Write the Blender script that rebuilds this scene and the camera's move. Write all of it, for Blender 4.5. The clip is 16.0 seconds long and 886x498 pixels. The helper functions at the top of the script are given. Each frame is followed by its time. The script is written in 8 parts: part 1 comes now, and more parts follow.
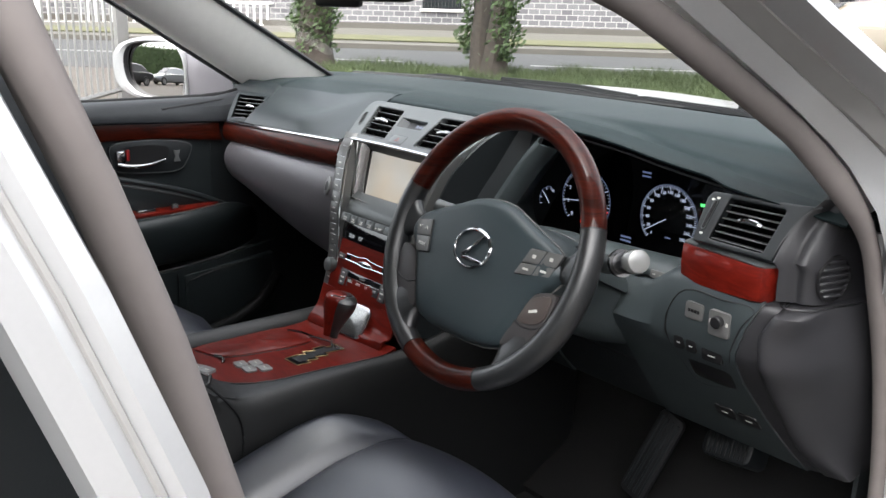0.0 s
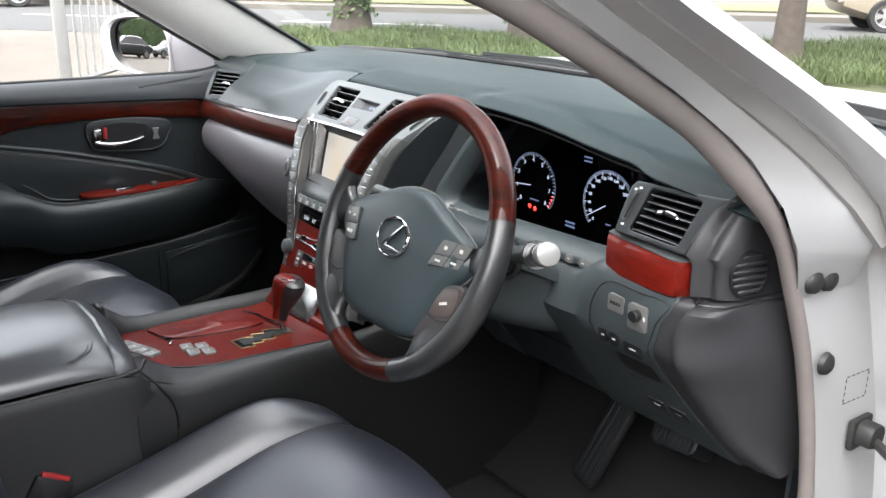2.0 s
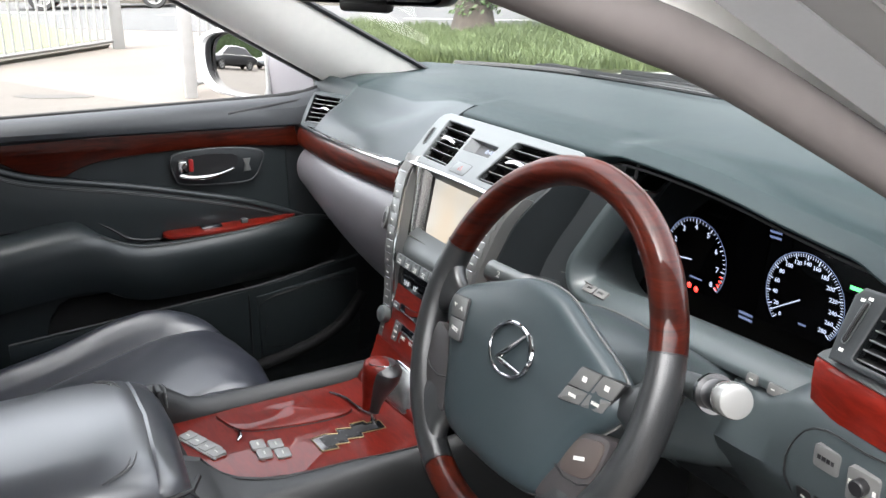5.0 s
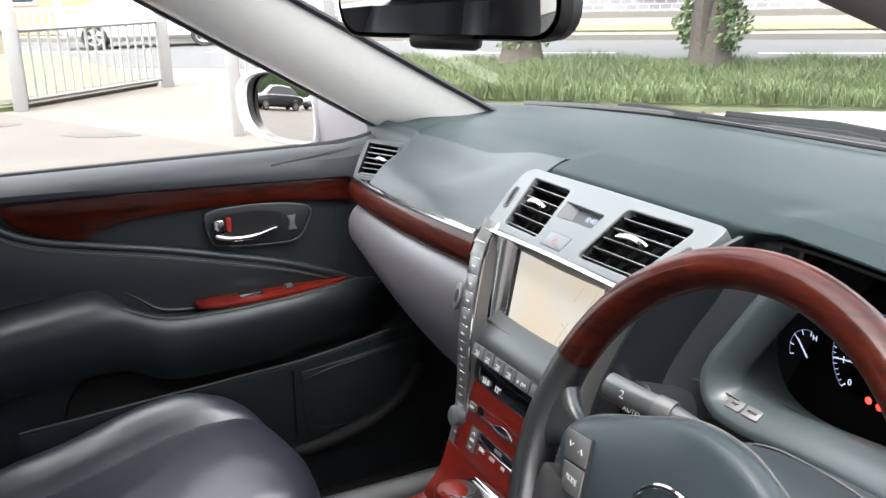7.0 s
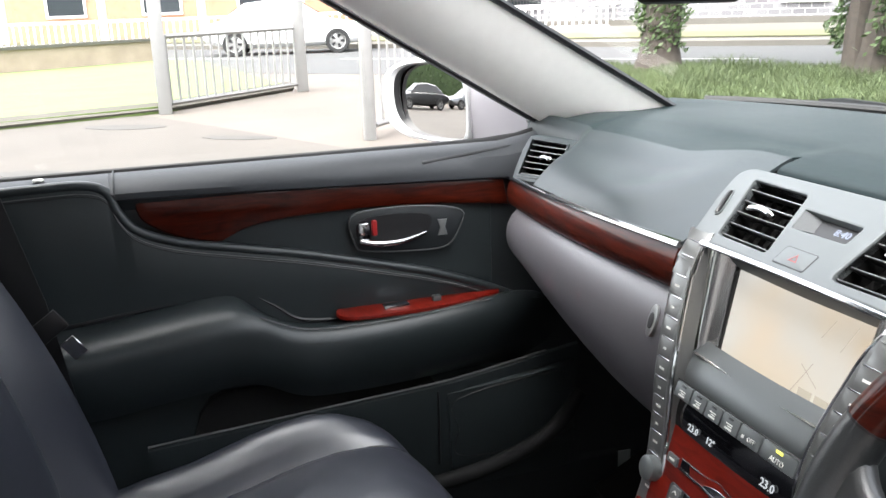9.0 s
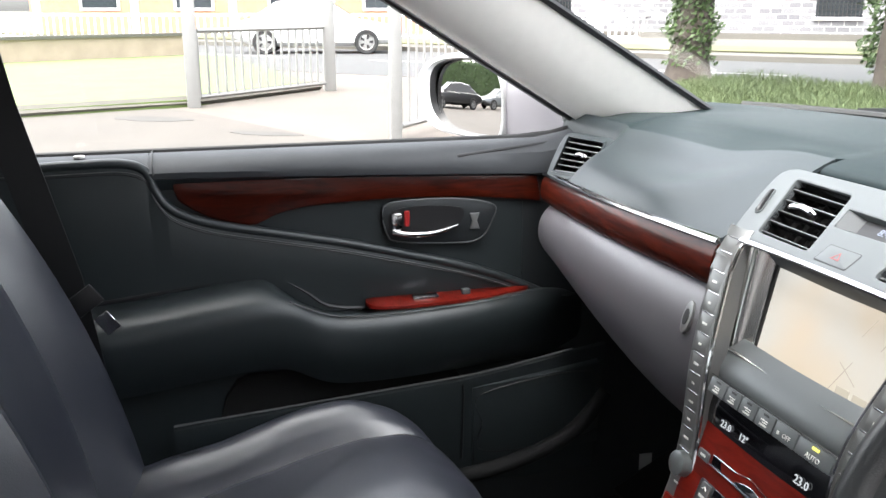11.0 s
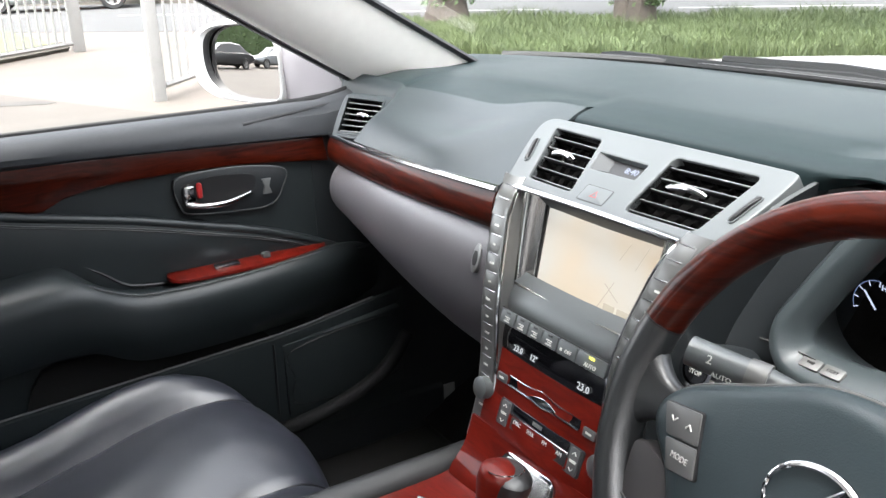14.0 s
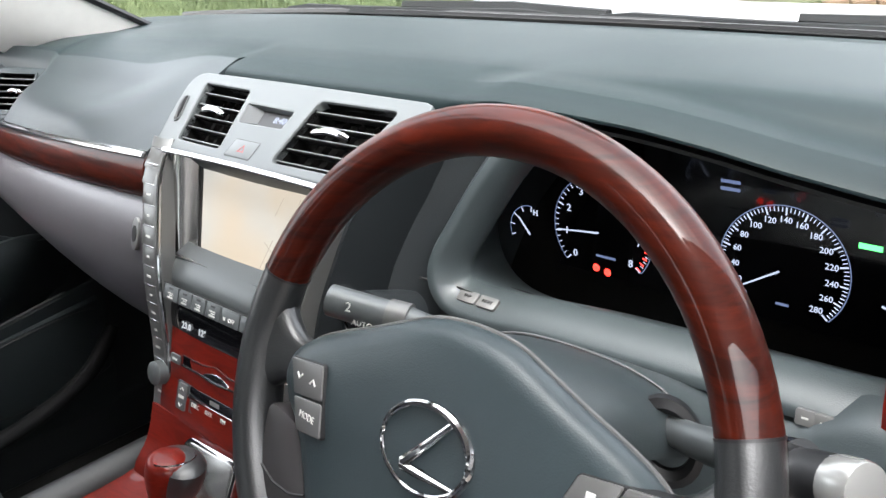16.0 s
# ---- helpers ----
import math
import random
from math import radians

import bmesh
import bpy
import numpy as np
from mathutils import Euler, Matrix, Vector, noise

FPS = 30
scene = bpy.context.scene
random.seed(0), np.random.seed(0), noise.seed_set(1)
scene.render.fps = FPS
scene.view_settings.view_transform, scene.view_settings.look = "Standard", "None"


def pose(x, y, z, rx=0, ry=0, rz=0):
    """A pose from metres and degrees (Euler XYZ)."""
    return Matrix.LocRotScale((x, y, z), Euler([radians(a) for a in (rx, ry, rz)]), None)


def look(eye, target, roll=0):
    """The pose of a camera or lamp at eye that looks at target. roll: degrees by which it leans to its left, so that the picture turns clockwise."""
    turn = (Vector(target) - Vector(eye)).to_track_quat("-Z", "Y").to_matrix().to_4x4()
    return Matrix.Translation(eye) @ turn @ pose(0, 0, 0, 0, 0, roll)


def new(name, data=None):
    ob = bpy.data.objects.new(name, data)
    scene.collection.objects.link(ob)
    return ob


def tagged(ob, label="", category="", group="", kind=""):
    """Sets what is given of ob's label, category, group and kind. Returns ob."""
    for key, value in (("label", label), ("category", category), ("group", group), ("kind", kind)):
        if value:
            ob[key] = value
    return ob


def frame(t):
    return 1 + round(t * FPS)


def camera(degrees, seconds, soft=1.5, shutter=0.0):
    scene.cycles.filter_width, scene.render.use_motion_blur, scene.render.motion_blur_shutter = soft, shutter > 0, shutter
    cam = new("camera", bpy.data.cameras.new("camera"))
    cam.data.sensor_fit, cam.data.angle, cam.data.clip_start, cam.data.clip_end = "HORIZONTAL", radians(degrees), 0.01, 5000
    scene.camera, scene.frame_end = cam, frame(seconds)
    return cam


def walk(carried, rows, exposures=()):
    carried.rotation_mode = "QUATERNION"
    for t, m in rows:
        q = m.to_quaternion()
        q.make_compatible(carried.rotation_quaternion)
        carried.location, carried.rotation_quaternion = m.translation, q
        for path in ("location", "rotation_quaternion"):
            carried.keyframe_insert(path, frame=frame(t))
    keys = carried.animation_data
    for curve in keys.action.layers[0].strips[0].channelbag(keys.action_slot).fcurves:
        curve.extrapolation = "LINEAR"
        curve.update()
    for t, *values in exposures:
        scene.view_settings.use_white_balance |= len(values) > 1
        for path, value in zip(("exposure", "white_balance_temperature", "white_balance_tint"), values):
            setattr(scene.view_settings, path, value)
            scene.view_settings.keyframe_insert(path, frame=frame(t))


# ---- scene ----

cam = camera(52.86, 16.0)
PATH = [
    (0, (1.2200, 0.0684, 1.2081), (-0.2611, 1.3006, 0.6715), 1.40),
    (0.5, (1.2398, 0.0867, 1.2171), (-0.2283, 1.3380, 0.6887), 1.03),
    (1, (1.2610, 0.0964, 1.2308), (-0.1894, 1.3534, 0.6683), 1.06),
    (1.5, (1.2868, 0.1537, 1.2356), (-0.2001, 1.3527, 0.6428), 0.90),
    (2, (1.3028, 0.2122, 1.2377), (-0.2259, 1.3458, 0.6226), 0.77),
    (2.5, (1.2991, 0.2544, 1.2385), (-0.2662, 1.3359, 0.6220), 0.79),
    (3, (1.2635, 0.2945, 1.2495), (-0.3368, 1.3211, 0.6289), 0.45),
    (3.5, (1.2075, 0.3222, 1.2484), (-0.4156, 1.3127, 0.6282), 0.53),
    (4, (1.1546, 0.3348, 1.2522), (-0.4832, 1.2974, 0.6268), 0.45),
    (4.2, (1.1320, 0.3454, 1.2576), (-0.5102, 1.2916, 0.6188), 0.15),
    (6.5, (0.8543, 0.4390, 1.2545), (-0.8643, 1.2854, 0.6803), -1.57),
    (7, (0.7916, 0.4604, 1.2454), (-0.9400, 1.2917, 0.6881), -1.49),
    (7.5, (0.7328, 0.4806, 1.2368), (-1.0075, 1.2971, 0.6847), -1.85),
    (8, (0.6790, 0.4943, 1.2259), (-1.0820, 1.2689, 0.6791), -2.09),
    (8.5, (0.6379, 0.4889, 1.2161), (-1.1583, 1.1817, 0.6742), -2.23),
    (9, (0.6064, 0.4678, 1.2015), (-1.2319, 1.0480, 0.6686), -2.04),
    (9.2, (0.6013, 0.4606, 1.1973), (-1.2519, 0.9920, 0.6652), -1.77),
    (10.2, (0.5880, 0.4450, 1.1860), (-1.2926, 0.8792, 0.6616), -1.20),
    (11.3, (0.6235, 0.4485, 1.1839), (-1.2111, 1.0452, 0.6565), -0.42),
    (11.5, (0.6336, 0.4505, 1.1948), (-1.1875, 1.0762, 0.6543), -1.33),
    (12, (0.6541, 0.4316, 1.2127), (-1.1285, 1.1382, 0.6444), -1.54),
    (12.5, (0.6654, 0.4019, 1.2202), (-1.0853, 1.1694, 0.6319), -1.17),
    (13, (0.6671, 0.3784, 1.2276), (-1.0547, 1.1923, 0.6170), -1.15),
    (13.5, (0.6645, 0.3770, 1.2252), (-1.0231, 1.2512, 0.6025), -1.24),
    (14, (0.6635, 0.4026, 1.2208), (-0.9661, 1.3674, 0.5776), -2.01),
    (14.5, (0.6552, 0.4316, 1.2122), (-0.8866, 1.5179, 0.5469), -2.14),
    (15, (0.6578, 0.4681, 1.2096), (-0.7918, 1.6553, 0.5101), -2.86),
    (15.5, (0.6743, 0.4981, 1.2003), (-0.6977, 1.7652, 0.4846), -3.39),
    (16, (0.6939, 0.5209, 1.1819), (-0.6041, 1.8577, 0.4552), -3.87),
]
walk(cam, [(t, look(eye, target, roll)) for t, eye, target, roll in PATH],
     [(0.0, 2.52), (1.0, 2.82), (2.0, 3.16), (4.0, 3.42), (9.0, 3.30), (13.0, 3.42), (16.0, 3.36)])

# ---- world, sun, exposure ----
world = bpy.data.worlds.new("sky")
scene.world = world
world.use_nodes = True
wn = world.node_tree.nodes
bg = wn["Background"]
sky = wn.new("ShaderNodeTexSky")
sky.sky_type = "NISHITA"
sky.sun_disc = False
sky.sun_elevation = radians(63.0)
sky.sun_rotation = radians(152.0)
sky.air_density = 1.0
sky.dust_density = 4.0
sky.ozone_density = 1.0
soft = wn.new("ShaderNodeHueSaturation")
soft.inputs["Saturation"].default_value = 0.22
world.node_tree.links.new(sky.outputs[0], soft.inputs["Color"])
world.node_tree.links.new(soft.outputs[0], bg.inputs[0])
bg.inputs[1].default_value = 0.15
sun_data = bpy.data.lights.new("sun", "SUN")
sun_data.energy = 0.50
sun_data.angle = radians(100)
sun_data.color = (1.0, 0.95, 0.88)
sun = new("sun", sun_data)
sun.matrix_world = look((2.0, -3.7, 7.2), (0, 0, 0))
scene.view_settings.exposure = 2.75

# ---- materials ----
def material(name, color, rough=0.5, metal=0.0, coat=0.0, var=0.15, scale=40.0, bump=0.0, bscale=400.0, spec=0.5, coat_rough=0.05, rvar=0.0):
    m = bpy.data.materials.new(name)
    m.use_nodes = True
    nt = m.node_tree
    b = nt.nodes["Principled BSDF"]
    b.inputs["Roughness"].default_value = rough
    b.inputs["Metallic"].default_value = metal
    b.inputs["Coat Weight"].default_value = coat
    b.inputs["Coat Roughness"].default_value = coat_rough
    b.inputs["Specular IOR Level"].default_value = spec
    tc = nt.nodes.new("ShaderNodeTexCoord")
    n1 = nt.nodes.new("ShaderNodeTexNoise")
    n1.inputs["Scale"].default_value = scale
    n1.inputs["Detail"].default_value = 5
    nt.links.new(tc.outputs["Object"], n1.inputs["Vector"])
    ramp = nt.nodes.new("ShaderNodeMix")
    ramp.data_type = "RGBA"
    lo = [c * (1 - var) for c in color]
    hi = [min(1, c * (1 + var)) for c in color]
    ramp.inputs[6].default_value = (*lo, 1)
    ramp.inputs[7].default_value = (*hi, 1)
    nt.links.new(n1.outputs["Fac"], ramp.inputs[0])
    nt.links.new(ramp.outputs[2], b.inputs["Base Color"])
    if rvar:
        mr = nt.nodes.new("ShaderNodeMapRange")
        mr.inputs["To Min"].default_value = max(0.02, rough - rvar)
        mr.inputs["To Max"].default_value = min(1, rough + rvar)
        n3 = nt.nodes.new("ShaderNodeTexNoise")
        n3.inputs["Scale"].default_value = scale * 0.35
        n3.inputs["Detail"].default_value = 6
        nt.links.new(tc.outputs["Object"], n3.inputs["Vector"])
        nt.links.new(n3.outputs["Fac"], mr.inputs["Value"])
        nt.links.new(mr.outputs[0], b.inputs["Roughness"])
    if bump:
        n2 = nt.nodes.new("ShaderNodeTexNoise")
        n2.inputs["Scale"].default_value = bscale
        n2.inputs["Detail"].default_value = 3
        nt.links.new(tc.outputs["Object"], n2.inputs["Vector"])
        bp = nt.nodes.new("ShaderNodeBump")
        bp.inputs["Strength"].default_value = bump
        bp.inputs["Distance"].default_value = 0.002
        nt.links.new(n2.outputs["Fac"], bp.inputs["Height"])
        nt.links.new(bp.outputs[0], b.inputs["Normal"])
    return m


def wood_material(name, dark, light, axis_scale, coat=1.0):
    """Polished veneer under thick lacquer: long fine grain, soft figure, clear gloss."""
    m = material(name, light, 0.45, coat=coat, var=0.2, coat_rough=0.015, spec=0.10)
    nt = m.node_tree
    b = nt.nodes["Principled BSDF"]
    b.inputs["Coat IOR"].default_value = 1.55
    tc = nt.nodes.new("ShaderNodeTexCoord")
    mp = nt.nodes.new("ShaderNodeMapping")
    mp.inputs["Scale"].default_value = axis_scale
    n = nt.nodes.new("ShaderNodeTexNoise")
    n.inputs["Scale"].default_value = 7
    n.inputs["Detail"].default_value = 9
    n.inputs["Roughness"].default_value = 0.62
    n.inputs["Distortion"].default_value = 1.1
    r = nt.nodes.new("ShaderNodeValToRGB")
    r.color_ramp.elements[0].position = 0.36
    r.color_ramp.elements[0].color = (*dark, 1)
    r.color_ramp.elements[1].position = 0.66
    r.color_ramp.elements[1].color = (*light, 1)
    nt.links.new(tc.outputs["Object"], mp.inputs["Vector"])
    nt.links.new(mp.outputs[0], n.inputs["Vector"])
    nt.links.new(n.outputs["Fac"], r.inputs[0])
    nt.links.new(r.outputs[0], b.inputs["Base Color"])
    return m


def glow(name, color, strength):
    m = bpy.data.materials.new(name)
    m.use_nodes = True
    b = m.node_tree.nodes["Principled BSDF"]
    b.inputs["Base Color"].default_value = (0.02, 0.02, 0.02, 1)
    b.inputs["Emission Color"].default_value = (*color, 1)
    b.inputs["Emission Strength"].default_value = strength
    return m


def glass_material(name, tint=(1, 1, 1), gloss=0.03):
    """Thin pane: mostly clear, with a Fresnel gloss."""
    m = bpy.data.materials.new(name)
    m.use_nodes = True
    nt = m.node_tree
    nt.nodes.clear()
    out = nt.nodes.new("ShaderNodeOutputMaterial")
    t = nt.nodes.new("ShaderNodeBsdfTransparent")
    t.inputs[0].default_value = (*tint, 1)
    g = nt.nodes.new("ShaderNodeBsdfGlossy")
    g.inputs["Roughness"].default_value = 0.01
    mix = nt.nodes.new("ShaderNodeMixShader")
    lw = nt.nodes.new("ShaderNodeLayerWeight")
    lw.inputs["Blend"].default_value = 0.5
    pw = nt.nodes.new("ShaderNodeMath")
    pw.operation = "POWER"
    pw.inputs[1].default_value = 4.0
    ad = nt.nodes.new("ShaderNodeMath")
    ad.operation = "MULTIPLY_ADD"
    ad.inputs[1].default_value = 0.18
    ad.inputs[2].default_value = gloss
    nt.links.new(lw.outputs["Facing"], pw.inputs[0])
    nt.links.new(pw.outputs[0], ad.inputs[0])
    nt.links.new(ad.outputs[0], mix.inputs[0])
    nt.links.new(t.outputs[0], mix.inputs[1])
    nt.links.new(g.outputs[0], mix.inputs[2])
    nt.links.new(mix.outputs[0], out.inputs[0])
    return m


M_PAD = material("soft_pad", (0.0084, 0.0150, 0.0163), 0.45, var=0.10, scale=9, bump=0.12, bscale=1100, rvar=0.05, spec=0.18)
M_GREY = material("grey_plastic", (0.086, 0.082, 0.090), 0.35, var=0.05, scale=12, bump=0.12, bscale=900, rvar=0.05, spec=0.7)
# pad colour lightened to carry the side-window light on the dash face
M_FACE = material("lit_dash_face", (0.0215, 0.0280, 0.0310), 0.43, var=0.06, scale=11, bump=0.12, bscale=1000, rvar=0.05, spec=0.42)
M_BRIGHT = material("bright_silver", (0.36, 0.36, 0.35), 0.25, metal=0.6, var=0.03, scale=40)
M_BEZEL = material("brushed_metal", (0.34, 0.34, 0.33), 0.24, metal=0.9, var=0.06, scale=30)
M_BLADE = material("polished_blade", (0.55, 0.54, 0.52), 0.20, metal=1.0, var=0.04, scale=40)
M_KEY = material("silver_key", (0.22, 0.22, 0.215), 0.36, metal=0.2, var=0.05)
M_STALK = material("stalk_grey", (0.065, 0.068, 0.070), 0.42, var=0.06, scale=20)
M_DARK = material("charcoal_plastic", (0.014, 0.017, 0.019), 0.42, var=0.10, scale=14, bump=0.15, bscale=800, rvar=0.06, spec=0.5)
M_LOW = material("grey_green_plastic", (0.034, 0.043, 0.046), 0.40, var=0.08, scale=14, bump=0.12, bscale=900, rvar=0.05, spec=0.5)
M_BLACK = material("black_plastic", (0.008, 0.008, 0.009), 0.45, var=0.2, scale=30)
M_VOID = material("dull_black", (0.003, 0.003, 0.003), 0.9, var=0.1, spec=0.1)
M_MATT = material("matt_black_plastic", (0.006, 0.0065, 0.007), 0.75, var=0.15, spec=0.2)
M_GLOSS = material("gloss_black", (0.004, 0.004, 0.005), 0.08, var=0.1, coat=0.5)
M_LEATHER = material("black_leather", (0.021, 0.0235, 0.033), 0.38, coat=0.35, coat_rough=0.32, var=0.2, scale=18, bump=0.14, bscale=600, rvar=0.07, spec=1.0)
# black leather with a lighter base that carries the sky's reflection on the armrest
M_ARM = material("sky_lit_black_leather", (0.040, 0.043, 0.050), 0.34, coat=0.6, coat_rough=0.28, var=0.12, scale=20, bump=0.10, bscale=600, rvar=0.06, spec=1.0)
M_DOORL = material("door_leather", (0.0165, 0.0215, 0.0235), 0.40, var=0.15, scale=15, bump=0.15, bscale=700, rvar=0.06, spec=0.5)
M_LEDGE = material("slate_ledge_vinyl", (0.042, 0.0455, 0.050), 0.50, var=0.08, scale=14, bump=0.14, bscale=900, rvar=0.05, spec=0.35)
M_HUB = material("slate_grey_leather", (0.028, 0.040, 0.045), 0.38, var=0.1, scale=20, bump=0.12, bscale=900, rvar=0.06, spec=0.5)
M_GRIP = material("wheel_leather", (0.013, 0.0140, 0.0150), 0.36, coat=0.3, coat_rough=0.25, var=0.15, scale=30, bump=0.14, bscale=700, rvar=0.06, spec=0.7)
M_END = material("grey_end_plastic", (0.024, 0.024, 0.027), 0.46, var=0.06, scale=14, bump=0.15, bscale=900, rvar=0.05, spec=0.5)
M_CONS = material("black_soft_plastic", (0.0095, 0.0100, 0.0105), 0.44, var=0.15, scale=15, bump=0.15, bscale=700, rvar=0.06, spec=0.5)
M_STITCH = material("grey_stitching", (0.10, 0.10, 0.10), 0.7, var=0.2)
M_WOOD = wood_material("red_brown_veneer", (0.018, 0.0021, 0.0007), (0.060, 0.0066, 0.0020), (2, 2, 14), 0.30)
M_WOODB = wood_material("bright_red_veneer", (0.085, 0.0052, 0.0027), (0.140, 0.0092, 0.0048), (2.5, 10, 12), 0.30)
M_SILVER = material("silver_plastic", (0.20, 0.205, 0.205), 0.34, metal=0.5, var=0.05, scale=20, rvar=0.04)
M_RAIL = material("satin_rail_metal", (0.125, 0.127, 0.125), 0.30, metal=0.5, var=0.05, scale=20, rvar=0.05)
M_SATIN = material("satin_grey", (0.082, 0.090, 0.092), 0.36, metal=0.2, var=0.06, scale=25, rvar=0.05)
M_BTN = material("button_grey", (0.13, 0.13, 0.128), 0.4, metal=0.3, var=0.05)
M_CHROME = material("chrome", (0.52, 0.52, 0.53), 0.10, metal=1.0, var=0.03)
M_PAINT = material("silver_paint", (0.42, 0.425, 0.43), 0.34, metal=0.3, coat=0.6, var=0.03, scale=300)
M_TRIM = material("pale_pillar_trim", (0.84, 0.82, 0.78), 0.6, var=0.04, scale=60, bump=0.15, bscale=1200)
M_SEAL = material("grey_rubber_seal", (0.145, 0.128, 0.122), 0.75, var=0.1, scale=60)
M_GROOVE = material("groove_shade_grey", (0.27, 0.265, 0.26), 0.5, var=0.1, scale=40)
M_RUBBER = material("black_rubber", (0.010, 0.010, 0.010), 0.6, var=0.2)
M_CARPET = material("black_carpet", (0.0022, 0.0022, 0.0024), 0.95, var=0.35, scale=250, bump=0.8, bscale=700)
M_GOLD = material("gold_toned_metal", (0.36, 0.27, 0.14), 0.30, metal=0.9, var=0.05)
M_RED = material("red_plastic", (0.30, 0.015, 0.015), 0.4, var=0.1)
M_PRINT = material("pale_print", (0.55, 0.55, 0.52), 0.6, var=0.05)
M_GLOW = glow("white_lit_print", (0.66, 0.76, 1.0), 0.10)
M_GLOWR = glow("red_lit_lamp", (1.0, 0.03, 0.02), 0.5)
M_GLOWG = glow("green_lit_lamp", (0.1, 1.0, 0.2), 0.35)
M_GLOWY = glow("amber_lit_lamp", (0.9, 0.85, 0.1), 0.25)
M_DIGIT = glow("dim_lit_digits", (0.75, 0.80, 0.85), 0.085)
M_GLOWB = glow("blue_lit_print", (0.35, 0.48, 0.9), 0.042)
M_MIRROR = material("mirror", (0.60, 0.60, 0.59), 0.01, metal=1.0, var=0.0)
M_GLASS = glass_material("clear_glass", (0.97, 0.985, 0.98))
M_TINT = glass_material("tinted_glass", (0.25, 0.27, 0.27))


# ---- builders ----
def spline(pts, n=6, closed=False):
    """Catmull-Rom through points of any dimension."""
    p = [Vector(q) for q in pts]
    k = len(p)
    out = []
    for i in range(k if closed else k - 1):
        a, b, c, d = (p[(i + j) % k] if closed else p[min(max(i + j, 0), k - 1)] for j in (-1, 0, 1, 2))
        for s in range(n):
            t = s / n
            out.append(0.5 * (2 * b + (c - a) * t + (2 * a - 5 * b + 4 * c - d) * t * t + (3 * b - a - 3 * c + d) * t ** 3))
    if not closed:
        out.append(p[-1])
    return out


def basis(o, x, y):
    x = Vector(x).normalized()
    z = x.cross(Vector(y)).normalized()
    y = z.cross(x)
    m = Matrix((x, y, z)).transposed().to_4x4()
    m.translation = o
    return m


def thing(name, label, category, group="", kind="", at=(0, 0, 0)):
    ob = new(name)
    ob.location = at
    ob.empty_display_size = 0.05
    return tagged(ob, label, category, group, kind)


def part(name, bm, mat, parent=None, label="", flat=False):
    me = bpy.data.meshes.new(name)
    bmesh.ops.recalc_face_normals(bm, faces=bm.faces)
    bm.to_mesh(me)
    bm.free()
    if not flat:
        me.shade_smooth()
        me.set_sharp_from_angle(angle=radians(38))
    me.materials.append(mat)
    ob = new(name, me)
    if parent is not None:
        ob.parent = parent
        top = parent
        off = Vector(parent.location)
        while top.parent:
            top = top.parent
            off += Vector(top.location)
        ob.location = -off
        if parent.type == "MESH":
            ob.location = (0, 0, 0)
    if label:
        ob["label"] = label
    return ob


def shell(me_bm, t):
    bmesh.ops.recalc_face_normals(me_bm, faces=me_bm.faces)
    bmesh.ops.solidify(me_bm, geom=me_bm.faces[:], thickness=t)
    return me_bm


def loft(rows, closed=False, caps=False, thick=0.0):
    bm = bmesh.new()
    g = [[bm.verts.new(p) for p in r] for r in rows]
    for a, b in zip(g, g[1:]):
        k = len(a)
        for i in range(k if closed else k - 1):
            j = (i + 1) % k
            try:
                bm.faces.new((a[i], a[j], b[j], b[i]))
            except ValueError:
                pass
    if caps:
        bm.faces.new(g[0][::-1])
        bm.faces.new(g[-1])
    if thick:
        shell(bm, thick)
    return bm


def rbox(size, r=0.004, seg=2, m=Matrix()):
    bm = bmesh.new()
    bmesh.ops.create_cube(bm, size=1, matrix=Matrix.Diagonal((*size, 1)))
    if r:
        bmesh.ops.bevel(bm, geom=bm.edges[:], offset=min(r, min(size) * 0.45), segments=seg, affect="EDGES", profile=0.5)
    bm.transform(m)
    return bm


def box(x0, x1, y0, y1, z0, z1, r=0.004, seg=2):
    return rbox((x1 - x0, y1 - y0, z1 - z0), r, seg, Matrix.Translation(((x0 + x1) / 2, (y0 + y1) / 2, (z0 + z1) / 2)))


def prism(pts, z0, z1, m=Matrix(), bevel=0.0, seg=2):
    """A flat outline pushed from z0 to z1, its far rim rounded."""
    bm = bmesh.new()
    vs = [bm.verts.new((p[0], p[1], z0)) for p in pts]
    f = bm.faces.new(vs)
    r = bmesh.ops.extrude_face_region(bm, geom=[f])
    top = [v for v in r["geom"] if isinstance(v, bmesh.types.BMVert)]
    for v in top:
        v.co.z = z1
    bmesh.ops.recalc_face_normals(bm, faces=bm.faces)
    if bevel:
        ed = [e for e in bm.edges if all(abs(v.co.z - z1) < 1e-6 for v in e.verts)]
        bmesh.ops.bevel(bm, geom=ed, offset=bevel, segments=seg, affect="EDGES", profile=0.5)
    bm.transform(m)
    return bm


def ring_prism(outer, inner, z0, z1, m=Matrix()):
    """A frame between two outlines of the same number of points."""
    rows = [[(p[0], p[1], z0) for p in outer], [(p[0], p[1], z1) for p in outer],
            [(p[0], p[1], z1) for p in inner], [(p[0], p[1], z0) for p in inner], [(p[0], p[1], z0) for p in outer]]
    bm = loft(rows, closed=True)
    bmesh.ops.remove_doubles(bm, verts=bm.verts, dist=1e-6)
    bm.transform(m)
    return bm


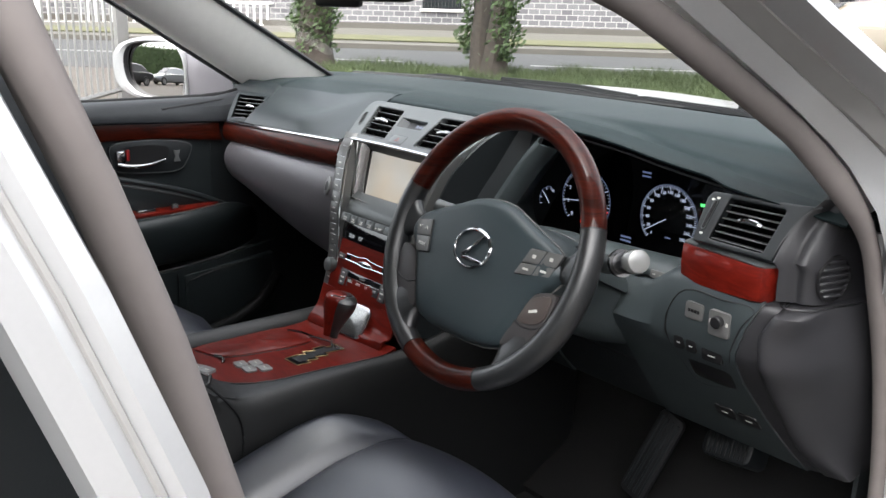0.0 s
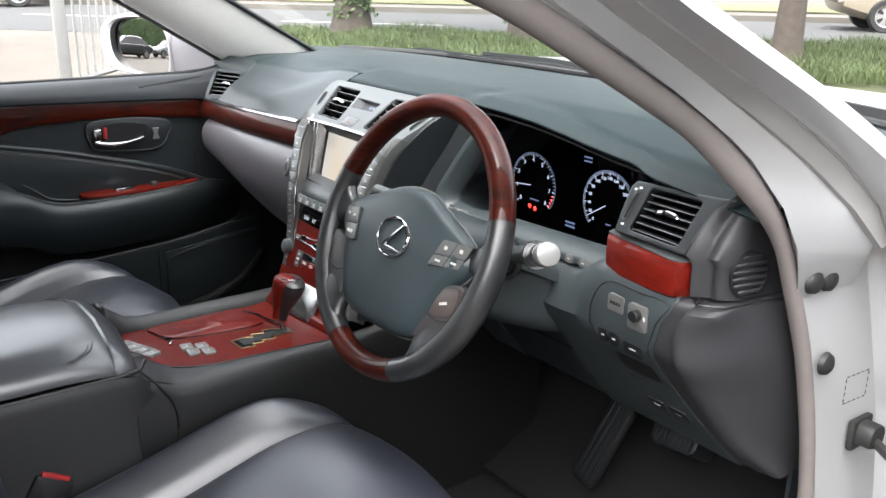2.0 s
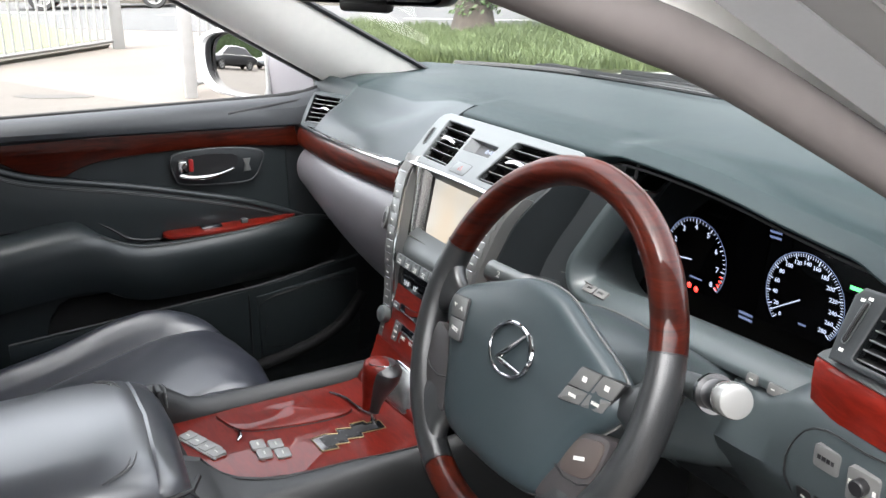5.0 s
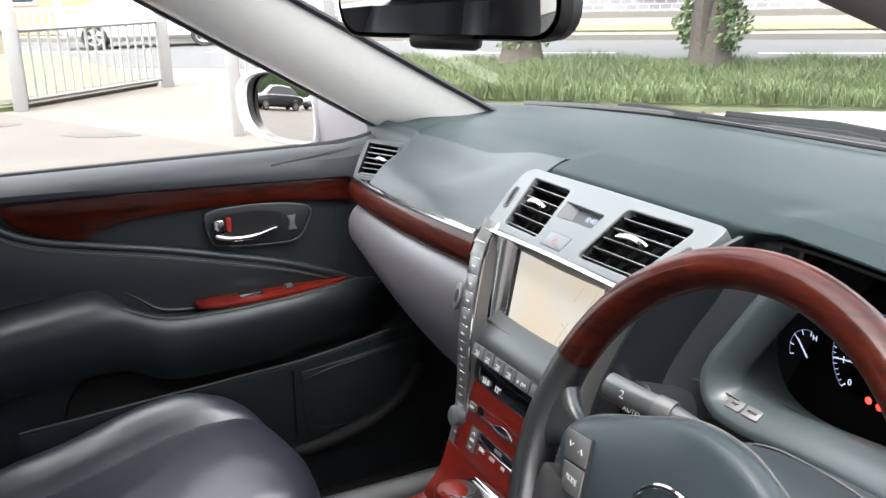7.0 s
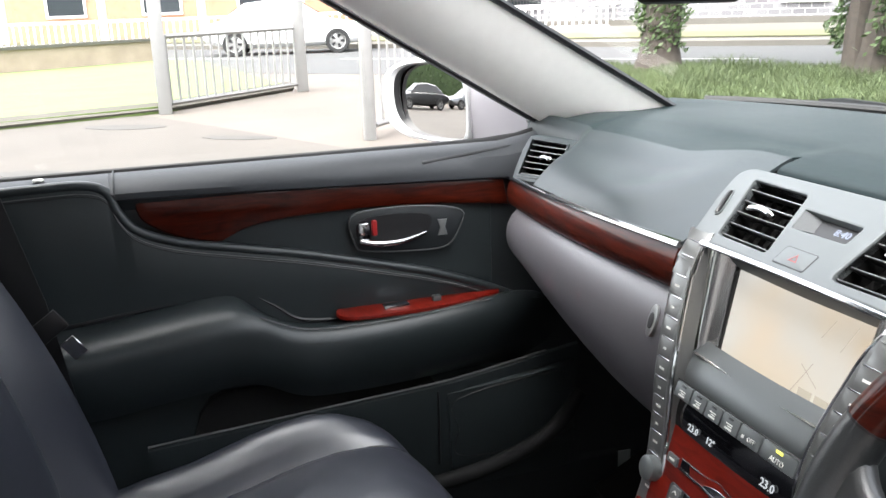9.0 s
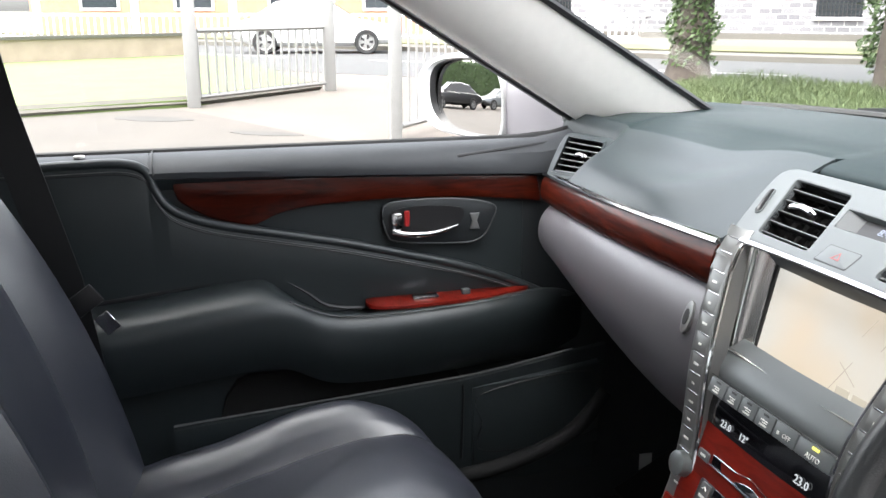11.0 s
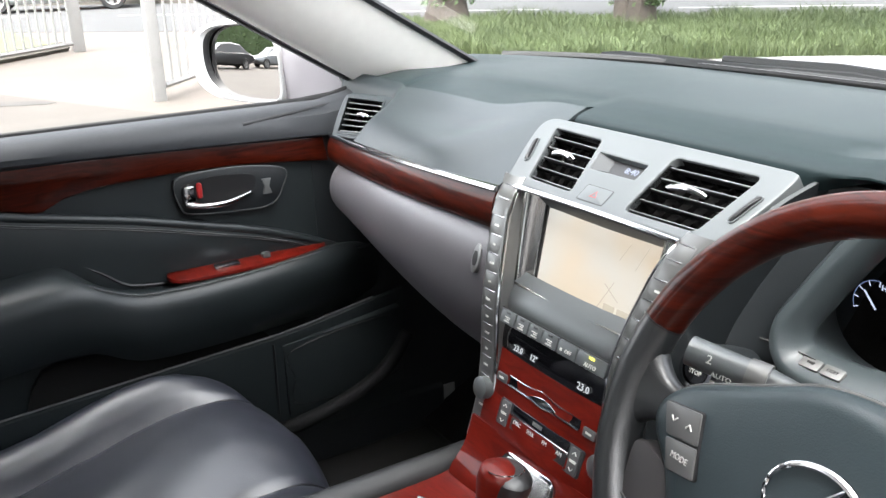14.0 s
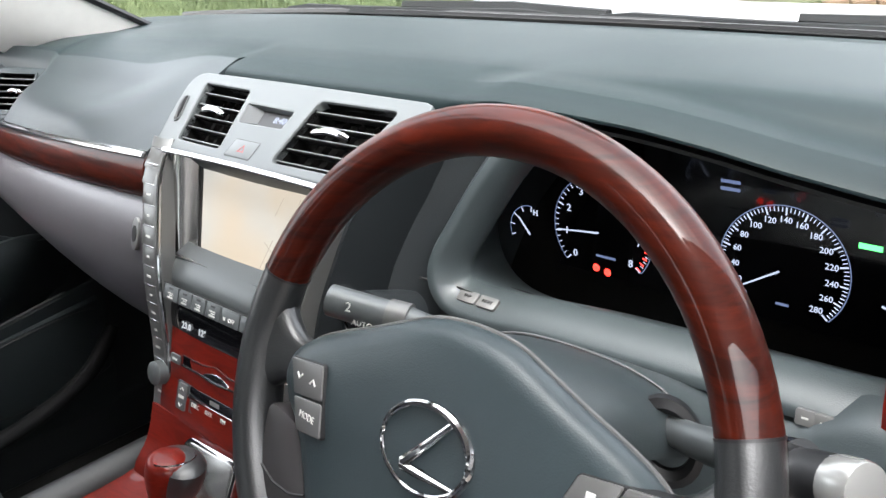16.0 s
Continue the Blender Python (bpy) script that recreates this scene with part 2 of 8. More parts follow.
def offset_loop(loop, d):
    """A closed outline moved inwards by d (outwards where d is minus)."""
    k = len(loop)
    area = sum(loop[i][0] * loop[(i + 1) % k][1] - loop[(i + 1) % k][0] * loop[i][1] for i in range(k))
    out = []
    for i, p in enumerate(loop):
        a, b = Vector(loop[i - 1][:2]), Vector(loop[(i + 1) % k][:2])
        t = (b - a).normalized()
        n = Vector((-t.y, t.x)) * (1 if area > 0 else -1)
        out.append((p[0] + n.x * d, p[1] + n.y * d))
    return out


def rquad(q, r, n=4):
    """Corners rounded by r."""
    out = []
    for i, p in enumerate(q):
        p, a, b = Vector(p), Vector(q[i - 1]), Vector(q[(i + 1) % len(q)])
        s, e = p + (a - p).normalized() * r, p + (b - p).normalized() * r
        out += [tuple(s.lerp(p, k / n).lerp(p.lerp(e, k / n), k / n)) for k in range(n + 1)]
    return out


def plate(outer, holes, depth, hole_depth, r, m):
    """A plate with rounded rims and openings, its face at z = 0."""
    bm = bmesh.new()
    edges = []
    for j, loop in enumerate([outer] + holes):
        s = 1 if j == 0 else -1
        d = depth if j == 0 else hole_depth
        rings = []
        for off, z in ((r + 0.0012, 0.0), (r, 0.0), (r * 0.3, -r * 0.3), (0.0, -r), (0.0, -d)):
            lp = offset_loop(loop, s * off) if off else loop
            rings.append([bm.verts.new((p[0], p[1], z)) for p in lp])
        for a, b in zip(rings, rings[1:]):
            for i in range(len(a)):
                bm.faces.new((a[i], a[(i + 1) % len(a)], b[(i + 1) % len(a)], b[i]))
        edges += [bm.edges.get((rings[0][i], rings[0][(i + 1) % len(loop)])) for i in range(len(loop))]
    bmesh.ops.triangle_fill(bm, edges=edges, use_beauty=True, use_dissolve=False)
    bmesh.ops.recalc_face_normals(bm, faces=bm.faces)
    bm.transform(m)
    return bm


def rrect(w, h, r, n=4, cx=0.0, cy=0.0):
    out = []
    for k, (sx, sy) in enumerate(((1, 1), (-1, 1), (-1, -1), (1, -1))):
        for i in range(n + 1):
            a = math.pi / 2 * (k + i / n)
            out.append((cx + sx * (w / 2 - r) + r * math.cos(a), cy + sy * (h / 2 - r) + r * math.sin(a)))
    return out


def tube(path, radius, n=10, closed=False, flat=1.0, up=(0, 0, 1)):
    """A round (or oval) rod along a path; radius: a number or one for each point."""
    path = [Vector(p) for p in path]
    k = len(path)
    rad = radius if isinstance(radius, (list, tuple)) else [radius] * k
    rows = []
    for i, p in enumerate(path):
        a = path[(i - 1) % k] if closed or i else path[0]
        b = path[(i + 1) % k] if closed or i < k - 1 else path[-1]
        d = (b - a).normalized()
        s = d.cross(Vector(up))
        s = s.normalized() if s.length > 1e-4 else d.orthogonal().normalized()
        w = s.cross(d).normalized()
        rows.append([p + rad[i] * (math.cos(q) * s + flat * math.sin(q) * w) for q in (2 * math.pi * j / n for j in range(n))])
    if closed:
        rows.append(rows[0])
        bm = loft(rows, closed=True)
        bmesh.ops.remove_doubles(bm, verts=bm.verts, dist=1e-6)
        return bm
    return loft(rows, closed=True, caps=True)


def lathe(profile, n=24, m=Matrix()):
    """Turns (radius, height) pairs round the z axis."""
    rows = [[(r * math.cos(2 * math.pi * j / n), r * math.sin(2 * math.pi * j / n), h) for j in range(n)] for r, h in profile]
    bm = loft(rows, closed=True)
    bmesh.ops.remove_doubles(bm, verts=bm.verts, dist=1e-6)
    bm.transform(m)
    return bm


def disc(r, h, m=Matrix(), n=24, bevel=0.001):
    return lathe([(0.00001, 0), (r, 0), (r, h - bevel), (r - bevel, h), (0.00001, h)], n, m)


def merged(*bms):
    out = bmesh.new()
    for b in bms:
        me = bpy.data.meshes.new("tmp")
        b.to_mesh(me)
        b.free()
        out.from_mesh(me)
        bpy.data.meshes.remove(me)
    return out


def lettering(text, size, m, depth=0.0004, align="CENTER"):
    cu = bpy.data.curves.new("tmp_text", "FONT")
    cu.body, cu.size, cu.extrude = text, size, depth
    cu.align_x, cu.align_y = align, "CENTER"
    cu.resolution_u = 2
    ob = bpy.data.objects.new("tmp_text", cu)
    scene.collection.objects.link(ob)
    me = bpy.data.meshes.new_from_object(ob.evaluated_get(bpy.context.evaluated_depsgraph_get()))
    bm = bmesh.new()
    bm.from_mesh(me)
    bpy.data.objects.remove(ob)
    bpy.data.curves.remove(cu)
    bpy.data.meshes.remove(me)
    bm.transform(m)
    return bm


def T(x, y, z=0.0, rz=0.0):
    return Matrix.Translation((x, y, z)) @ Matrix.Rotation(radians(rz), 4, "Z")


# ---- car shell ----
def arch(x):
    """Forward edge of the dash, where the windscreen meets it."""
    return 1.56 - 0.175 * abs(x / 0.83) ** 4


def lerp(a, b, t):
    return tuple(p + (q - p) * t for p, q in zip(a, b))


def smooth(t):
    t = min(max(t, 0.0), 1.0)
    return t * t * (3 - 2 * t)


car = thing("car", "silver saloon car with open driver door and dark interior", "car")

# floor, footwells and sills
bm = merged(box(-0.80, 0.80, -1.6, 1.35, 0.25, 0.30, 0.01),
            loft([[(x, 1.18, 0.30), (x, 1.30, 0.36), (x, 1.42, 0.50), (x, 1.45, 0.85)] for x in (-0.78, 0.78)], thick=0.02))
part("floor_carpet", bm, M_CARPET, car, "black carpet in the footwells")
for s in (-1, 1):
    prof = [(0.74, 0.30), (0.74, 0.375), (0.755, 0.39), (0.86, 0.385), (0.90, 0.36), (0.92, 0.30), (0.92, 0.22)]
    part("door_sill", loft([[(s * px, y, pz) for px, pz in prof] for y in (-1.4, -0.6, 0.2, 1.25)], thick=0.004), M_PAINT, car, "silver painted door sill")
    part("sill_cover", loft([[(s * px, y, pz + 0.004) for px, pz in [(prof[0][0] - 0.006, prof[0][1])] + [(prof[1][0] - 0.006, prof[1][1])] + prof[2:4]] for y in (-1.35, 1.22)], thick=0.004), M_DARK, car, "black plastic sill cover")

# windscreen and its surround
HEAD = [(x, 0.70 - 0.10 * (x / 0.6) ** 2, 1.405 - 0.03 * (x / 0.6) ** 2) for x in [i * 0.06 - 0.60 for i in range(21)]]
rows = []
for i in range(21):
    x0 = -0.735 + i * 0.0735
    b0 = (x0, arch(x0) + 0.005 - 0.05 * abs(x0 / 0.735) ** 8, 1.012)
    rows.append([lerp(b0, HEAD[i], k / 8) for k in range(9)])
for r in rows:
    for k in range(9):
        x, y, z = r[k]
        r[k] = (x, y + 0.012 * math.sin(math.pi * k / 8) * (1 - (x / 0.74) ** 4), z + 0.03 * (1 - (x / 0.74) ** 4) * math.sin(math.pi * k / 8))
ws = part("windscreen", loft(rows), M_GLASS, car, "clear curved windscreen glass")
ws.visible_shadow = False
part("windscreen_seal", tube([(x, arch(x) + 0.012, 1.016) for x in [i * 0.04 - 0.80 for i in range(41)]], 0.007, 8), M_RUBBER, car, "black rubber windscreen seal")
part("cowl", loft([[(x, arch(x) + 0.005, 1.008), (x, arch(x) + 0.04, 1.004), (x, arch(x) + 0.075, 0.998), (x, arch(x) + 0.085, 0.96)] for x in [i * 0.08 - 0.80 for i in range(21)]], thick=0.004), M_MATT, car, "black plastic cowl below the windscreen")

# roof, headliner, rear
def roof_rows(dz, inset):
    out = []
    for y, zc, w in ((0.72, 1.41, 0.60), (0.5, 1.45, 0.66), (0.1, 1.475, 0.69), (-0.5, 1.475, 0.69), (-1.0, 1.45, 0.66), (-1.35, 1.40, 0.62)):
        out.append([(u * (w - inset), y, zc - dz - 0.045 * u * u) for u in [i / 6 - 1 for i in range(13)]])
    return out


part("roof", loft(roof_rows(0.0, 0.0), thick=0.01), M_PAINT, car, "silver painted roof")
part("headliner", loft(roof_rows(0.03, 0.01), thick=0.01), M_TRIM, car, "pale cloth headliner")
part("rear_bulkhead", loft([[(x, -1.30, 0.30), (x, -1.38, 0.9), (x, -1.75, 0.98)] for x in (-0.78, 0, 0.78)], thick=0.03), M_LEATHER, car, "black upholstered rear bulkhead")
rg = part("rear_window", loft([[(x, -1.75, 0.99), (x, -1.34, 1.38)] for x in (-0.62, -0.2, 0.2, 0.62)]), M_TINT, car, "tinted rear window")
rg.visible_shadow = False
for s in (-1, 1):
    part("rear_side_panel", loft([[(s * 0.80, y, 0.30), (s * 0.83, y, 0.7), (s * 0.80, y, 0.97)] for y in (-1.75, -0.9, -0.05)], thick=0.03), M_DARK, car, "dark rear side panel")
    part("roof_rail", tube([(s * 0.60, 0.66, 1.385), (s * 0.68, 0.4, 1.415), (s * 0.70, 0, 1.425), (s * 0.70, -0.6, 1.42), (s * 0.66, -1.3, 1.36)], 0.035, 8), M_TRIM, car, "pale trim along the roof edge")
    part("c_pillar", loft([[(s * 0.80, -1.75, 0.97), (s * 0.64, -1.36, 1.38)], [(s * 0.80, -1.15, 0.97), (s * 0.67, -1.05, 1.40)]], thick=0.04), M_TRIM, car, "pale rear pillar trim")


# front pillars: pale trim inside, rubber seal, silver outside
def track(table, z):
    """(z, x, y) rows, falling in z: the place at height z."""
    for (za, xa, ya), (zb, xb, yb) in zip(table, table[1:]):
        if zb <= z <= za:
            k = (za - z) / (za - zb)
            return xa + (xb - xa) * k, ya + (yb - ya) * k
    return table[-1][1:] if z < table[-1][0] else table[0][1:]


L1 = [(1.40, 0.637, 0.47), (1.21, 0.715, 0.755), (1.12, 0.750, 0.90), (1.06, 0.775, 0.98), (1.0, 0.800, 1.020), (0.95, 0.806, 1.048), (0.885, 0.794, 1.080)]
L2 = [(1.40, 0.667, 0.495), (1.21, 0.745, 0.785), (1.12, 0.781, 0.931), (1.06, 0.805, 1.02), (1.0, 0.832, 1.085), (0.95, 0.838, 1.14), (0.885, 0.802, 1.18)]
L3 = [(1.40, 0.696, 0.515), (1.21, 0.774, 0.800), (1.12, 0.812, 0.955), (1.06, 0.838, 1.045), (1.0, 0.850, 1.115), (0.95, 0.843, 1.165), (0.84, 0.842, 1.215)]
L4 = [(1.40, 0.736, 0.53), (1.21, 0.814, 0.820), (1.12, 0.850, 0.985), (1.06, 0.872, 1.08), (1.0, 0.896, 1.155), (0.95, 0.905, 1.20), (0.84, 0.905, 1.25)]
SEAL_AT = [(1.40, 0.61, 0.25), (1.362, 0.62, 0.30), (1.312, 0.650, 0.45), (1.231, 0.685, 0.663), (1.207, 0.695, 0.725), (1.171, 0.709, 0.792), (1.114, 0.731, 0.890), (1.076, 0.747, 0.946), (1.012, 0.775, 1.005), (0.960, 0.786, 1.044)]
LEV = [1.40 - 0.025 * i for i in range(19)]
for s in (-1, 1):
    fwd = 0.0 if s > 0 else 0.05
    rows = []
    for i in range(13):
        k = i / 12
        z = 0.985 + 0.395 * k
        kk = (z - 1.0) / 0.38
        ra = Vector((s * (0.763 - 0.155 * kk), 1.085 - 0.655 * kk if s < 0 else 1.052 - 0.719 * kk, z))
        if s > 0:
            ra = Vector((track(SEAL_AT, z)[0] - 0.013, track(SEAL_AT, z)[1] + 0.002, z))
        fa = Vector((s * (0.725 - 0.150 * kk), 1.335 - 0.72 * kk, z + 0.004))
        md = ra.lerp(fa, 0.45)
        rows.append([ra + Vector((s * 0.012, -0.004, 0.004)), ra, ra.lerp(fa, 0.06) + Vector((-s * 0.010, 0, 0)), md + Vector((-s * 0.024, 0, 0.012)), ra.lerp(fa, 0.93) + Vector((-s * 0.008, 0, 0.0)), fa, fa + Vector((s * 0.02, 0.005, 0.0)), md + Vector((s * (0.03 if s < 0 else 0.012), 0, 0.01))])
    part("a_pillar_trim", loft(rows, closed=True, caps=True), M_TRIM, car, "pale grey-beige front pillar trim")
    part("glass_edge", tube([(s * (0.722 - 0.150 * k), 1.345 - 0.72 * k, 0.995 + 0.385 * k) for k in [i / 10 for i in range(11)]], 0.006, 6), M_BLACK, car, "black windscreen edge")
    part("flange", loft([[(s * track(q, z)[0], track(q, z)[1] + fwd + dy, z) for q, dy in ((L1, 0.02), (L1, 0.0), (L2, -0.006), (L2, 0.0))] for z in LEV + [0.93, 0.91, 0.885]], thick=0.003), M_PAINT, car, "silver painted door flange")
    # grey band: the shade of a narrow groove in the silver, put into colour
    part("groove_band", loft([[(s * (track(q, z)[0] + dx), track(q, z)[1] + fwd + 0.002, z) for q, dx in ((L2, 0.0), (L2, 0.006), (L3, -0.004), (L3, 0.0))] for z in LEV], thick=0.003), M_GROOVE, car, "grey band standing for the shaded groove in the silver pillar")
    part("a_pillar", loft([[(s * (track(q, z)[0] + dx), track(q, z)[1] + fwd + dy, z) for q, dx, dy in ((L3, 0, 0.0), (L3, 0.012, 0.0), (L4, 0.0, -0.012), (L4, 0.004, 0.02), (L4, -0.10 if s > 0 else 0.0, 0.14 if s > 0 else 0.05), (L4, -0.15 if s > 0 else -0.005, 0.20 if s > 0 else 0.08))] for z in LEV + [0.92, 0.88, 0.84]], thick=0.004), M_PAINT, car, "silver painted front pillar")

# driver's door opening: hinge post, seal down to the sill, bolts, sticker, check strap
seal_line = spline([(0.62, 0.30, 1.362), (0.650, 0.45, 1.312), (0.685, 0.663, 1.231), (0.695, 0.725, 1.207), (0.709, 0.792, 1.171), (0.731, 0.890, 1.114), (0.747, 0.946, 1.076), (0.775, 1.005, 1.012), (0.786, 1.044, 0.960), (0.787, 1.081, 0.889), (0.787, 1.128, 0.785), (0.786, 1.170, 0.645), (0.784, 1.180, 0.55), (0.780, 1.150, 0.43), (0.78, 1.05, 0.40), (0.78, 0.5, 0.40)], 6)
part("door_seal", tube(seal_line, [0.0098 + 0.0055 * smooth((p.z - 0.95) / 0.09) for p in seal_line], 12), M_SEAL, car, "soft grey rubber door seal")
post = [(0.79, 1.048, 0.97), (0.79, 1.070, 0.90), (0.79, 1.110, 0.80), (0.79, 1.16, 0.66), (0.79, 1.19, 0.52), (0.79, 1.18, 0.42)]
rows = []
for (x, y, z) in spline(post, 5):
    rows.append([(0.786, y + 0.006, z), (0.795, y + 0.008, z), (0.802, y + 0.11, z), (0.806, y + 0.13, z), (0.84, y + 0.145, z), (0.905, y + 0.155, z), (0.915, y + 0.19, z)])
part("hinge_post", loft(rows, thick=0.004), M_PAINT, car, "silver painted door hinge post")
for p in ((0.8005, 1.094, 0.905), (0.802, 1.122, 0.903), (0.802, 1.143, 0.794)):
    part("grommet", lathe([(0.0001, 0.009), (0.007, 0.0095), (0.0125, 0.006), (0.0145, 0)], 16, basis(p, (0, 1, 0), (0, 0, 1))), M_RUBBER, car, "round black rubber grommet")
part("door_check", merged(box(0.802, 0.812, 1.222, 1.268, 0.652, 0.694, 0.004), prism(spline([(-0.016, -0.010), (0.0, -0.016), (0.016, -0.012), (0.019, 0.004), (0.008, 0.015), (-0.012, 0.013)], 3, True), 0.0, 0.022, basis((0.811, 1.243, 0.676), (0, 1, 0), (0, 0, 1)), 0.004), tube([(0.828, 1.243, 0.670), (0.90, 1.205, 0.662), (1.02, 1.15, 0.656)], 0.0065, 8)), M_RUBBER, car, "black door check strap")
SKM = basis((0.8045, 1.222, 0.742), (0.05, 1, 0), (0, 0, 1))
part("warning_sticker", merged(*[rbox((0.0055 if abs(v) > 0.017 else 0.0012, 0.0012 if abs(v) > 0.017 else 0.005, 0.0005), 0, 1, SKM @ T(u, v, 0.0004)) for u, v in [(-0.020 + 0.010 * i, h) for i in range(5) for h in (-0.018, 0.018)] + [(h, -0.0135 + 0.009 * i) for i in range(4) for h in (-0.0235, 0.0235)]]), M_RUBBER, car, "dashed black outline of a small sticker", flat=True)
for s, y0, z1 in ((-1, 0.98, 0.95), (1, 1.20, 0.62)):
    part("kick_panel", loft([[(s * 0.752, y0, z), (s * 0.748, (y0 + 1.48) / 2, z), (s * 0.74, 1.48, z)] for z in (0.28, 0.4, 0.5, z1)], thick=0.006), M_DARK, car, "dark footwell kick panel")
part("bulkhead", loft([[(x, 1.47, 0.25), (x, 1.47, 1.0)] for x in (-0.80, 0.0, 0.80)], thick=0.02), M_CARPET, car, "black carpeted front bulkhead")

# bonnet and wings
rows = []
for k in range(13):
    y = 1.635 + k * 0.11
    row = []
    for i in range(25):
        x = -0.90 + i * 0.075
        yy = y - (0.22 - 0.005 * k) * abs(x / 0.9) ** 4
        z = 1.004 - 0.005 * k - 0.0006 * k * k - 0.05 * abs(x / 0.9) ** 4 + 0.014 * math.exp(-((abs(x) - 0.46) / 0.12) ** 2)
        row.append((x, yy, z))
    rows.append(row)
part("bonnet", loft(rows, thick=0.008), M_PAINT, car, "silver painted bonnet")
for s in (-1, 1):
    part("front_wing", loft([[(s * 0.90, y, zt), (s * 0.925, y, zt - 0.02), (s * 0.935, y, zt - 0.14), (s * 0.93, y, 0.62), (s * 0.92, y, 0.30)] for y, zt in ((1.19, 0.985), (1.5, 0.955), (1.9, 0.92), (2.4, 0.86), (2.9, 0.76))], thick=0.006), M_PAINT, car, "silver painted front wing")
part("front_bumper", loft([[(x, 2.93 - 0.25 * abs(x / 0.93) ** 3, z) for x in [i * 0.155 - 0.93 for i in range(13)]] for z in (0.20, 0.45, 0.70, 0.80)], thick=0.02), M_PAINT, car, "silver front bumper")

# boot, rear wings and wheels complete the car behind the cabin
rows = []
for y, zc, w in ((-1.74, 0.985, 0.84), (-1.85, 0.980, 0.84), (-2.02, 0.970, 0.82), (-2.12, 0.950, 0.80), (-2.16, 0.91, 0.79), (-2.17, 0.70, 0.79)):
    rows.append([(u * w, y + 0.05 * u * u, zc - 0.035 * abs(u) ** 4) for u in [i / 8 - 1 for i in range(17)]])
part("boot_lid", loft(rows, thick=0.008), M_PAINT, car, "silver painted boot lid")
part("rear_bumper", loft([[(x, -2.20 + 0.12 * abs(x / 0.92) ** 3, z) for x in [i * 0.153 - 0.92 for i in range(13)]] for z in (0.24, 0.45, 0.62, 0.70)], thick=0.02), M_PAINT, car, "silver rear bumper")
for s, y1 in ((-1, -0.10), (1, -0.95)):
    part("rear_wing", loft([[(s * 0.85, y, zt + 0.015), (s * 0.905, y, zt), (s * 0.935, y, zt - 0.13), (s * 0.935, y, 0.55), (s * 0.92, y, 0.28)] for y, zt in ((y1, 0.955), (-1.2, 0.958), (-1.7, 0.955), (-2.08, 0.93))], thick=0.006), M_PAINT, car, "silver painted rear wing")
    part("tail_lamp", box(min(s * 0.60, s * 0.80), max(s * 0.60, s * 0.80), -2.185, -2.12, 0.74, 0.88, 0.02), M_RED, car, "red tail lamp")
    for y in (2.02, -1.00):
        wh = basis((s * 0.845, y, 0.335), (0, 1, 0), (0, 0, s))
        part("wheel_arch", lathe([(0.345, 0.088), (0.385, 0.094), (0.385, 0.080)], 36, wh), M_BLACK, car, "black wheel arch edge")
        ty = part("wheel", lathe([(0.21, -0.10), (0.31, -0.10), (0.335, -0.07), (0.335, 0.08), (0.315, 0.108), (0.225, 0.104)], 36, wh), M_RUBBER, car, "black tyre")
        part("rim", lathe([(0.228, 0.100), (0.218, 0.092), (0.205, 0.075), (0.07, 0.085), (0.045, 0.096), (0.0001, 0.098)], 30, wh), M_BEZEL, ty, "pale alloy wheel rim")
        for k in range(5):
            part("wheel_gap", prism([(0.080, -0.018), (0.185, -0.050), (0.198, 0.0), (0.185, 0.050), (0.080, 0.018)], 0.078, 0.088, wh @ Matrix.Rotation(radians(72 * k), 4, "Z")), M_BLACK, ty)


def wiper(x0, x1, y0, y1):
    t = thing("windscreen_wiper", "black windscreen wiper lying on the screen base", "wiper", "windscreen wipers")
    a, b = Vector((x0, y0, 1.010)), Vector((x1, y1, 1.008))
    path = [a.lerp(b, k / 10) + Vector((0, -0.02 * math.sin(math.pi * k / 10), 0.006)) for k in range(11)]
    part("blade", tube(path, [0.005] + [0.012] * 9 + [0.005], 6), M_MATT, t, "black rubber blade")
    part("arm", tube([path[5] + Vector((0, 0.01, 0.012)), a.lerp(b, 0.8) + Vector((0, 0.045, 0.01)), b + Vector((0.05, 0.06, -0.005))], [0.008, 0.012, 0.016], 6), M_MATT, t)
    part("pivot", disc(0.017, 0.02, Matrix.Translation(b + Vector((0.05, 0.06, -0.02)))), M_MATT, t)


wiper(-0.66, -0.10, 1.555, 1.61)
wiper(-0.02, 0.56, 1.60, 1.575)

# rear door and centre pillar on the driver's side, outside
rows = []
for k in range(9):
    z = 0.55 + k * 0.055
    rows.append([(0.90 - 0.035 * max(0, z - 0.93) / 0.1, y, z) for y in (0.10, -0.3, -0.9)])
part("rear_door", merged(loft([[(0.925, y, 0.30), (0.94, y, 0.55), (0.935, y, 0.80), (0.915, y, 0.94), (0.895, y, 0.955)] for y in (0.175, 0.16, -0.3, -0.95)], thick=0.01)), M_PAINT, car, "silver painted rear door")
FR = [(0.905, 0.205, 0.93), (0.900, 0.188, 1.01), (0.888, 0.158, 1.10), (0.872, 0.128, 1.18), (0.84, 0.09, 1.27), (0.75, 0.03, 1.40)]
part("rear_door_frame", loft([[(x + dx, y + dy, z) for dx, dy in ((-0.012, 0.022), (0.006, 0.018), (0.010, 0.008), (0.006, 0.0), (0.010, -0.008), (0.006, -0.022), (-0.02, -0.026))] for x, y, z in FR], closed=True, caps=True), M_PAINT, car, "silver painted rear door frame")
part("frame_groove", tube([(x + 0.007, y + 0.0, z) for x, y, z in FR], 0.0022, 6), M_GROOVE, car)
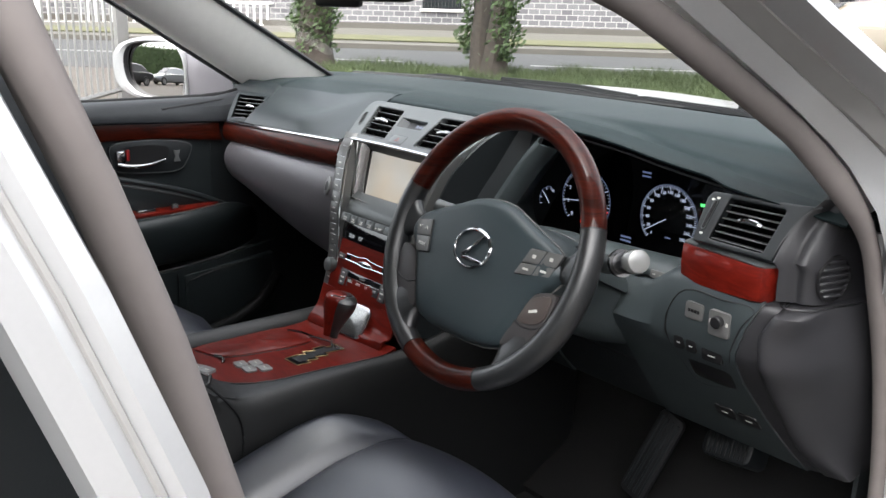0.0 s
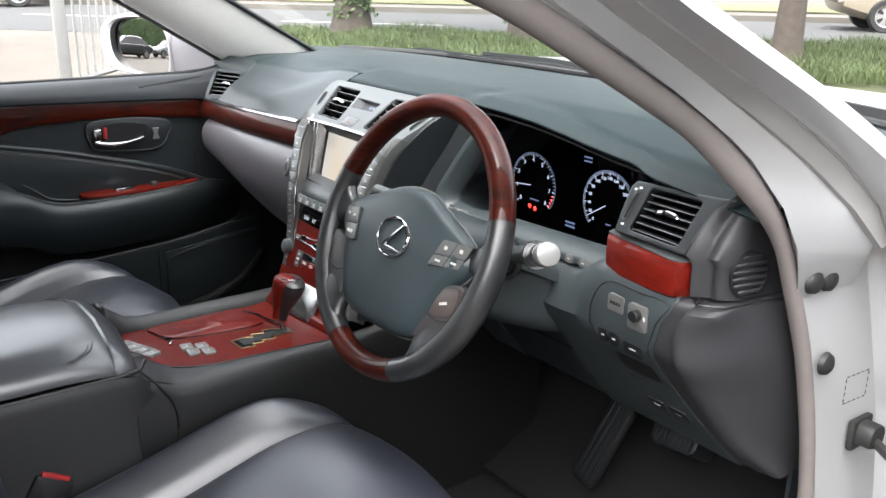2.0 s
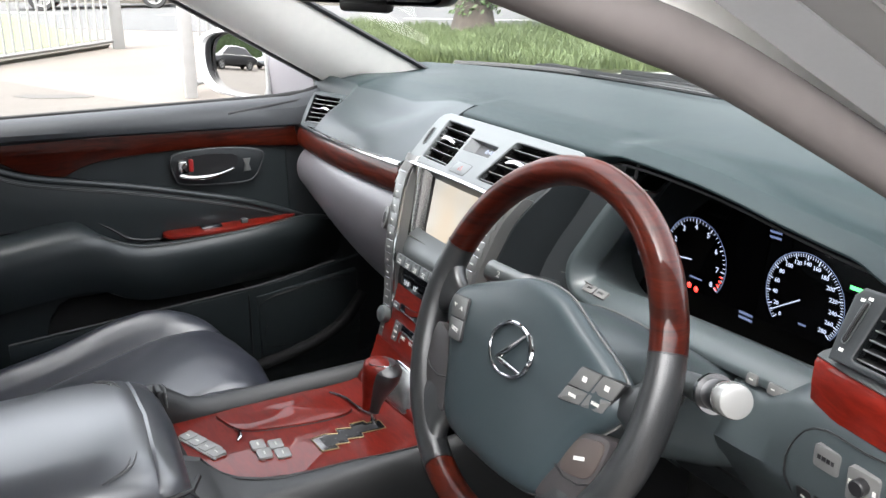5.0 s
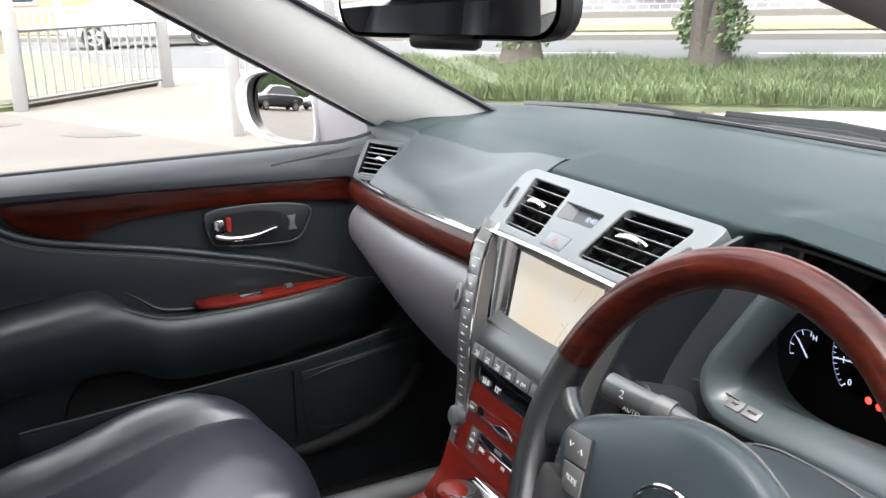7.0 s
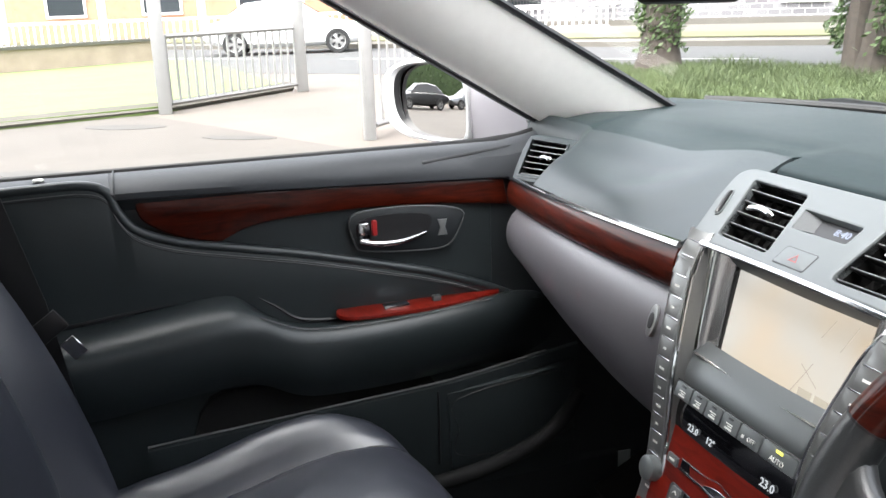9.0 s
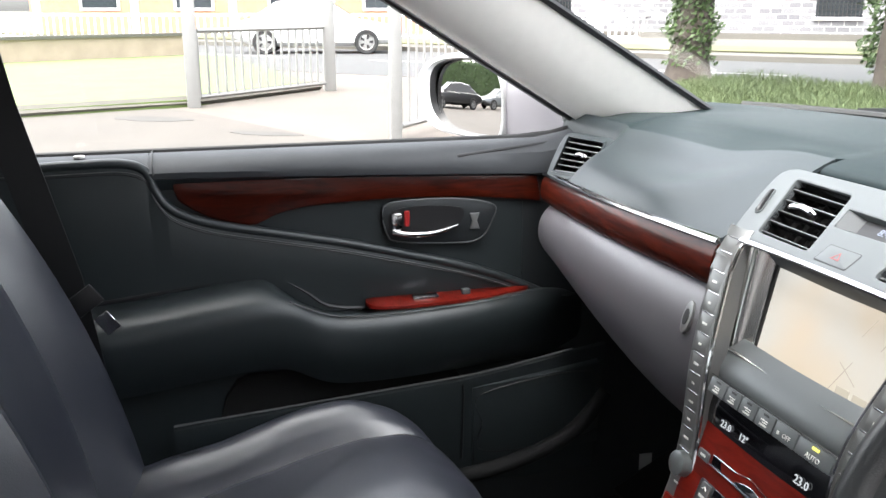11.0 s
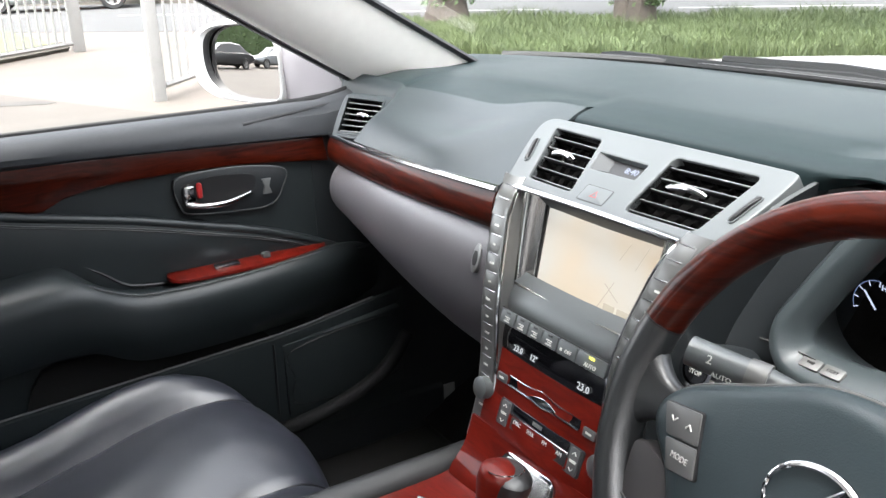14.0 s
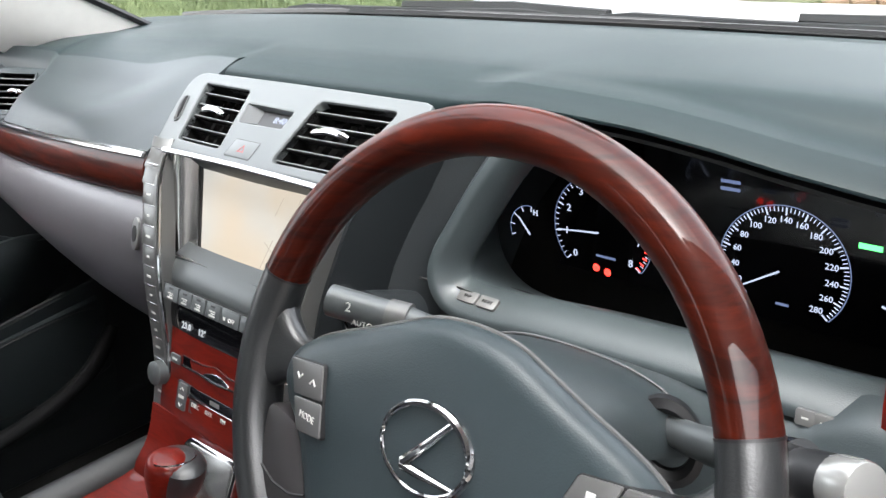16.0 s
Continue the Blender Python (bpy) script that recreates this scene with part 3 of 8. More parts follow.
g = part("rear_door_glass", loft([[(0.895, y, 0.955), (0.875, y, 1.1), (0.84, y, 1.22), (0.76, y, 1.36)] for y in (0.12, -0.2, -0.8)], thick=0.004), M_TINT, car, "dark tinted rear door glass")
part("window_moulding", tube([(0.918, 0.15, 0.952), (0.918, -0.3, 0.952), (0.91, -0.95, 0.955)], 0.008, 8), M_CHROME, car, "chrome window moulding")
part("b_pillar_trim", loft([[(x - 0.09, y - 0.09, z), (x - 0.09, y + 0.0, z), (x - 0.02, y + 0.01, z), (x - 0.02, y - 0.09, z)] for x, y, z in ((0.84, 0.22, 0.38), (0.845, 0.22, 0.7), (0.845, 0.215, 0.94), (0.83, 0.185, 1.12), (0.79, 0.15, 1.24), (0.68, 0.08, 1.43))], closed=True, caps=True), M_DARK, car, "dark centre pillar trim")
part("door_seal", tube([(0.838, 0.245, 0.40), (0.844, 0.245, 0.75), (0.844, 0.243, 0.95), (0.841, 0.216, 1.05), (0.838, 0.190, 1.13), (0.83, 0.165, 1.20), (0.79, 0.13, 1.30), (0.68, 0.08, 1.43)], 0.0118, 10), M_SEAL, car, "soft grey rubber door seal")

# driver's door, swung open beyond the view
od = thing("driver_door", "driver door standing wide open with dark inner panel", "car door", at=(0.93, 1.20, 0))
OM = basis((0.95, 1.21, 0), (0.93, -0.37, 0), (0, 0, 1))
part("inner_panel", prism(rrect(1.06, 0.62, 0.06, 4, 0.56, 0.65), 0.0, 0.05, OM, 0.01), M_DARK, od, "dark inner door panel")
part("outer_skin", prism(rrect(1.08, 0.66, 0.06, 4, 0.56, 0.64), -0.06, -0.002, OM, 0.01), M_PAINT, od, "silver painted door skin")
part("window_frame", ring_prism([(0.10, 0.96), (1.06, 0.96), (1.02, 1.36), (0.62, 1.38)], [(0.20, 0.98), (1.03, 0.98), (0.99, 1.33), (0.64, 1.35)], -0.02, 0.02, OM), M_BLACK, od, "black window frame")

# ---- dashboard ----
dash = thing("dashboard", "dark grey soft dashboard with red wood trim and chrome strips", "dashboard")


def wood_top(x):
    """Upper edge of the wood band on the passenger side: y, z."""
    k = (x + 0.703) / (0.703 - 0.150)
    return 1.000 - 0.042 * k - 0.018 * math.sin(math.pi * k), 0.926 + 0.030 * k + 0.004 * math.sin(math.pi * k)


LIP = [(0.19, 1.030), (0.24, 1.035), (0.307, 1.032), (0.367, 1.028), (0.423, 1.021), (0.476, 1.0125), (0.528, 1.006), (0.577, 1.001), (0.623, 0.996), (0.666, 0.991), (0.705, 0.9865), (0.76, 0.980)]


def lip_z(x):
    for (a, za), (b, zb) in zip(LIP, LIP[1:]):
        if a <= x <= b:
            return za + (zb - za) * (x - a) / (b - a)
    return LIP[0][1] if x < 0.19 else LIP[-1][1]


def pad_profile(x):
    f = arch(x)
    crown = 1.042 - 0.035 * abs(x / 0.8) ** 3
    head = [(f, 1.012), (f - 0.10, 1.026), (f - 0.22, crown), (1.16, crown + 0.002)]
    wy, wz = wood_top(min(max(x, -0.703), -0.15))
    passenger = [(1.115, crown - 0.006), (1.070, crown - 0.020), (1.030, crown - 0.045), (wy + 0.018, wz + 0.030), (wy, wz + 0.003)]
    corner = [(1.115, crown - 0.005), (1.080, crown - 0.016), (1.052, crown - 0.036), (wy + 0.034, wz + 0.034), (wy + 0.003, wz + 0.003)]
    near = [(1.115, crown - 0.003), (1.088, 1.035), (1.055, 1.0195), (1.014, 0.991), (wy + 0.001, wz + 0.003)]
    passenger = [lerp(u, v, smooth((-0.30 - x) / 0.27)) for u, v in zip(passenger, corner)]
    passenger = [lerp(u, v, smooth((-0.19 - x) / 0.14)) for u, v in zip(near, passenger)]
    centre = [(1.12, crown), (1.09, 1.037), (1.066, 1.030), (1.060, 1.022), (1.060, 1.005)]
    z = lip_z(x)
    f = 0.024 * smooth((x - 0.55) / 0.07)
    driver = [(1.12, max(z + 0.008, crown - 0.02)), (1.085 - f, z + 0.007), (1.066 - f, z), (1.060 - f, z - 0.006), (1.075 - f, z - 0.012)]
    outer = [(1.11, crown - 0.004), (1.085, 1.016), (1.072, 0.997), (1.066, 0.965), (1.050, 0.930)]

    def mix(p, q, t):
        return [lerp(u, v, t) for u, v in zip(p, q)]

    if x < -0.149:
        return head + mix(outer, passenger, smooth((x + 0.592) / 0.012))
    if x < 0.3:
        return head + mix(centre, driver, smooth((x - 0.165) / 0.07))
    return head + driver


xs = sorted(set([round(-0.80 + 0.0125 * i, 4) for i in range(129)] + [-0.586, -0.584, -0.178, -0.176, 0.184, 0.186, 0.584, 0.586]))
def pad_line(x):
    return [(x, p.x, p.y) for p in spline(pad_profile(x), 3)]


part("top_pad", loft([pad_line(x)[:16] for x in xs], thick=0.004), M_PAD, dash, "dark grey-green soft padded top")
part("upper_face", loft([pad_line(x)[15:] for x in xs if x < -0.1492], thick=0.004), M_FACE, dash, "padded face above the wood, greyed lighter for window light")
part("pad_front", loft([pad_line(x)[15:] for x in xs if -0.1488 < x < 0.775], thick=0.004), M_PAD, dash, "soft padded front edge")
part("hood_underside", loft([[(x, 1.075, lip_z(x) - 0.016), (x, 1.15, lip_z(x) - 0.022)] for x in [0.186 + 0.04 * i for i in range(11)]], thick=0.003), M_BLACK, dash, "black underside of the instrument hood")
part("air_slot", loft([[(x, arch(x) - 0.075, 1.0335), (x, arch(x) - 0.062, 1.032)] for x in [-0.35 + i * 0.05 for i in range(17)]], thick=0.004), M_BLACK, dash, "black demister slot")

# passenger side: wood band, chrome strip, grey lower panel
wx = [-0.703 + i * (0.703 - 0.150) / 24 for i in range(25)]
def wood_bot(x):
    y, z = wood_top(x)
    k = (x + 0.703) / 0.543
    return y + 0.004, z - 0.045 - 0.004 * k


BAND = [(0.012, 0.02), (0.003, 0.03), (-0.001, 0.06), (-0.004, 0.16), (-0.007, 0.36), (-0.008, 0.6), (-0.006, 0.82), (-0.002, 0.95), (0.004, 0.985), (0.012, 0.99)]
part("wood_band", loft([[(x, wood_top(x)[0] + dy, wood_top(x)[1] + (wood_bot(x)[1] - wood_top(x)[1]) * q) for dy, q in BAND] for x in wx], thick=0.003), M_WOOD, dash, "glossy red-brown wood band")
part("chrome_strip", loft([[(x, wood_top(x)[0] + dy, wood_top(x)[1] + dz) for dy, dz in ((0.008, 0.0045), (0.0, 0.0045), (-0.0035, 0.003), (-0.0045, 0.0), (-0.002, -0.0025), (0.006, -0.0025))] for x in wx], closed=True, caps=True), M_CHROME, dash, "thin chrome strip")
rows = []
for x in [-0.722 + i * 0.0161 for i in range(38)]:
    y, z = wood_bot(min(max(x, -0.703), -0.16))
    k = (x + 0.715) / 0.54
    hf = 0.62 + 0.50 * smooth(k / 0.95)
    e = 0.05 * (1 - smooth(k / 0.10))
    rows.append([tuple(v) for v in spline([(x, y + 0.006 + e, z + 0.002), (x, y - 0.009 + e, z - 0.012 * hf), (x, y - 0.019 + e, z - 0.042 * hf), (x, y - 0.017 + e, z - 0.085 * hf), (x, y + 0.003 + e, z - 0.128 * hf), (x, y + 0.040 + e, z - 0.168 * hf), (x, y + 0.095 + e, z - 0.200 * hf), (x, y + 0.17 + e, z - 0.218 * hf), (x, y + 0.3 + e, z - 0.225 * hf)], 4)])
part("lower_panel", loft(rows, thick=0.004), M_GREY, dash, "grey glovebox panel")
gk = basis((-0.168, 0.9395, 0.872), (1, -0.1, 0), (0, 0.30, 1))
part("glovebox_lock", prism([(0.009 * math.cos(a), 0.018 * math.sin(a)) for a in (2 * math.pi * i / 24 for i in range(24))], -0.012, 0.001, gk, 0.001), M_SILVER, dash, "oval glovebox lock plate")
part("key_hole", prism([(0.005 * math.cos(a), 0.009 * math.sin(a)) for a in (2 * math.pi * i / 20 for i in range(20))], 0.001, 0.0018, gk), M_BLACK, dash)


def vent(parent, outline, m, slats, tab_at, tab_len, surround=M_SILVER, depth=0.03, tilt=20, label="black air vent with thin slats"):
    """An air vent in the plane of m; outline: corners tl, tr, br, bl."""
    tl, tr, br, bl = (Vector((*p, 0)) for p in outline)
    n = 5
    loop = [tl.lerp(tr, i / n) for i in range(n)] + [tr.lerp(br, i / n) for i in range(n)] + [br.lerp(bl, i / n) for i in range(n)] + [bl.lerp(tl, i / n) for i in range(n)]
    c = (tl + tr + br + bl) / 4
    outer = [c + (p - c) * (1 + 0.004 / (p - c).length) for p in loop]
    v = part("air_vent", prism([(p.x, p.y) for p in loop], -depth, -depth + 0.002, m), M_VOID, parent, label)
    part("vent_wall", loft([[m @ Vector((p.x, p.y, h)) for p in loop] for h in (0.0, -depth)], closed=True), M_VOID, v)
    if surround:
        part("vent_frame", ring_prism([(p.x, p.y) for p in outer], [(p.x, p.y) for p in loop], -0.002, 0.0018, m), surround, v)
    for i in range(slats):
        k = (i + 0.5) / slats
        a, b = tl.lerp(bl, k), tr.lerp(br, k)
        d = (b - a)
        mm = m @ Matrix.Translation((a + b) / 2 + Vector((0, 0, -0.009))) @ Matrix.Rotation(math.atan2(d.y, d.x), 4, "Z") @ Matrix.Rotation(radians(tilt), 4, "X")
        part("slat", rbox((d.length - 0.001, 0.0022, 0.013), 0.0008, 1, mm), M_BLACK, v)
        part("slat_edge", rbox((d.length - 0.001, 0.0013, 0.0016), 0.0004, 1, mm @ T(0, 0.0004, 0.0068)), M_SILVER, v, "thin silver slat edge")
    for i in range(4):
        k = (i + 1) / 5
        a, b = tl.lerp(tr, k), bl.lerp(br, k)
        d = b - a
        mm = m @ Matrix.Translation((a + b) / 2 + Vector((0, 0, -0.025))) @ Matrix.Rotation(math.atan2(d.y, d.x), 4, "Z")
        part("fin", rbox((d.length - 0.002, 0.0012, 0.008), 0.0, 1, mm), M_VOID, v)
    mm = m @ Matrix.Translation((*tab_at, -0.001)) @ Matrix.Rotation(math.atan2((tr - tl).y, (tr - tl).x), 4, "Z")
    part("tab", merged(tube([mm @ Vector((-tab_len / 2 + tab_len * i / 8, 0.0022 * math.sin(math.pi * i / 8), 0.002 + 0.003 * math.sin(math.pi * i / 8))) for i in range(9)], [0.002] + [0.0035] * 7 + [0.002], 8)), M_CHROME, v, "chrome tab")
    return v


def wheel_dial(parent, m, r=0.016, w=0.004):
    d = part("vent_dial", ring_prism(rrect(w * 2.4, r * 2.3, w * 1.15), rrect(w * 2.0, r * 2.15, w * 0.95), -0.003, 0.0012, m), M_SATIN, parent, "thin rim of the thumb wheel")
    part("slot", prism(rrect(w * 2.0, r * 2.15, w * 0.95), -0.002, 0.0004, m), M_BLACK, d)
    part("thumb_wheel", tube([m @ Vector((0, r * math.cos(a), r * 0.14 * math.sin(a))) for a in (math.pi * i / 10 for i in range(11))], w * 0.55, 6), M_BLACK, d)


# outer air vents: a moulded panel, the vent and its thumb wheel
VMP = basis((-0.637, 1.028, 0.964), (0.95, 0.29, 0.02), (-0.018, 0.028, 0.048))
VQ = [(-0.045, 0.030), (0.037, 0.028), (0.047, -0.028), (-0.041, -0.030)]
pl = [(-0.056, 0.030), (-0.047, 0.038), (-0.02, 0.040), (0.050, 0.038), (0.058, 0.034), (0.066, 0.0), (0.070, -0.030), (0.062, -0.037), (0.0, -0.040), (-0.046, -0.039), (-0.054, -0.033), (-0.058, 0.0)]
part("vent_panel", plate([tuple(v) for v in spline(pl, 4, True)], [rquad(VQ, 0.004)], 0.05, 0.012, 0.002, VMP), M_FACE, dash, "moulded panel round the outer air vent")
vent(dash, VQ, VMP, 6, (0.004, 0.0), 0.026, M_FACE)
wheel_dial(dash, VMP @ T(0.0545, 0.002, 0.0005, 8), 0.014, 0.003)

VMD = basis((0.645, 1.027, 0.966), (1, -0.06, 0), (0, 0.5, 0.86))
VQ = [(-0.034, 0.016), (0.045, 0.017), (0.038, -0.041), (-0.039, -0.040)]
ARC = [(0.086, 0.030), (0.076, 0.024), (0.067, 0.012), (0.061, -0.006), (0.057, -0.024), (0.053, -0.047)]
pl = [(-0.060, -0.047), (-0.064, -0.020), (-0.066, 0.012), (-0.060, 0.021), (0.0, 0.024), (0.06, 0.027)] + ARC
part("vent_panel", plate(pl, [rquad(VQ, 0.004)], 0.04, 0.012, 0.0022, VMD), M_DARK, dash, "moulded dark panel round the outer air vent")
vent(dash, VQ, VMD @ T(0, 0, -0.002), 6, (0.006, -0.010), 0.034, None)
wheel_dial(dash, VMD @ T(-0.0515, -0.010, 0.0005, -4), 0.018, 0.0026)
for q in ((-0.0555, 0.010), (-0.0490, 0.013), (-0.0520, -0.036)):
    part("vent_mark", rbox((0.0045, 0.0028, 0.0004), 0, 1, VMD @ T(*q, 0.0006)), M_PRINT, dash, flat=True)

# driver's side: instrument recess, shelf, wood block, lower panel, end cap
cl = thing("instrument_cluster", "black instrument cluster with white lit dials", "instrument cluster")
cm = basis((0, 1.150, 0), (1, 0, 0), (0, 0.10, 0.995))
part("face", prism([(0.12, 0.79), (0.60, 0.79), (0.565, 0.93), (0.54, 0.99), (0.40, 1.02), (0.25, 1.02), (0.19, 0.97)], -0.08, -0.076, cm), M_GLOSS, cl, "glossy black dial face")
cm = basis((0, 1.142, 0), (1, 0, 0), (0, 0, 1))


def dial(cx, cz, r, numbers, a0, a1, ticks, needle, size):
    d = part("dial", loft([[cm @ Vector((cx + rr * math.cos(a), cz + rr * math.sin(a), 0)) for a in (radians(a0 + (a1 - a0) * i / 48) for i in range(49))] for rr in (r, r - 0.0009)]), M_GLOWB, cl, "lit dial ring")
    bms = []
    for i in range(ticks + 1):
        a = radians(a0 + (a1 - a0) * i / ticks)
        L = 0.006 if i % 5 == 0 else 0.0035
        bms.append(rbox((L, 0.0013 if i % 5 == 0 else 0.0007, 0.0004), 0, 1, cm @ T(cx + (r - 0.0015 - L / 2) * math.cos(a), cz + (r - 0.0015 - L / 2) * math.sin(a), 0.0005) @ Matrix.Rotation(a, 4, "Z")))
    part("dial_scale", merged(*bms), M_GLOW, d, "white tick marks", flat=True)
    for i, s in enumerate(numbers):
        a = radians(a0 + (a1 - a0) * i / (len(numbers) - 1))
        part("numeral", lettering(s, size, cm @ T(cx + (r - 0.0135) * math.cos(a), cz + (r - 0.0115) * math.sin(a), 0.0005)), M_GLOW, d, flat=True)
    a = radians(needle)
    part("needle", tube([cm @ Vector((cx + q * math.cos(a), cz + q * math.sin(a), 0.006)) for q in (0.0, r - 0.008)], [0.0009, 0.0006], 6), M_GLOW, d, "white needle")


dial(0.286, 0.904, 0.051, [str(i) for i in range(9)], 222, -38, 40, 186, 0.0095)
for i in range(4):
    a = radians(-36 + 7.5 * i)
    part("red_mark", rbox((0.0045, 0.0010, 0.0004), 0, 1, cm @ T(0.286 + 0.0465 * math.cos(a), 0.904 + 0.0465 * math.sin(a), 0.001) @ Matrix.Rotation(a, 4, "Z")), M_GLOWR, cl, "red rev limit mark", flat=True)
dial(0.447, 0.906, 0.051, [str(20 * i) for i in range(15)], 222, -42, 70, 212, 0.0068)
for cx, cz, a0, a1, nd, sg in ((0.207, 0.889, 200, 85, 130, "HC"), (0.525, 0.895, 95, -20, 340, "FE")):
    d = part("gauge", loft([[cm @ Vector((cx + rr * math.cos(a), cz + rr * math.sin(a), 0)) for a in (radians(a0 + (a1 - a0) * i / 16) for i in range(17))] for rr in (0.024, 0.0232)]), M_GLOWB, cl, "small lit gauge")
    part("dial_scale", merged(*[rbox((0.005, 0.001, 0.0004), 0, 1, cm @ T(cx + 0.021 * math.cos(a), cz + 0.021 * math.sin(a), 0.0005) @ Matrix.Rotation(a, 4, "Z")) for a in (radians(a0 + (a1 - a0) * i / 4) for i in range(5))]), M_GLOW, d, flat=True)
    part("needle", tube([cm @ Vector((cx + q * math.cos(radians(nd)), cz + q * math.sin(radians(nd)), 0.004)) for q in (-0.004, 0.017)], 0.0008, 6), M_GLOW, d)
    part("letter", lettering(sg[0], 0.008, cm @ T(cx + 0.019 * math.cos(radians(a1 - 14)), cz + 0.019 * math.sin(radians(a1 - 14)))), M_GLOW, d, flat=True)
part("warning_lamp", disc(0.0036, 0.001, cm @ T(0.292, 0.866)), M_GLOWR, cl, "red warning lamp")
part("warning_lamp", disc(0.0036, 0.001, cm @ T(0.280, 0.868)), M_GLOWR, cl, "red warning lamp")
part("cruise_lamp", rbox((0.016, 0.004, 0.0006), 0, 1, cm @ T(0.508, 0.937)), M_GLOWG, cl, "green lamp")
for i in range(2):
    part("trip_readout", rbox((0.020, 0.003, 0.0006), 0, 1, cm @ T(0.372, 0.862 - i * 0.006)), M_GLOWB, cl, "lit trip readout")
    part("message", rbox((0.016, 0.0025, 0.0006), 0, 1, cm @ T(0.402, 0.968 - i * 0.006)), M_GLOWB, cl)
part("rev_unit", rbox((0.020, 0.002, 0.0006), 0, 1, cm @ T(0.290, 0.880)), M_GLOWB, cl)
part("speed_unit", rbox((0.010, 0.002, 0.0006), 0, 1, cm @ T(0.449, 0.877)), M_GLOWB, cl)

# surround of the cluster: grey rim sweeping up the left side, concave dark cheek, shelf below
rim_path = spline([(0.60, 1.036, 0.862), (0.50, 1.032, 0.860), (0.40, 1.030, 0.858), (0.30, 1.028, 0.855), (0.235, 1.025, 0.851), (0.198, 1.026, 0.858), (0.187, 1.030, 0.885), (0.203, 1.042, 0.922), (0.228, 1.054, 0.966), (0.25, 1.066, 0.998)], 6)
rows = []
for i, p in enumerate(rim_path):
    a, b = rim_path[max(0, i - 1)], rim_path[min(len(rim_path) - 1, i + 1)]
    d = (b - a).normalized()
    inn = d.cross(Vector((0, 1, 0))).normalized()
    if inn.dot(Vector((0.36, 1.03, 0.94)) - p) < 0:
        inn = -inn
    rows.append([p + inn * a_ + Vector((0, b_, 0)) for a_, b_ in ((-0.012, 0.030), (-0.011, 0.006), (-0.006, -0.002), (0.0, -0.003), (0.004, -0.001), (0.018, 0.026), (0.0175, 0.032), (-0.03, 0.125))])
part("cluster_rim", loft(rows, thick=0.003), M_LOW, dash, "grey-green moulded rim round the dials")
rows = []
for x in (0.185, 0.23, 0.30, 0.40, 0.50, 0.575):
    rows.append([(x, 1.10, 0.848), (x, 1.040, 0.842), (x, 1.034, 0.838), (x, 1.032, 0.830), (x, 1.035, 0.80)])
part("cluster_shelf", loft(rows, thick=0.004), M_BLACK, dash, "dark shelf below the dials")
rows = []
for k in range(13):
    t = k / 12
    z = 0.80 + 0.223 * t
    yl, yr = 0.985 + 0.076 * t ** 0.8, 1.030 + 0.040 * t
    xr = 0.184 + 0.062 * smooth((z - 0.87) / 0.14)
    rows.append([(0.135 + 0.03 * t, yl + 0.002, z), (0.145 + 0.026 * t, yl + 0.012, z), ((0.150 + 0.026 * t + xr) / 2, (yl + yr) / 2 + 0.034, z), (xr - 0.008, yr + 0.018, z), (xr, yr + 0.012, z)])
part("cluster_cheek", loft(rows, thick=0.004), M_DARK, dash, "concave dark cheek beside the dials")
part("cheek_seam", tube([(0.170, 1.028, 0.872), (0.195, 1.040, 0.868), (0.222, 1.040, 0.866)], 0.0012, 5), M_BLACK, dash)


def button(parent, m, w, h, mat=M_BTN, mark=True, name="button", label=""):
    b = part(name, prism(rrect(w, h, min(w, h) * 0.18, 3), -0.003, 0.0022, m, 0.0006), mat, parent, label)
    if mark:
        part("symbol", rbox((w * 0.34, h * 0.10, 0.0004), 0, 1, m @ T(0, 0, 0.0024)), M_PRINT, b, flat=True)
    return b


sh = basis((0.231, 1.0365, 0.8625), (1, 0, 0), (0, 0.86, 0.5))
for dx, tx in ((-0.011, "TRIP"), (0.011, "RESET")):
    b = button(dash, sh @ T(dx, 0), 0.020, 0.012, mark=False)
    part("symbol", lettering(tx, 0.0042, sh @ T(dx, 0, 0.0024)), M_BLACK, b, flat=True)
sh = basis((0.489, 1.0285, 0.858), (1, 0.03, 0), (0, 0.20, 0.98))
for dx in (0.0, 0.026, 0.038, 0.050):
    button(dash, sh @ T(dx, 0), 0.013, 0.011)

# wood block and outer face on the driver's side
bw = [(0.562, 1.022, 0.914, 0.866), (0.60, 1.010, 0.915, 0.866), (0.65, 1.001, 0.915, 0.868), (0.682, 0.997, 0.914, 0.870), (0.690, 0.999, 0.914, 0.871), (0.696, 1.008, 0.914, 0.872), (0.704, 1.040, 0.914, 0.874)]
part("wood_block", loft([[(x, y + 0.010, zt + 0.002), (x, y + 0.002, zt + 0.001), (x, y - 0.002, zt - 0.004), (x, y - 0.003, (zt + zb) / 2), (x, y - 0.001, zb + 0.003), (x, y + 0.003, zb), (x, y + 0.012, zb)] for x, y, zt, zb in bw], thick=0.006), M_WOODB, dash, "bright red wood trim block")
part("vent_shelf", loft([[(x, y + 0.06, zt + 0.004), (x, y + 0.008, zt + 0.004), (x, y, zt + 0.002), (x, y + 0.004, zt - 0.004)] for x, y, zt, zb in bw], thick=0.002), M_SATIN, dash, "thin grey ledge over the wood")
EDGE = [(0.868, 0.694), (0.835, 0.678), (0.792, 0.664), (0.748, 0.660), (0.691, 0.671), (0.634, 0.690), (0.60, 0.702)]


def edge_x(z):
    for (za, xa), (zb, xb) in zip(EDGE, EDGE[1:]):
        if zb <= z <= za:
            return xa + (xb - xa) * (za - z) / (za - zb)
    return EDGE[0][1] if z > 0.8 else EDGE[-1][1]


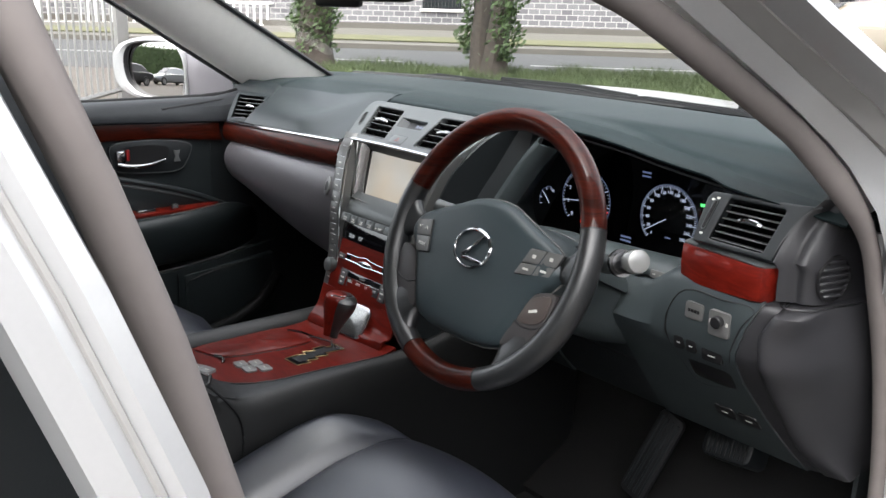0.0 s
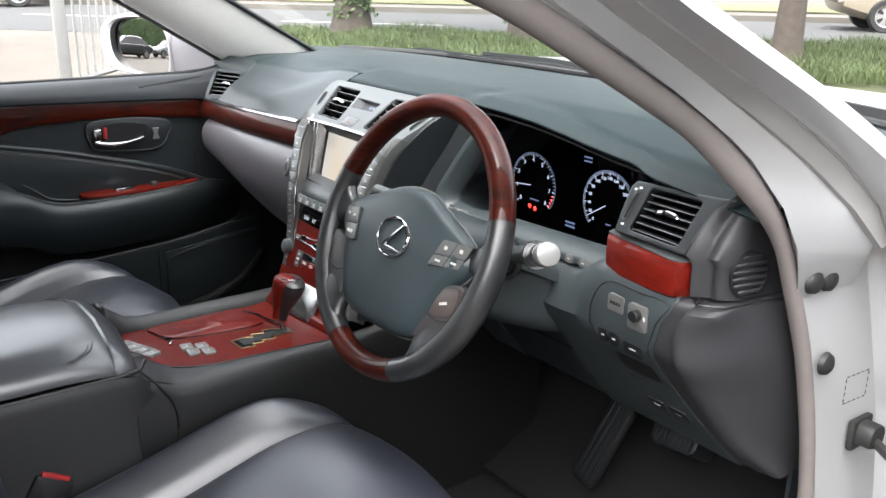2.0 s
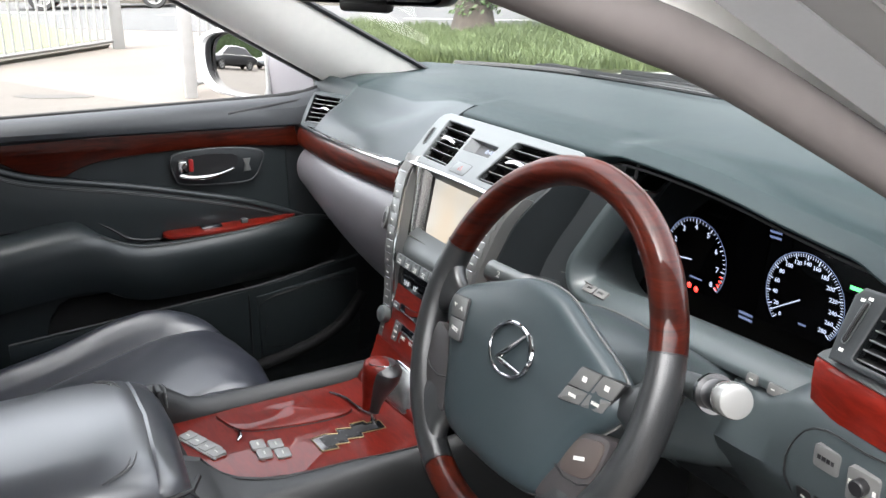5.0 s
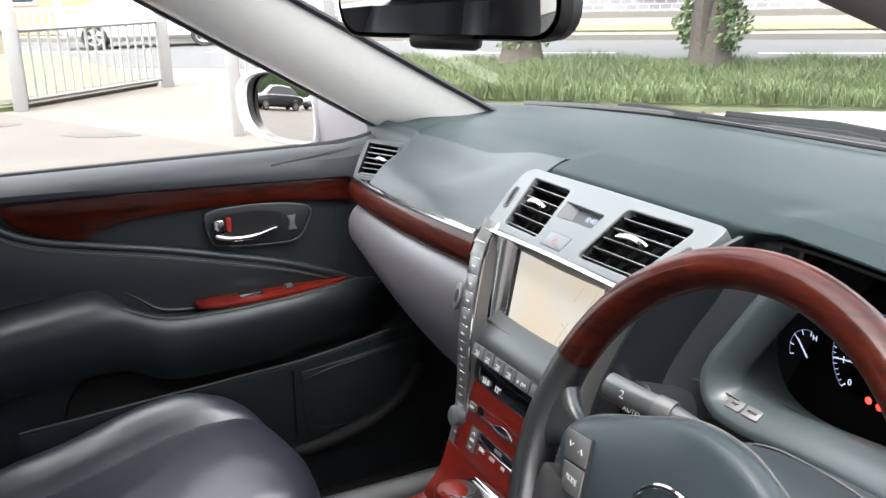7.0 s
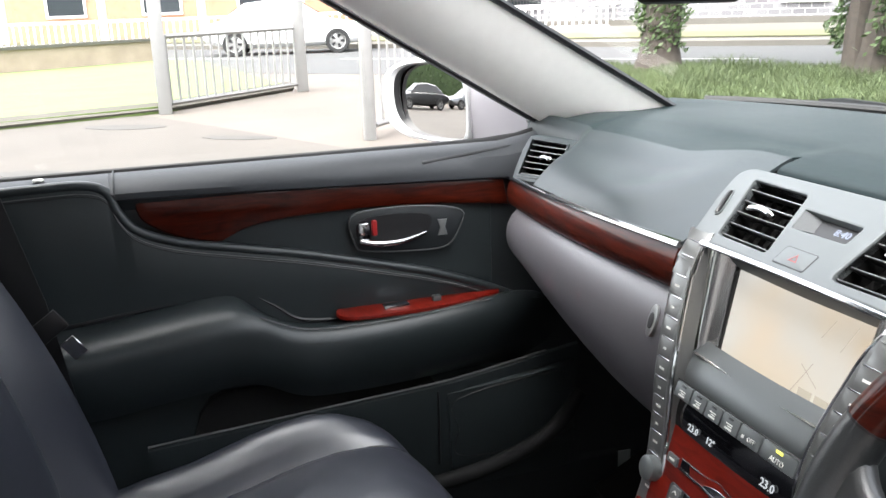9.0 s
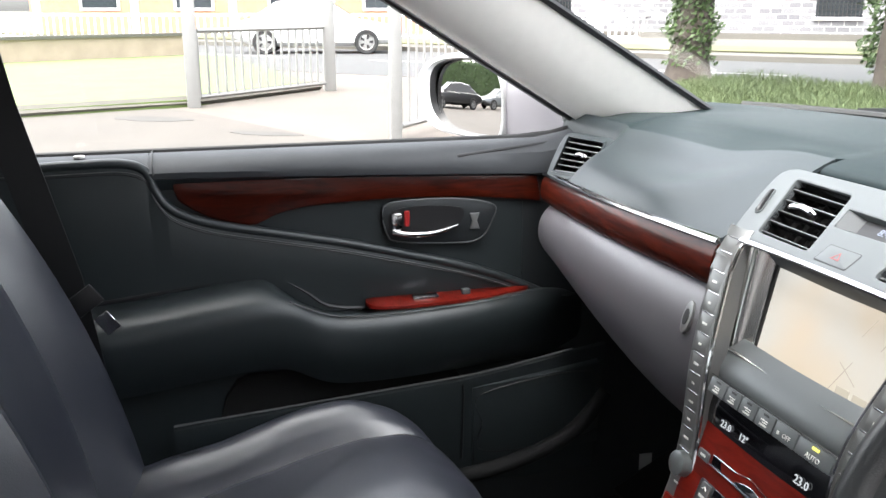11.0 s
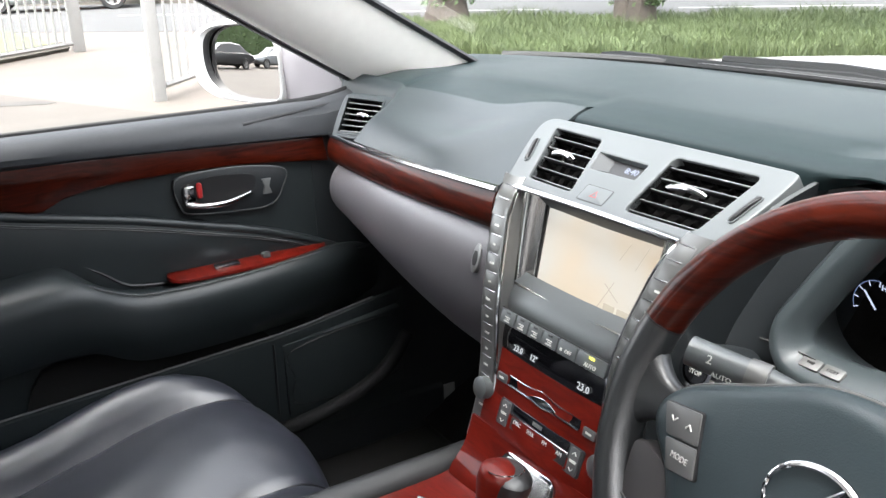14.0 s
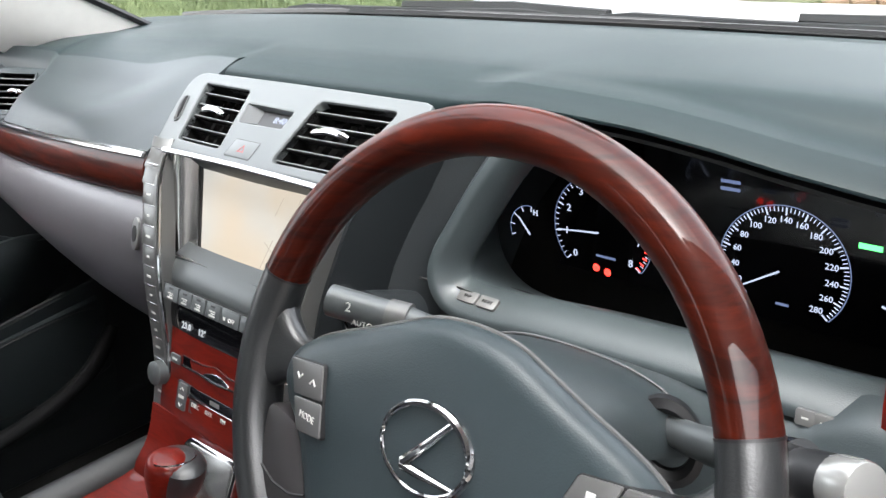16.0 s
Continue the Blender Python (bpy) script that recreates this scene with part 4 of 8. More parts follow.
LOW = [(1.030, 0.876), (1.006, 0.870), (1.000, 0.862), (0.998, 0.835), (1.002, 0.80), (1.012, 0.782), (1.040, 0.748), (1.085, 0.691), (1.130, 0.634), (1.160, 0.604), (1.25, 0.60)]
def low_rows(xs, pts):
    out = []
    for j, x in enumerate(xs):
        row = []
        for y, z in pts:
            xx = x if j < len(xs) - 1 or x < 0.6 else edge_x(z)
            if 0.47 < x and j < len(xs) - 1:
                xx = 0.470 + (edge_x(z) - 0.470) * (x - 0.470) / 0.20
            f = smooth((z - 0.78) / 0.08)
            dy = 1 - smooth((xx - 0.50) / 0.18)
            dz = 1 - smooth((xx - 0.50) / 0.06)
            row.append((xx, y + 0.024 * dy * f, z - 0.026 * dz * f))
        out.append(row)
    return out


rows = low_rows([0.470 + 0.20 * i / 20 for i in range(21)], LOW)
first = [(x - 0.003, y + 0.004, z) for x, y, z in rows[0]]
part("lower_panel", loft([[(x - 0.004, y + 0.040, z) for x, y, z in rows[0]], first] + rows, thick=0.004), M_LOW, dash, "grey-green lower dash panel")
part("lower_panel_inner", loft(low_rows([0.19, 0.23, 0.262, 0.272], LOW[3:]), thick=0.004), M_LOW, dash, "grey-green lower panel by the stack")
part("knee_panel", loft([[(x, y + 0.006, z) for y, z in ((1.075, 0.725), (1.052, 0.735), (1.085, 0.691), (1.130, 0.634), (1.160, 0.604), (1.25, 0.60))] for x in (0.265, 0.33, 0.40, 0.474)], thick=0.004), M_DARK, dash, "dark knee panel under the column")
# solid black block stands in for the shade inside the column opening
part("column_shade", box(0.24, 0.52, 1.075, 1.10, 0.70, 0.850, 0.004), M_BLACK, dash, "black block standing for the shaded opening round the column")
# shoulder strip and bulging cheek at the end of the dash
cheek, strip = [], []
LOWS = [(p.x, p.y) for p in spline([(y, z, 0) for y, z in LOW[1:10]], 3)]
for y, z in LOWS:
    ex = edge_x(z)
    wd_ = 0.020 + 0.016 * smooth((0.84 - z) / 0.06) - 0.014 * smooth((0.74 - z) / 0.1)
    strip.append([(ex - 0.002, y + 0.004, z), (ex + 0.002, y - 0.003, z), (ex + wd_ * 0.5, y - 0.001, z), (ex + wd_, y + 0.004, z)])
    cx0 = ex + wd_ - 0.002
    b_ = 0.013 * smooth((z - 0.58) / 0.1)
    r_ = smooth((0.874 - z) / 0.014)
    cheek.append([tuple(v) for v in spline([(cx0, y + 0.012 + 0.012 * (1 - r_), z), (cx0 + 0.004, y - b_ * 0.7 + 0.024 * (1 - r_), z), (cx0 + 0.016, y - b_ + 0.004 + 0.020 * (1 - r_), z), (cx0 + 0.034, y + 0.010 + 0.014 * (1 - r_), z), (0.752, y + 0.055, z), (0.770, y + 0.13, z), (0.772, 1.26, z)], 3)])
lid_ = [(x - 0.006, y + 0.030, 0.8755) for x, y, z in cheek[0]]
part("shoulder_strip", loft([[(x, y + 0.03, 0.876) for x, y, z in strip[0]]] + strip, thick=0.003), M_END, dash, "narrow grey shoulder strip")
part("strip_edge", tube([(edge_x(z) - 0.001, y - 0.0015, z) for y, z in LOWS], 0.0012, 5), M_STITCH, dash, "pale edge of the shoulder strip")
part("end_cheek", loft([lid_] + cheek, thick=0.003), M_END, dash, "bulging grey lower end of the dash")
part("end_seam", tube([(x + 0.001, y - 0.001, 0.8745) for x, y, z in cheek[2]], 0.0011, 5), M_BLACK, dash, "thin dark seam across the dash end")
END_AT = [(1.000, 0.731, 1.040), (0.987, 0.722, 1.034), (0.977, 0.712, 1.029), (0.961, 0.706, 1.020), (0.945, 0.702, 1.011), (0.925, 0.699, 1.001), (0.915, 0.705, 1.006), (0.895, 0.705, 1.006), (0.8765, 0.705, 1.008)]
rows = []
for z, x0, y0 in END_AT:
    k = Vector((0.748 + 0.004 * smooth((z - 0.96) / 0.04), y0 + 0.048, 0))
    a = Vector((x0, y0, 0))
    d = k - a
    n = Vector((d.y, -d.x, 0)).normalized()
    b = 0.006 if z > 0.92 else 0.004
    q = [a + Vector((-0.003, 0.016, 0)), a, a + d * 0.20 + n * b * 0.5, a + d * 0.34 + n * b * 0.6, a + d * 0.42 + n * (b + 0.005), a + d * 0.58 + n * (b + 0.007), a + d * 0.80 + n * (b + 0.004), k, Vector((0.757, y0 + 0.11, 0)), Vector((0.772, 1.24, 0))]
    rows.append([(p.x, p.y, z) for p in spline([v.to_3d() for v in q], 3)])
top_row = [(p[0], p[1] + 0.02, 1.010) for p in rows[0]]
part("end_cap", loft([top_row] + rows, thick=0.003), M_END, dash, "grey moulded end of the dash")
GM = basis((0.7475, 1.053, 0.907), (0.19, 1, 0), (0, 0, 1))
gl = part("speaker_grille", lathe([(0.0001, 0.0), (0.0255, 0.0), (0.0262, 0.0035), (0.0285, 0.0030), (0.0290, 0.0)], 32, GM), M_BLACK, dash, "round slatted grille")
for i in range(6):
    h = -0.0205 + i * 0.0082
    L = 2 * math.sqrt(max(0.0001, 0.0255 ** 2 - h * h))
    part("grille_bar", rbox((L, 0.0042, 0.003), 0.001, 1, GM @ T(0, h, 0.0022)), M_END, gl)


# switch panel right of the column
def low_y(z):
    for (ya, za), (yb, zb) in zip(LOW[1:], LOW[2:]):
        if zb <= z <= za:
            return ya + (yb - ya) * (za - z) / (za - zb)
    return LOW[1][0]


def on_low(x, z, off=0.0):
    return Vector((x, low_y(z) - 0.0035 - off, z))


out_ = [(0.588, 0.862), (0.640, 0.863), (0.686, 0.862), (0.672, 0.835), (0.657, 0.792), (0.652, 0.760), (0.648, 0.735), (0.61, 0.720), (0.578, 0.718), (0.568, 0.76), (0.562, 0.800), (0.566, 0.83)]
part("switch_panel_seam", tube([on_low(p.x, p.y, 0.0005) for p in spline(out_, 4, True)], 0.0011, 5, True), M_BLACK, dash, "black seam round the switch panel")
fs = button(dash, basis((0.602, 1.0015, 0.836), (1, -0.06, 0), (0, 0.03, 1)), 0.028, 0.022, mark=False, label="grey fuel lid switch")
part("symbol", merged(*[rbox((w_, 0.0042, 0.0004), 0, 1, basis((0.602, 1.0015, 0.836), (1, -0.06, 0), (0, 0.03, 1)) @ T(x_, 0.0, 0.0025)) for x_, w_ in ((-0.0075, 0.0035), (-0.0025, 0.0040), (0.0025, 0.0035), (0.0070, 0.0030))]), M_BLACK, fs, flat=True)
mk = part("mirror_switch", prism(rrect(0.030, 0.033, 0.004), -0.002, 0.004, basis((0.643, 0.9965, 0.832), (1, 0, 0), (0, -0.03, 1)), 0.001), M_BTN, dash, "mirror adjuster switch")
part("knob", disc(0.0075, 0.009, basis((0.643, 0.9925, 0.836), (1, 0, 0), (0, -0.03, 1)), 18), M_BLACK, mk, "round black knob")
for s_ in (-1, 1):
    part("symbol", rbox((0.003, 0.005, 0.0005), 0, 1, basis((0.643 + s_ * 0.0115, 0.9922, 0.834), (1, 0, 0), (0, -0.03, 1))), M_PRINT, mk, flat=True)
slope = (0, -0.63, 0.78)
for x, z in ((0.581, 0.787), (0.600, 0.787), (0.630, 0.783)):
    button(dash, basis(on_low(x, z, 0.0005), (1, 0, 0), (0, -0.25, 0.97)), 0.015 if x < 0.61 else 0.030, 0.019, M_BLACK, label="black push switch")
part("coin_pocket", prism(rrect(0.066, 0.042, 0.008), -0.004, 0.0015, basis(on_low(0.614, 0.745), (1, 0, 0), slope), 0.001), M_BLACK, dash, "black pocket lid")
part("lower_switch_seat", prism(rrect(0.085, 0.034, 0.006), -0.003, 0.001, basis(on_low(0.622, 0.672), (1, 0, 0), slope), 0.001), M_BLACK, dash, "black switch seat")
for x in (0.605, 0.642):
    button(dash, basis(on_low(x, 0.671, 0.0012), (1, 0, 0), slope), 0.031, 0.026, M_BLACK, label="black push switch")

# ribbed air duct in the driver's footwell
DU = basis((0.525, 1.245, 0.535), (1, 0, 0.12), (0, 0.5, 0.86))
du = part("footwell_duct", prism(rrect(0.090, 0.044, 0.014, 5), -0.05, 0.0, DU, 0.006), M_DARK, dash, "dark ribbed footwell air duct")
for i in range(9):
    part("duct_rib", rbox((0.0028, 0.034, 0.003), 0.001, 1, DU @ T(-0.034 + i * 0.0085, 0, 0.001)), M_BLACK, du)

# ---- steering column and wheel ----
col = thing("steering_column", "dark steering column with two control stalks", "steering column")
rows = []
for y, z, w, h in ((0.868, 0.862, 0.052, 0.045), (0.90, 0.846, 0.062, 0.052), (0.95, 0.822, 0.070, 0.058), (1.02, 0.795, 0.085, 0.060), (1.09, 0.775, 0.095, 0.06)):
    rows.append([(0.39 + w * math.copysign(abs(math.cos(a)) ** 0.6, math.cos(a)), y, z + h * math.copysign(abs(math.sin(a)) ** 0.6, math.sin(a))) for a in (2 * math.pi * i / 24 for i in range(24))])
part("column_cover", loft(rows, closed=True, caps=True), M_LOW, col, "grey column cover")
rows = []
for y, z, w, h in ((0.872, 0.888, 0.074, 0.044), (0.90, 0.878, 0.082, 0.048), (0.95, 0.857, 0.090, 0.046), (1.00, 0.832, 0.092, 0.042), (1.05, 0.806, 0.092, 0.036)):
    rows.append([(0.39 + w * math.copysign(abs(math.cos(a)) ** 0.8, math.cos(a)), y, z + h * math.sin(a) ** 0.8) for a in (math.pi * i / 18 for i in range(19))])
part("column_dome", loft(rows, thick=0.003), M_LOW, col, "rounded upper column cover")
part("cover_seam", tube([(0.39 + 0.0905 * math.copysign(abs(math.cos(a)) ** 0.8, math.cos(a)), 0.951, 0.857 + 0.0472 * max(0.0, math.sin(a)) ** 0.8) for a in (math.pi * i / 24 for i in range(25))], 0.0009, 5), M_STITCH, col, "pale parting line")
LS = [Vector(p) for p in ((0.33, 0.946, 0.888), (0.29, 0.930, 0.8945), (0.262, 0.920, 0.8995), (0.235, 0.909, 0.9040), (0.2075, 0.898, 0.9095))]
st = part("left_stalk", tube(LS, [0.006, 0.008, 0.0112, 0.0122, 0.0122], 18), M_SATIN, col, "satin grey wiper stalk")
part("collar", tube([LS[2].lerp(LS[3], -0.15), LS[2].lerp(LS[3], 0.40)], 0.0132, 18), M_BTN, st, "pale grey stalk collar")
LM = basis(LS[3].lerp(LS[4], 0.35), LS[2] - LS[4], (0.25, 0.35, 0.9))
part("symbol", lettering("2", 0.010, LM @ T(0, 0.002, 0.0124)), M_PRINT, st, flat=True)
part("symbol", lettering("AUTO", 0.0060, LM @ T(0.012, -0.0085, 0.0100)), M_PRINT, st, flat=True)
part("stalk_collar", lathe([(0.030, 0.0), (0.030, 0.006), (0.024, 0.008), (0.019, 0.004), (0.019, 0.0)], 24, basis((0.468, 0.936, 0.872), (0.9, 0.35, 0.2), (0, 0.1, 1)) @ Matrix.Diagonal((0.75, 1.0, 1, 1))), M_BLACK, col, "black oval stalk collar")
RS = [Vector(p) for p in ((0.44, 0.945, 0.876), (0.49, 0.928, 0.884), (0.53, 0.914, 0.895), (0.556, 0.9045, 0.9045), (0.595, 0.8885, 0.919))]
st = part("right_stalk", tube(RS[:4], [0.007, 0.010, 0.0125, 0.0140], 16), M_SATIN, col, "satin grey light stalk")
part("tip_ring", tube([RS[3].lerp(RS[4], -0.06), RS[3].lerp(RS[4], 0.06)], [0.0175, 0.0175], 22), M_CHROME, st, "thin chrome ring")
part("stalk_tip", tube([RS[3].lerp(RS[4], q) for q in (0.06, 0.35, 0.62)], [0.0130, 0.0142, 0.0145], 20), M_BLACK, st, "black turning knob")
part("chrome_end", tube([RS[3].lerp(RS[4], q) for q in (0.60, 0.66, 0.94, 1.0, 1.02)], [0.0146, 0.0150, 0.0150, 0.0140, 0.0105], 24), M_BRIGHT, st, "bright silver tip")
sm_ = basis((0.157, 0.966, 0.852), (1, 0, 0), (0, 0.35, 0.94))
part("start_boss", lathe([(0.026, -0.06), (0.025, -0.004), (0.021, 0.0)], 28, sm_), M_DARK, dash, "dark boss round the start button")
part("start_button", lathe([(0.0001, 0.004), (0.013, 0.004), (0.0145, 0.002), (0.0145, 0.0)], 24, sm_), M_GLOSS, dash, "black start button")
part("start_ring", lathe([(0.0148, 0.0), (0.0148, 0.005), (0.0185, 0.005), (0.0205, 0.0)], 28, sm_), M_CHROME, dash, "chrome ring")
part("start_text", lettering("START\nSTOP", 0.006, sm_ @ T(0, 0, 0.0042)), M_PRINT, dash, flat=True)

whl = thing("steering_wheel", "black leather steering wheel with red wood rim sections", "steering wheel")
A = radians(22.5)
WM = basis((0.39, 0.829, 0.900), (1, 0, 0), (0, math.sin(A), math.cos(A)))
RIM, RT = 0.174, 0.0150


def arc_tube(a0, a1, r, n=40, grip=0.0):
    pts = [radians(a0 + (a1 - a0) * i / n) for i in range(n + 1)]
    path = [Vector((RIM * math.cos(a), RIM * math.sin(a), 0)) for a in pts]
    rows = []
    for a, p in zip(pts, path):
        er = Vector((math.cos(a), math.sin(a), 0))
        q = r * (1 + grip * math.sin(math.pi * (a - pts[0]) / (pts[-1] - pts[0])))
        rows.append([WM @ (p + q * (1.0 * math.cos(b) * er + 1.12 * math.sin(b) * Vector((0, 0, 1)))) for b in (2 * math.pi * j / 16 for j in range(16))])
    return loft(rows, closed=True, caps=True)


part("upper_wood_rim", arc_tube(19, 161, RT), M_WOOD, whl, "polished red wood rim section")
part("lower_wood_rim", arc_tube(247, 293, RT), M_WOOD, whl, "polished red wood rim section")
part("right_leather_rim", arc_tube(-67, 19, RT, 30, 0.08), M_GRIP, whl, "black leather rim section")
part("left_leather_rim", arc_tube(161, 247, RT, 30, 0.08), M_GRIP, whl, "black leather rim section")
for a in (19, 161, 247, 293):
    part("rim_joint", arc_tube(a - 0.25, a + 0.25, RT + 0.0005, 2), M_BLACK, whl)
HALF = [(0.0, 0.0635), (0.030, 0.0605), (0.055, 0.0510), (0.078, 0.0415), (0.102, 0.0325), (0.124, 0.0225), (0.138, 0.011), (0.1435, -0.004), (0.137, -0.019), (0.122, -0.036), (0.109, -0.062), (0.095, -0.094), (0.080, -0.113), (0.050, -0.1215), (0.0, -0.1235)]
hub = spline(HALF + [(-x, y) for x, y in HALF[-2:0:-1]], 3, True)
rows = []
for k, h in ((0.70, -0.052), (0.84, -0.036), (0.97, -0.014), (1.0, -0.006), (0.995, 0.0), (0.975, 0.006), (0.93, 0.0105), (0.84, 0.0135), (0.6, 0.0160), (0.3, 0.0175), (0.02, 0.0180)):
    rows.append([WM @ Vector((p.x * k, (p.y + 0.02) * k - 0.02, h)) for p in hub])
part("airbag_pad", loft(rows, closed=True), M_HUB, whl, "slate grey padded centre")
part("pad_edge", tube([WM @ Vector((p.x * 1.004, (p.y + 0.02) * 1.004 - 0.02, -0.006)) for p in hub], 0.0014, 6, True), M_STITCH, whl, "fine pale parting line of the pad")


def leg(points, mat, name, label=""):
    """A rounded limb through (left edge, right edge, height, thickness) sections."""
    rows = []
    for (ax, ay), (bx, by), h, th in points:
        row = []
        for j in range(16):
            q = 2 * math.pi * j / 16
            u = 0.5 - 0.5 * math.copysign(abs(math.cos(q)) ** 0.7, math.cos(q))
            row.append(WM @ Vector((ax + (bx - ax) * u, ay + (by - ay) * u, h + th * math.copysign(abs(math.sin(q)) ** 0.8, math.sin(q)))))
        rows.append(row)
    rows = [list(r) for r in zip(*[spline(list(c), 4) for c in zip(*rows)])]
    return part(name, loft(rows, closed=True, caps=True), mat, whl, label)


for s in (-1, 1):
    leg([((s * 0.112, 0.017), (s * 0.118, -0.014), -0.006, 0.010), ((s * 0.136, 0.018), (s * 0.138, -0.012), -0.005, 0.010), ((s * 0.152, 0.030), (s * 0.154, -0.018), -0.003, 0.011), ((s * 0.165, 0.056), (s * 0.168, -0.034), -0.001, 0.011)], M_GRIP, "side_spoke", "black leather upper spoke")
    leg([((s * 0.078, -0.096), (s * 0.128, -0.060), -0.004, 0.011), ((s * 0.082, -0.112), (s * 0.136, -0.080), -0.003, 0.012), ((s * 0.082, -0.132), (s * 0.142, -0.096), -0.001, 0.013), ((s * 0.074, -0.154), (s * 0.148, -0.096), 0.0, 0.012)], M_GRIP, "lower_spoke", "smooth leather lower spoke")
    trim = [(s * x, y) for x, y in ((0.112, -0.040), (0.128, -0.031), (0.147, -0.029), (0.150, -0.042), (0.147, -0.066), (0.141, -0.086), (0.118, -0.100), (0.088, -0.110), (0.088, -0.096), (0.100, -0.070))]
    tp = part("spoke_trim", prism(spline(trim, 3, True), -0.012, 0.0085, WM, 0.003), material("brown_grey_plastic", (0.036, 0.033, 0.034), 0.42, spec=0.5), whl, "smooth grey-brown spoke trim")
    part("trim_seam", tube([WM @ Vector((s * x, y, 0.0088)) for x, y in ((0.098, -0.0745), (0.112, -0.079), (0.130, -0.077), (0.144, -0.070))], 0.0010, 5), M_BLACK, tp)
    if s > 0:
        part("telephone_switch", prism(spline([(0.113, -0.045), (0.129, -0.036), (0.144, -0.034), (0.146, -0.048), (0.140, -0.066), (0.116, -0.074), (0.104, -0.070)], 3, True), 0.004, 0.0100, WM, 0.001), material("brown_switch", (0.060, 0.048, 0.044), 0.4), tp, "brownish telephone switch")
        part("symbol", rbox((0.013, 0.0034, 0.0006), 0, 1, WM @ T(0.124, -0.056, 0.0103, 20)), M_PRINT, tp, flat=True)
    # flush button panel, sloping with the pad
    PB_ = WM @ Matrix.Translation((s * 0.112, -0.004, 0.0128 if s < 0 else 0.0118)) @ Matrix.Rotation(radians(s * 9), 4, "Y")
    if s < 0:
        quad = [(-0.019, 0.013), (0.019, 0.0175), (0.030, -0.028), (0.002, -0.031)]
    else:
        quad = [(-0.018, 0.0200), (0.031, 0.0235), (0.020, -0.0085), (-0.032, -0.0165)]
    bp = part("button_panel", prism(rquad(quad, 0.003, 3), -0.008, 0.0012, PB_, 0.0008), M_BLACK, whl, "dark frame of the button panel")
    tl, tr, br, bl_ = (Vector(p) for p in quad)
    cells = ((0.02, 0.49, 0.02, 0.98), (0.53, 0.98, 0.02, 0.98)) if s < 0 else ((0.02, 0.55, 0.02, 0.49), (0.02, 0.55, 0.52, 0.98), (0.59, 0.98, 0.02, 0.49), (0.59, 0.98, 0.52, 0.98))
    for j, (v0, v1, u0, u1) in enumerate(cells):
        def at(u, v):
            return tuple(tl.lerp(tr, u).lerp(bl_.lerp(br, u), v))
        b = part("button", prism(rquad([at(u0, v0), at(u1, v0), at(u1, v1), at(u0, v1)], 0.0018, 3), 0.0, 0.0026, PB_, 0.0007), M_BTN, bp, "satin grey wheel button")
        c = Vector(at((u0 + u1) / 2, (v0 + v1) / 2))
        if s < 0 and j == 1:
            part("symbol", lettering("MODE", 0.0062, PB_ @ T(c.x, c.y, 0.0027)), M_PRINT, b, flat=True)
        elif s < 0:
            for q, g in ((-0.008, -1), (0.008, 1)):
                part("symbol", tube([PB_ @ Vector((c.x + q + dx, c.y + g * dy, 0.003)) for dx, dy in ((-0.003, -0.0016), (0.0, 0.0016), (0.003, -0.0016))], 0.0007, 5), M_PRINT, b)
        else:
            part("symbol", rbox((0.0085 if j > 1 else 0.005, 0.0028 if j > 1 else 0.0045, 0.0004), 0, 1, PB_ @ T(c.x, c.y, 0.0028)), M_PRINT, b, flat=True)
EM = WM @ T(0.0, -0.007, 0.0185)
em = part("emblem", tube([EM @ Vector((0.033 * math.cos(a), 0.0250 * math.sin(a), 0.001)) for a in (2 * math.pi * i / 48 for i in range(48))], [0.0021 + 0.0007 * math.cos(2 * math.pi * i / 48 - 0.6) for i in range(48)], 8, True), M_CHROME, whl, "oval chrome emblem")
part("emblem_stroke", merged(tube([EM @ Vector(p) for p in ((0.0165, 0.0205, 0.001), (0.002, 0.004, 0.0015), (-0.0125, -0.0110, 0.0015), (-0.0135, -0.0135, 0.0015))], [0.0016, 0.0026, 0.0034, 0.0020], 8), tube([EM @ Vector(p) for p in ((-0.0135, -0.0130, 0.0015), (0.0, -0.0140, 0.0015), (0.0265, -0.0150, 0.001))], [0.0030, 0.0028, 0.0014], 8)), M_CHROME, em)

# ---- centre stack ----
cs = thing("centre_stack", "silver-grey centre stack with navigation screen and climate controls", "centre console")
top, bot = Vector((0, 1.058, 1.026)), Vector((0, 0.972, 0.966))
PM = basis((top + bot) / 2, (1, 0, 0), top - bot)
PH = (top - bot).length / 2
# panel face with openings left for vents: built as strips
def pp(x, y, z=0.0):
    return PM @ Vector((x, y, z))


def ph(q):
    return [(x, y * PH) for x, y in q]


VL = ph([(-0.151, 0.67), (-0.069, 0.64), (-0.047, -0.79), (-0.122, -0.77)])
VR = ph([(0.040, 0.64), (0.146, 0.66), (0.128, -0.79), (0.036, -0.82)])
CQ = ph([(-0.056, 0.33), (0.018, 0.30), (0.018, -0.10), (-0.050, -0.12)])
outline = [(p.x, p.y) for p in spline([(x, y * PH, 0) for x, y in [(-0.140, 0.945), (0.0, 0.955), (0.150, 0.935), (0.170, 0.92), (0.178, 0.82), (0.176, 0.44), (0.168, -0.20), (0.158, -0.70), (0.150, -1.08), (0.132, -1.16), (0.118, -1.02), (0.0, -1.03), (-0.118, -1.02), (-0.132, -1.16), (-0.150, -1.08), (-0.158, -0.70), (-0.168, -0.20), (-0.178, 0.44), (-0.178, 0.76), (-0.166, 0.92)]], 4, True)]
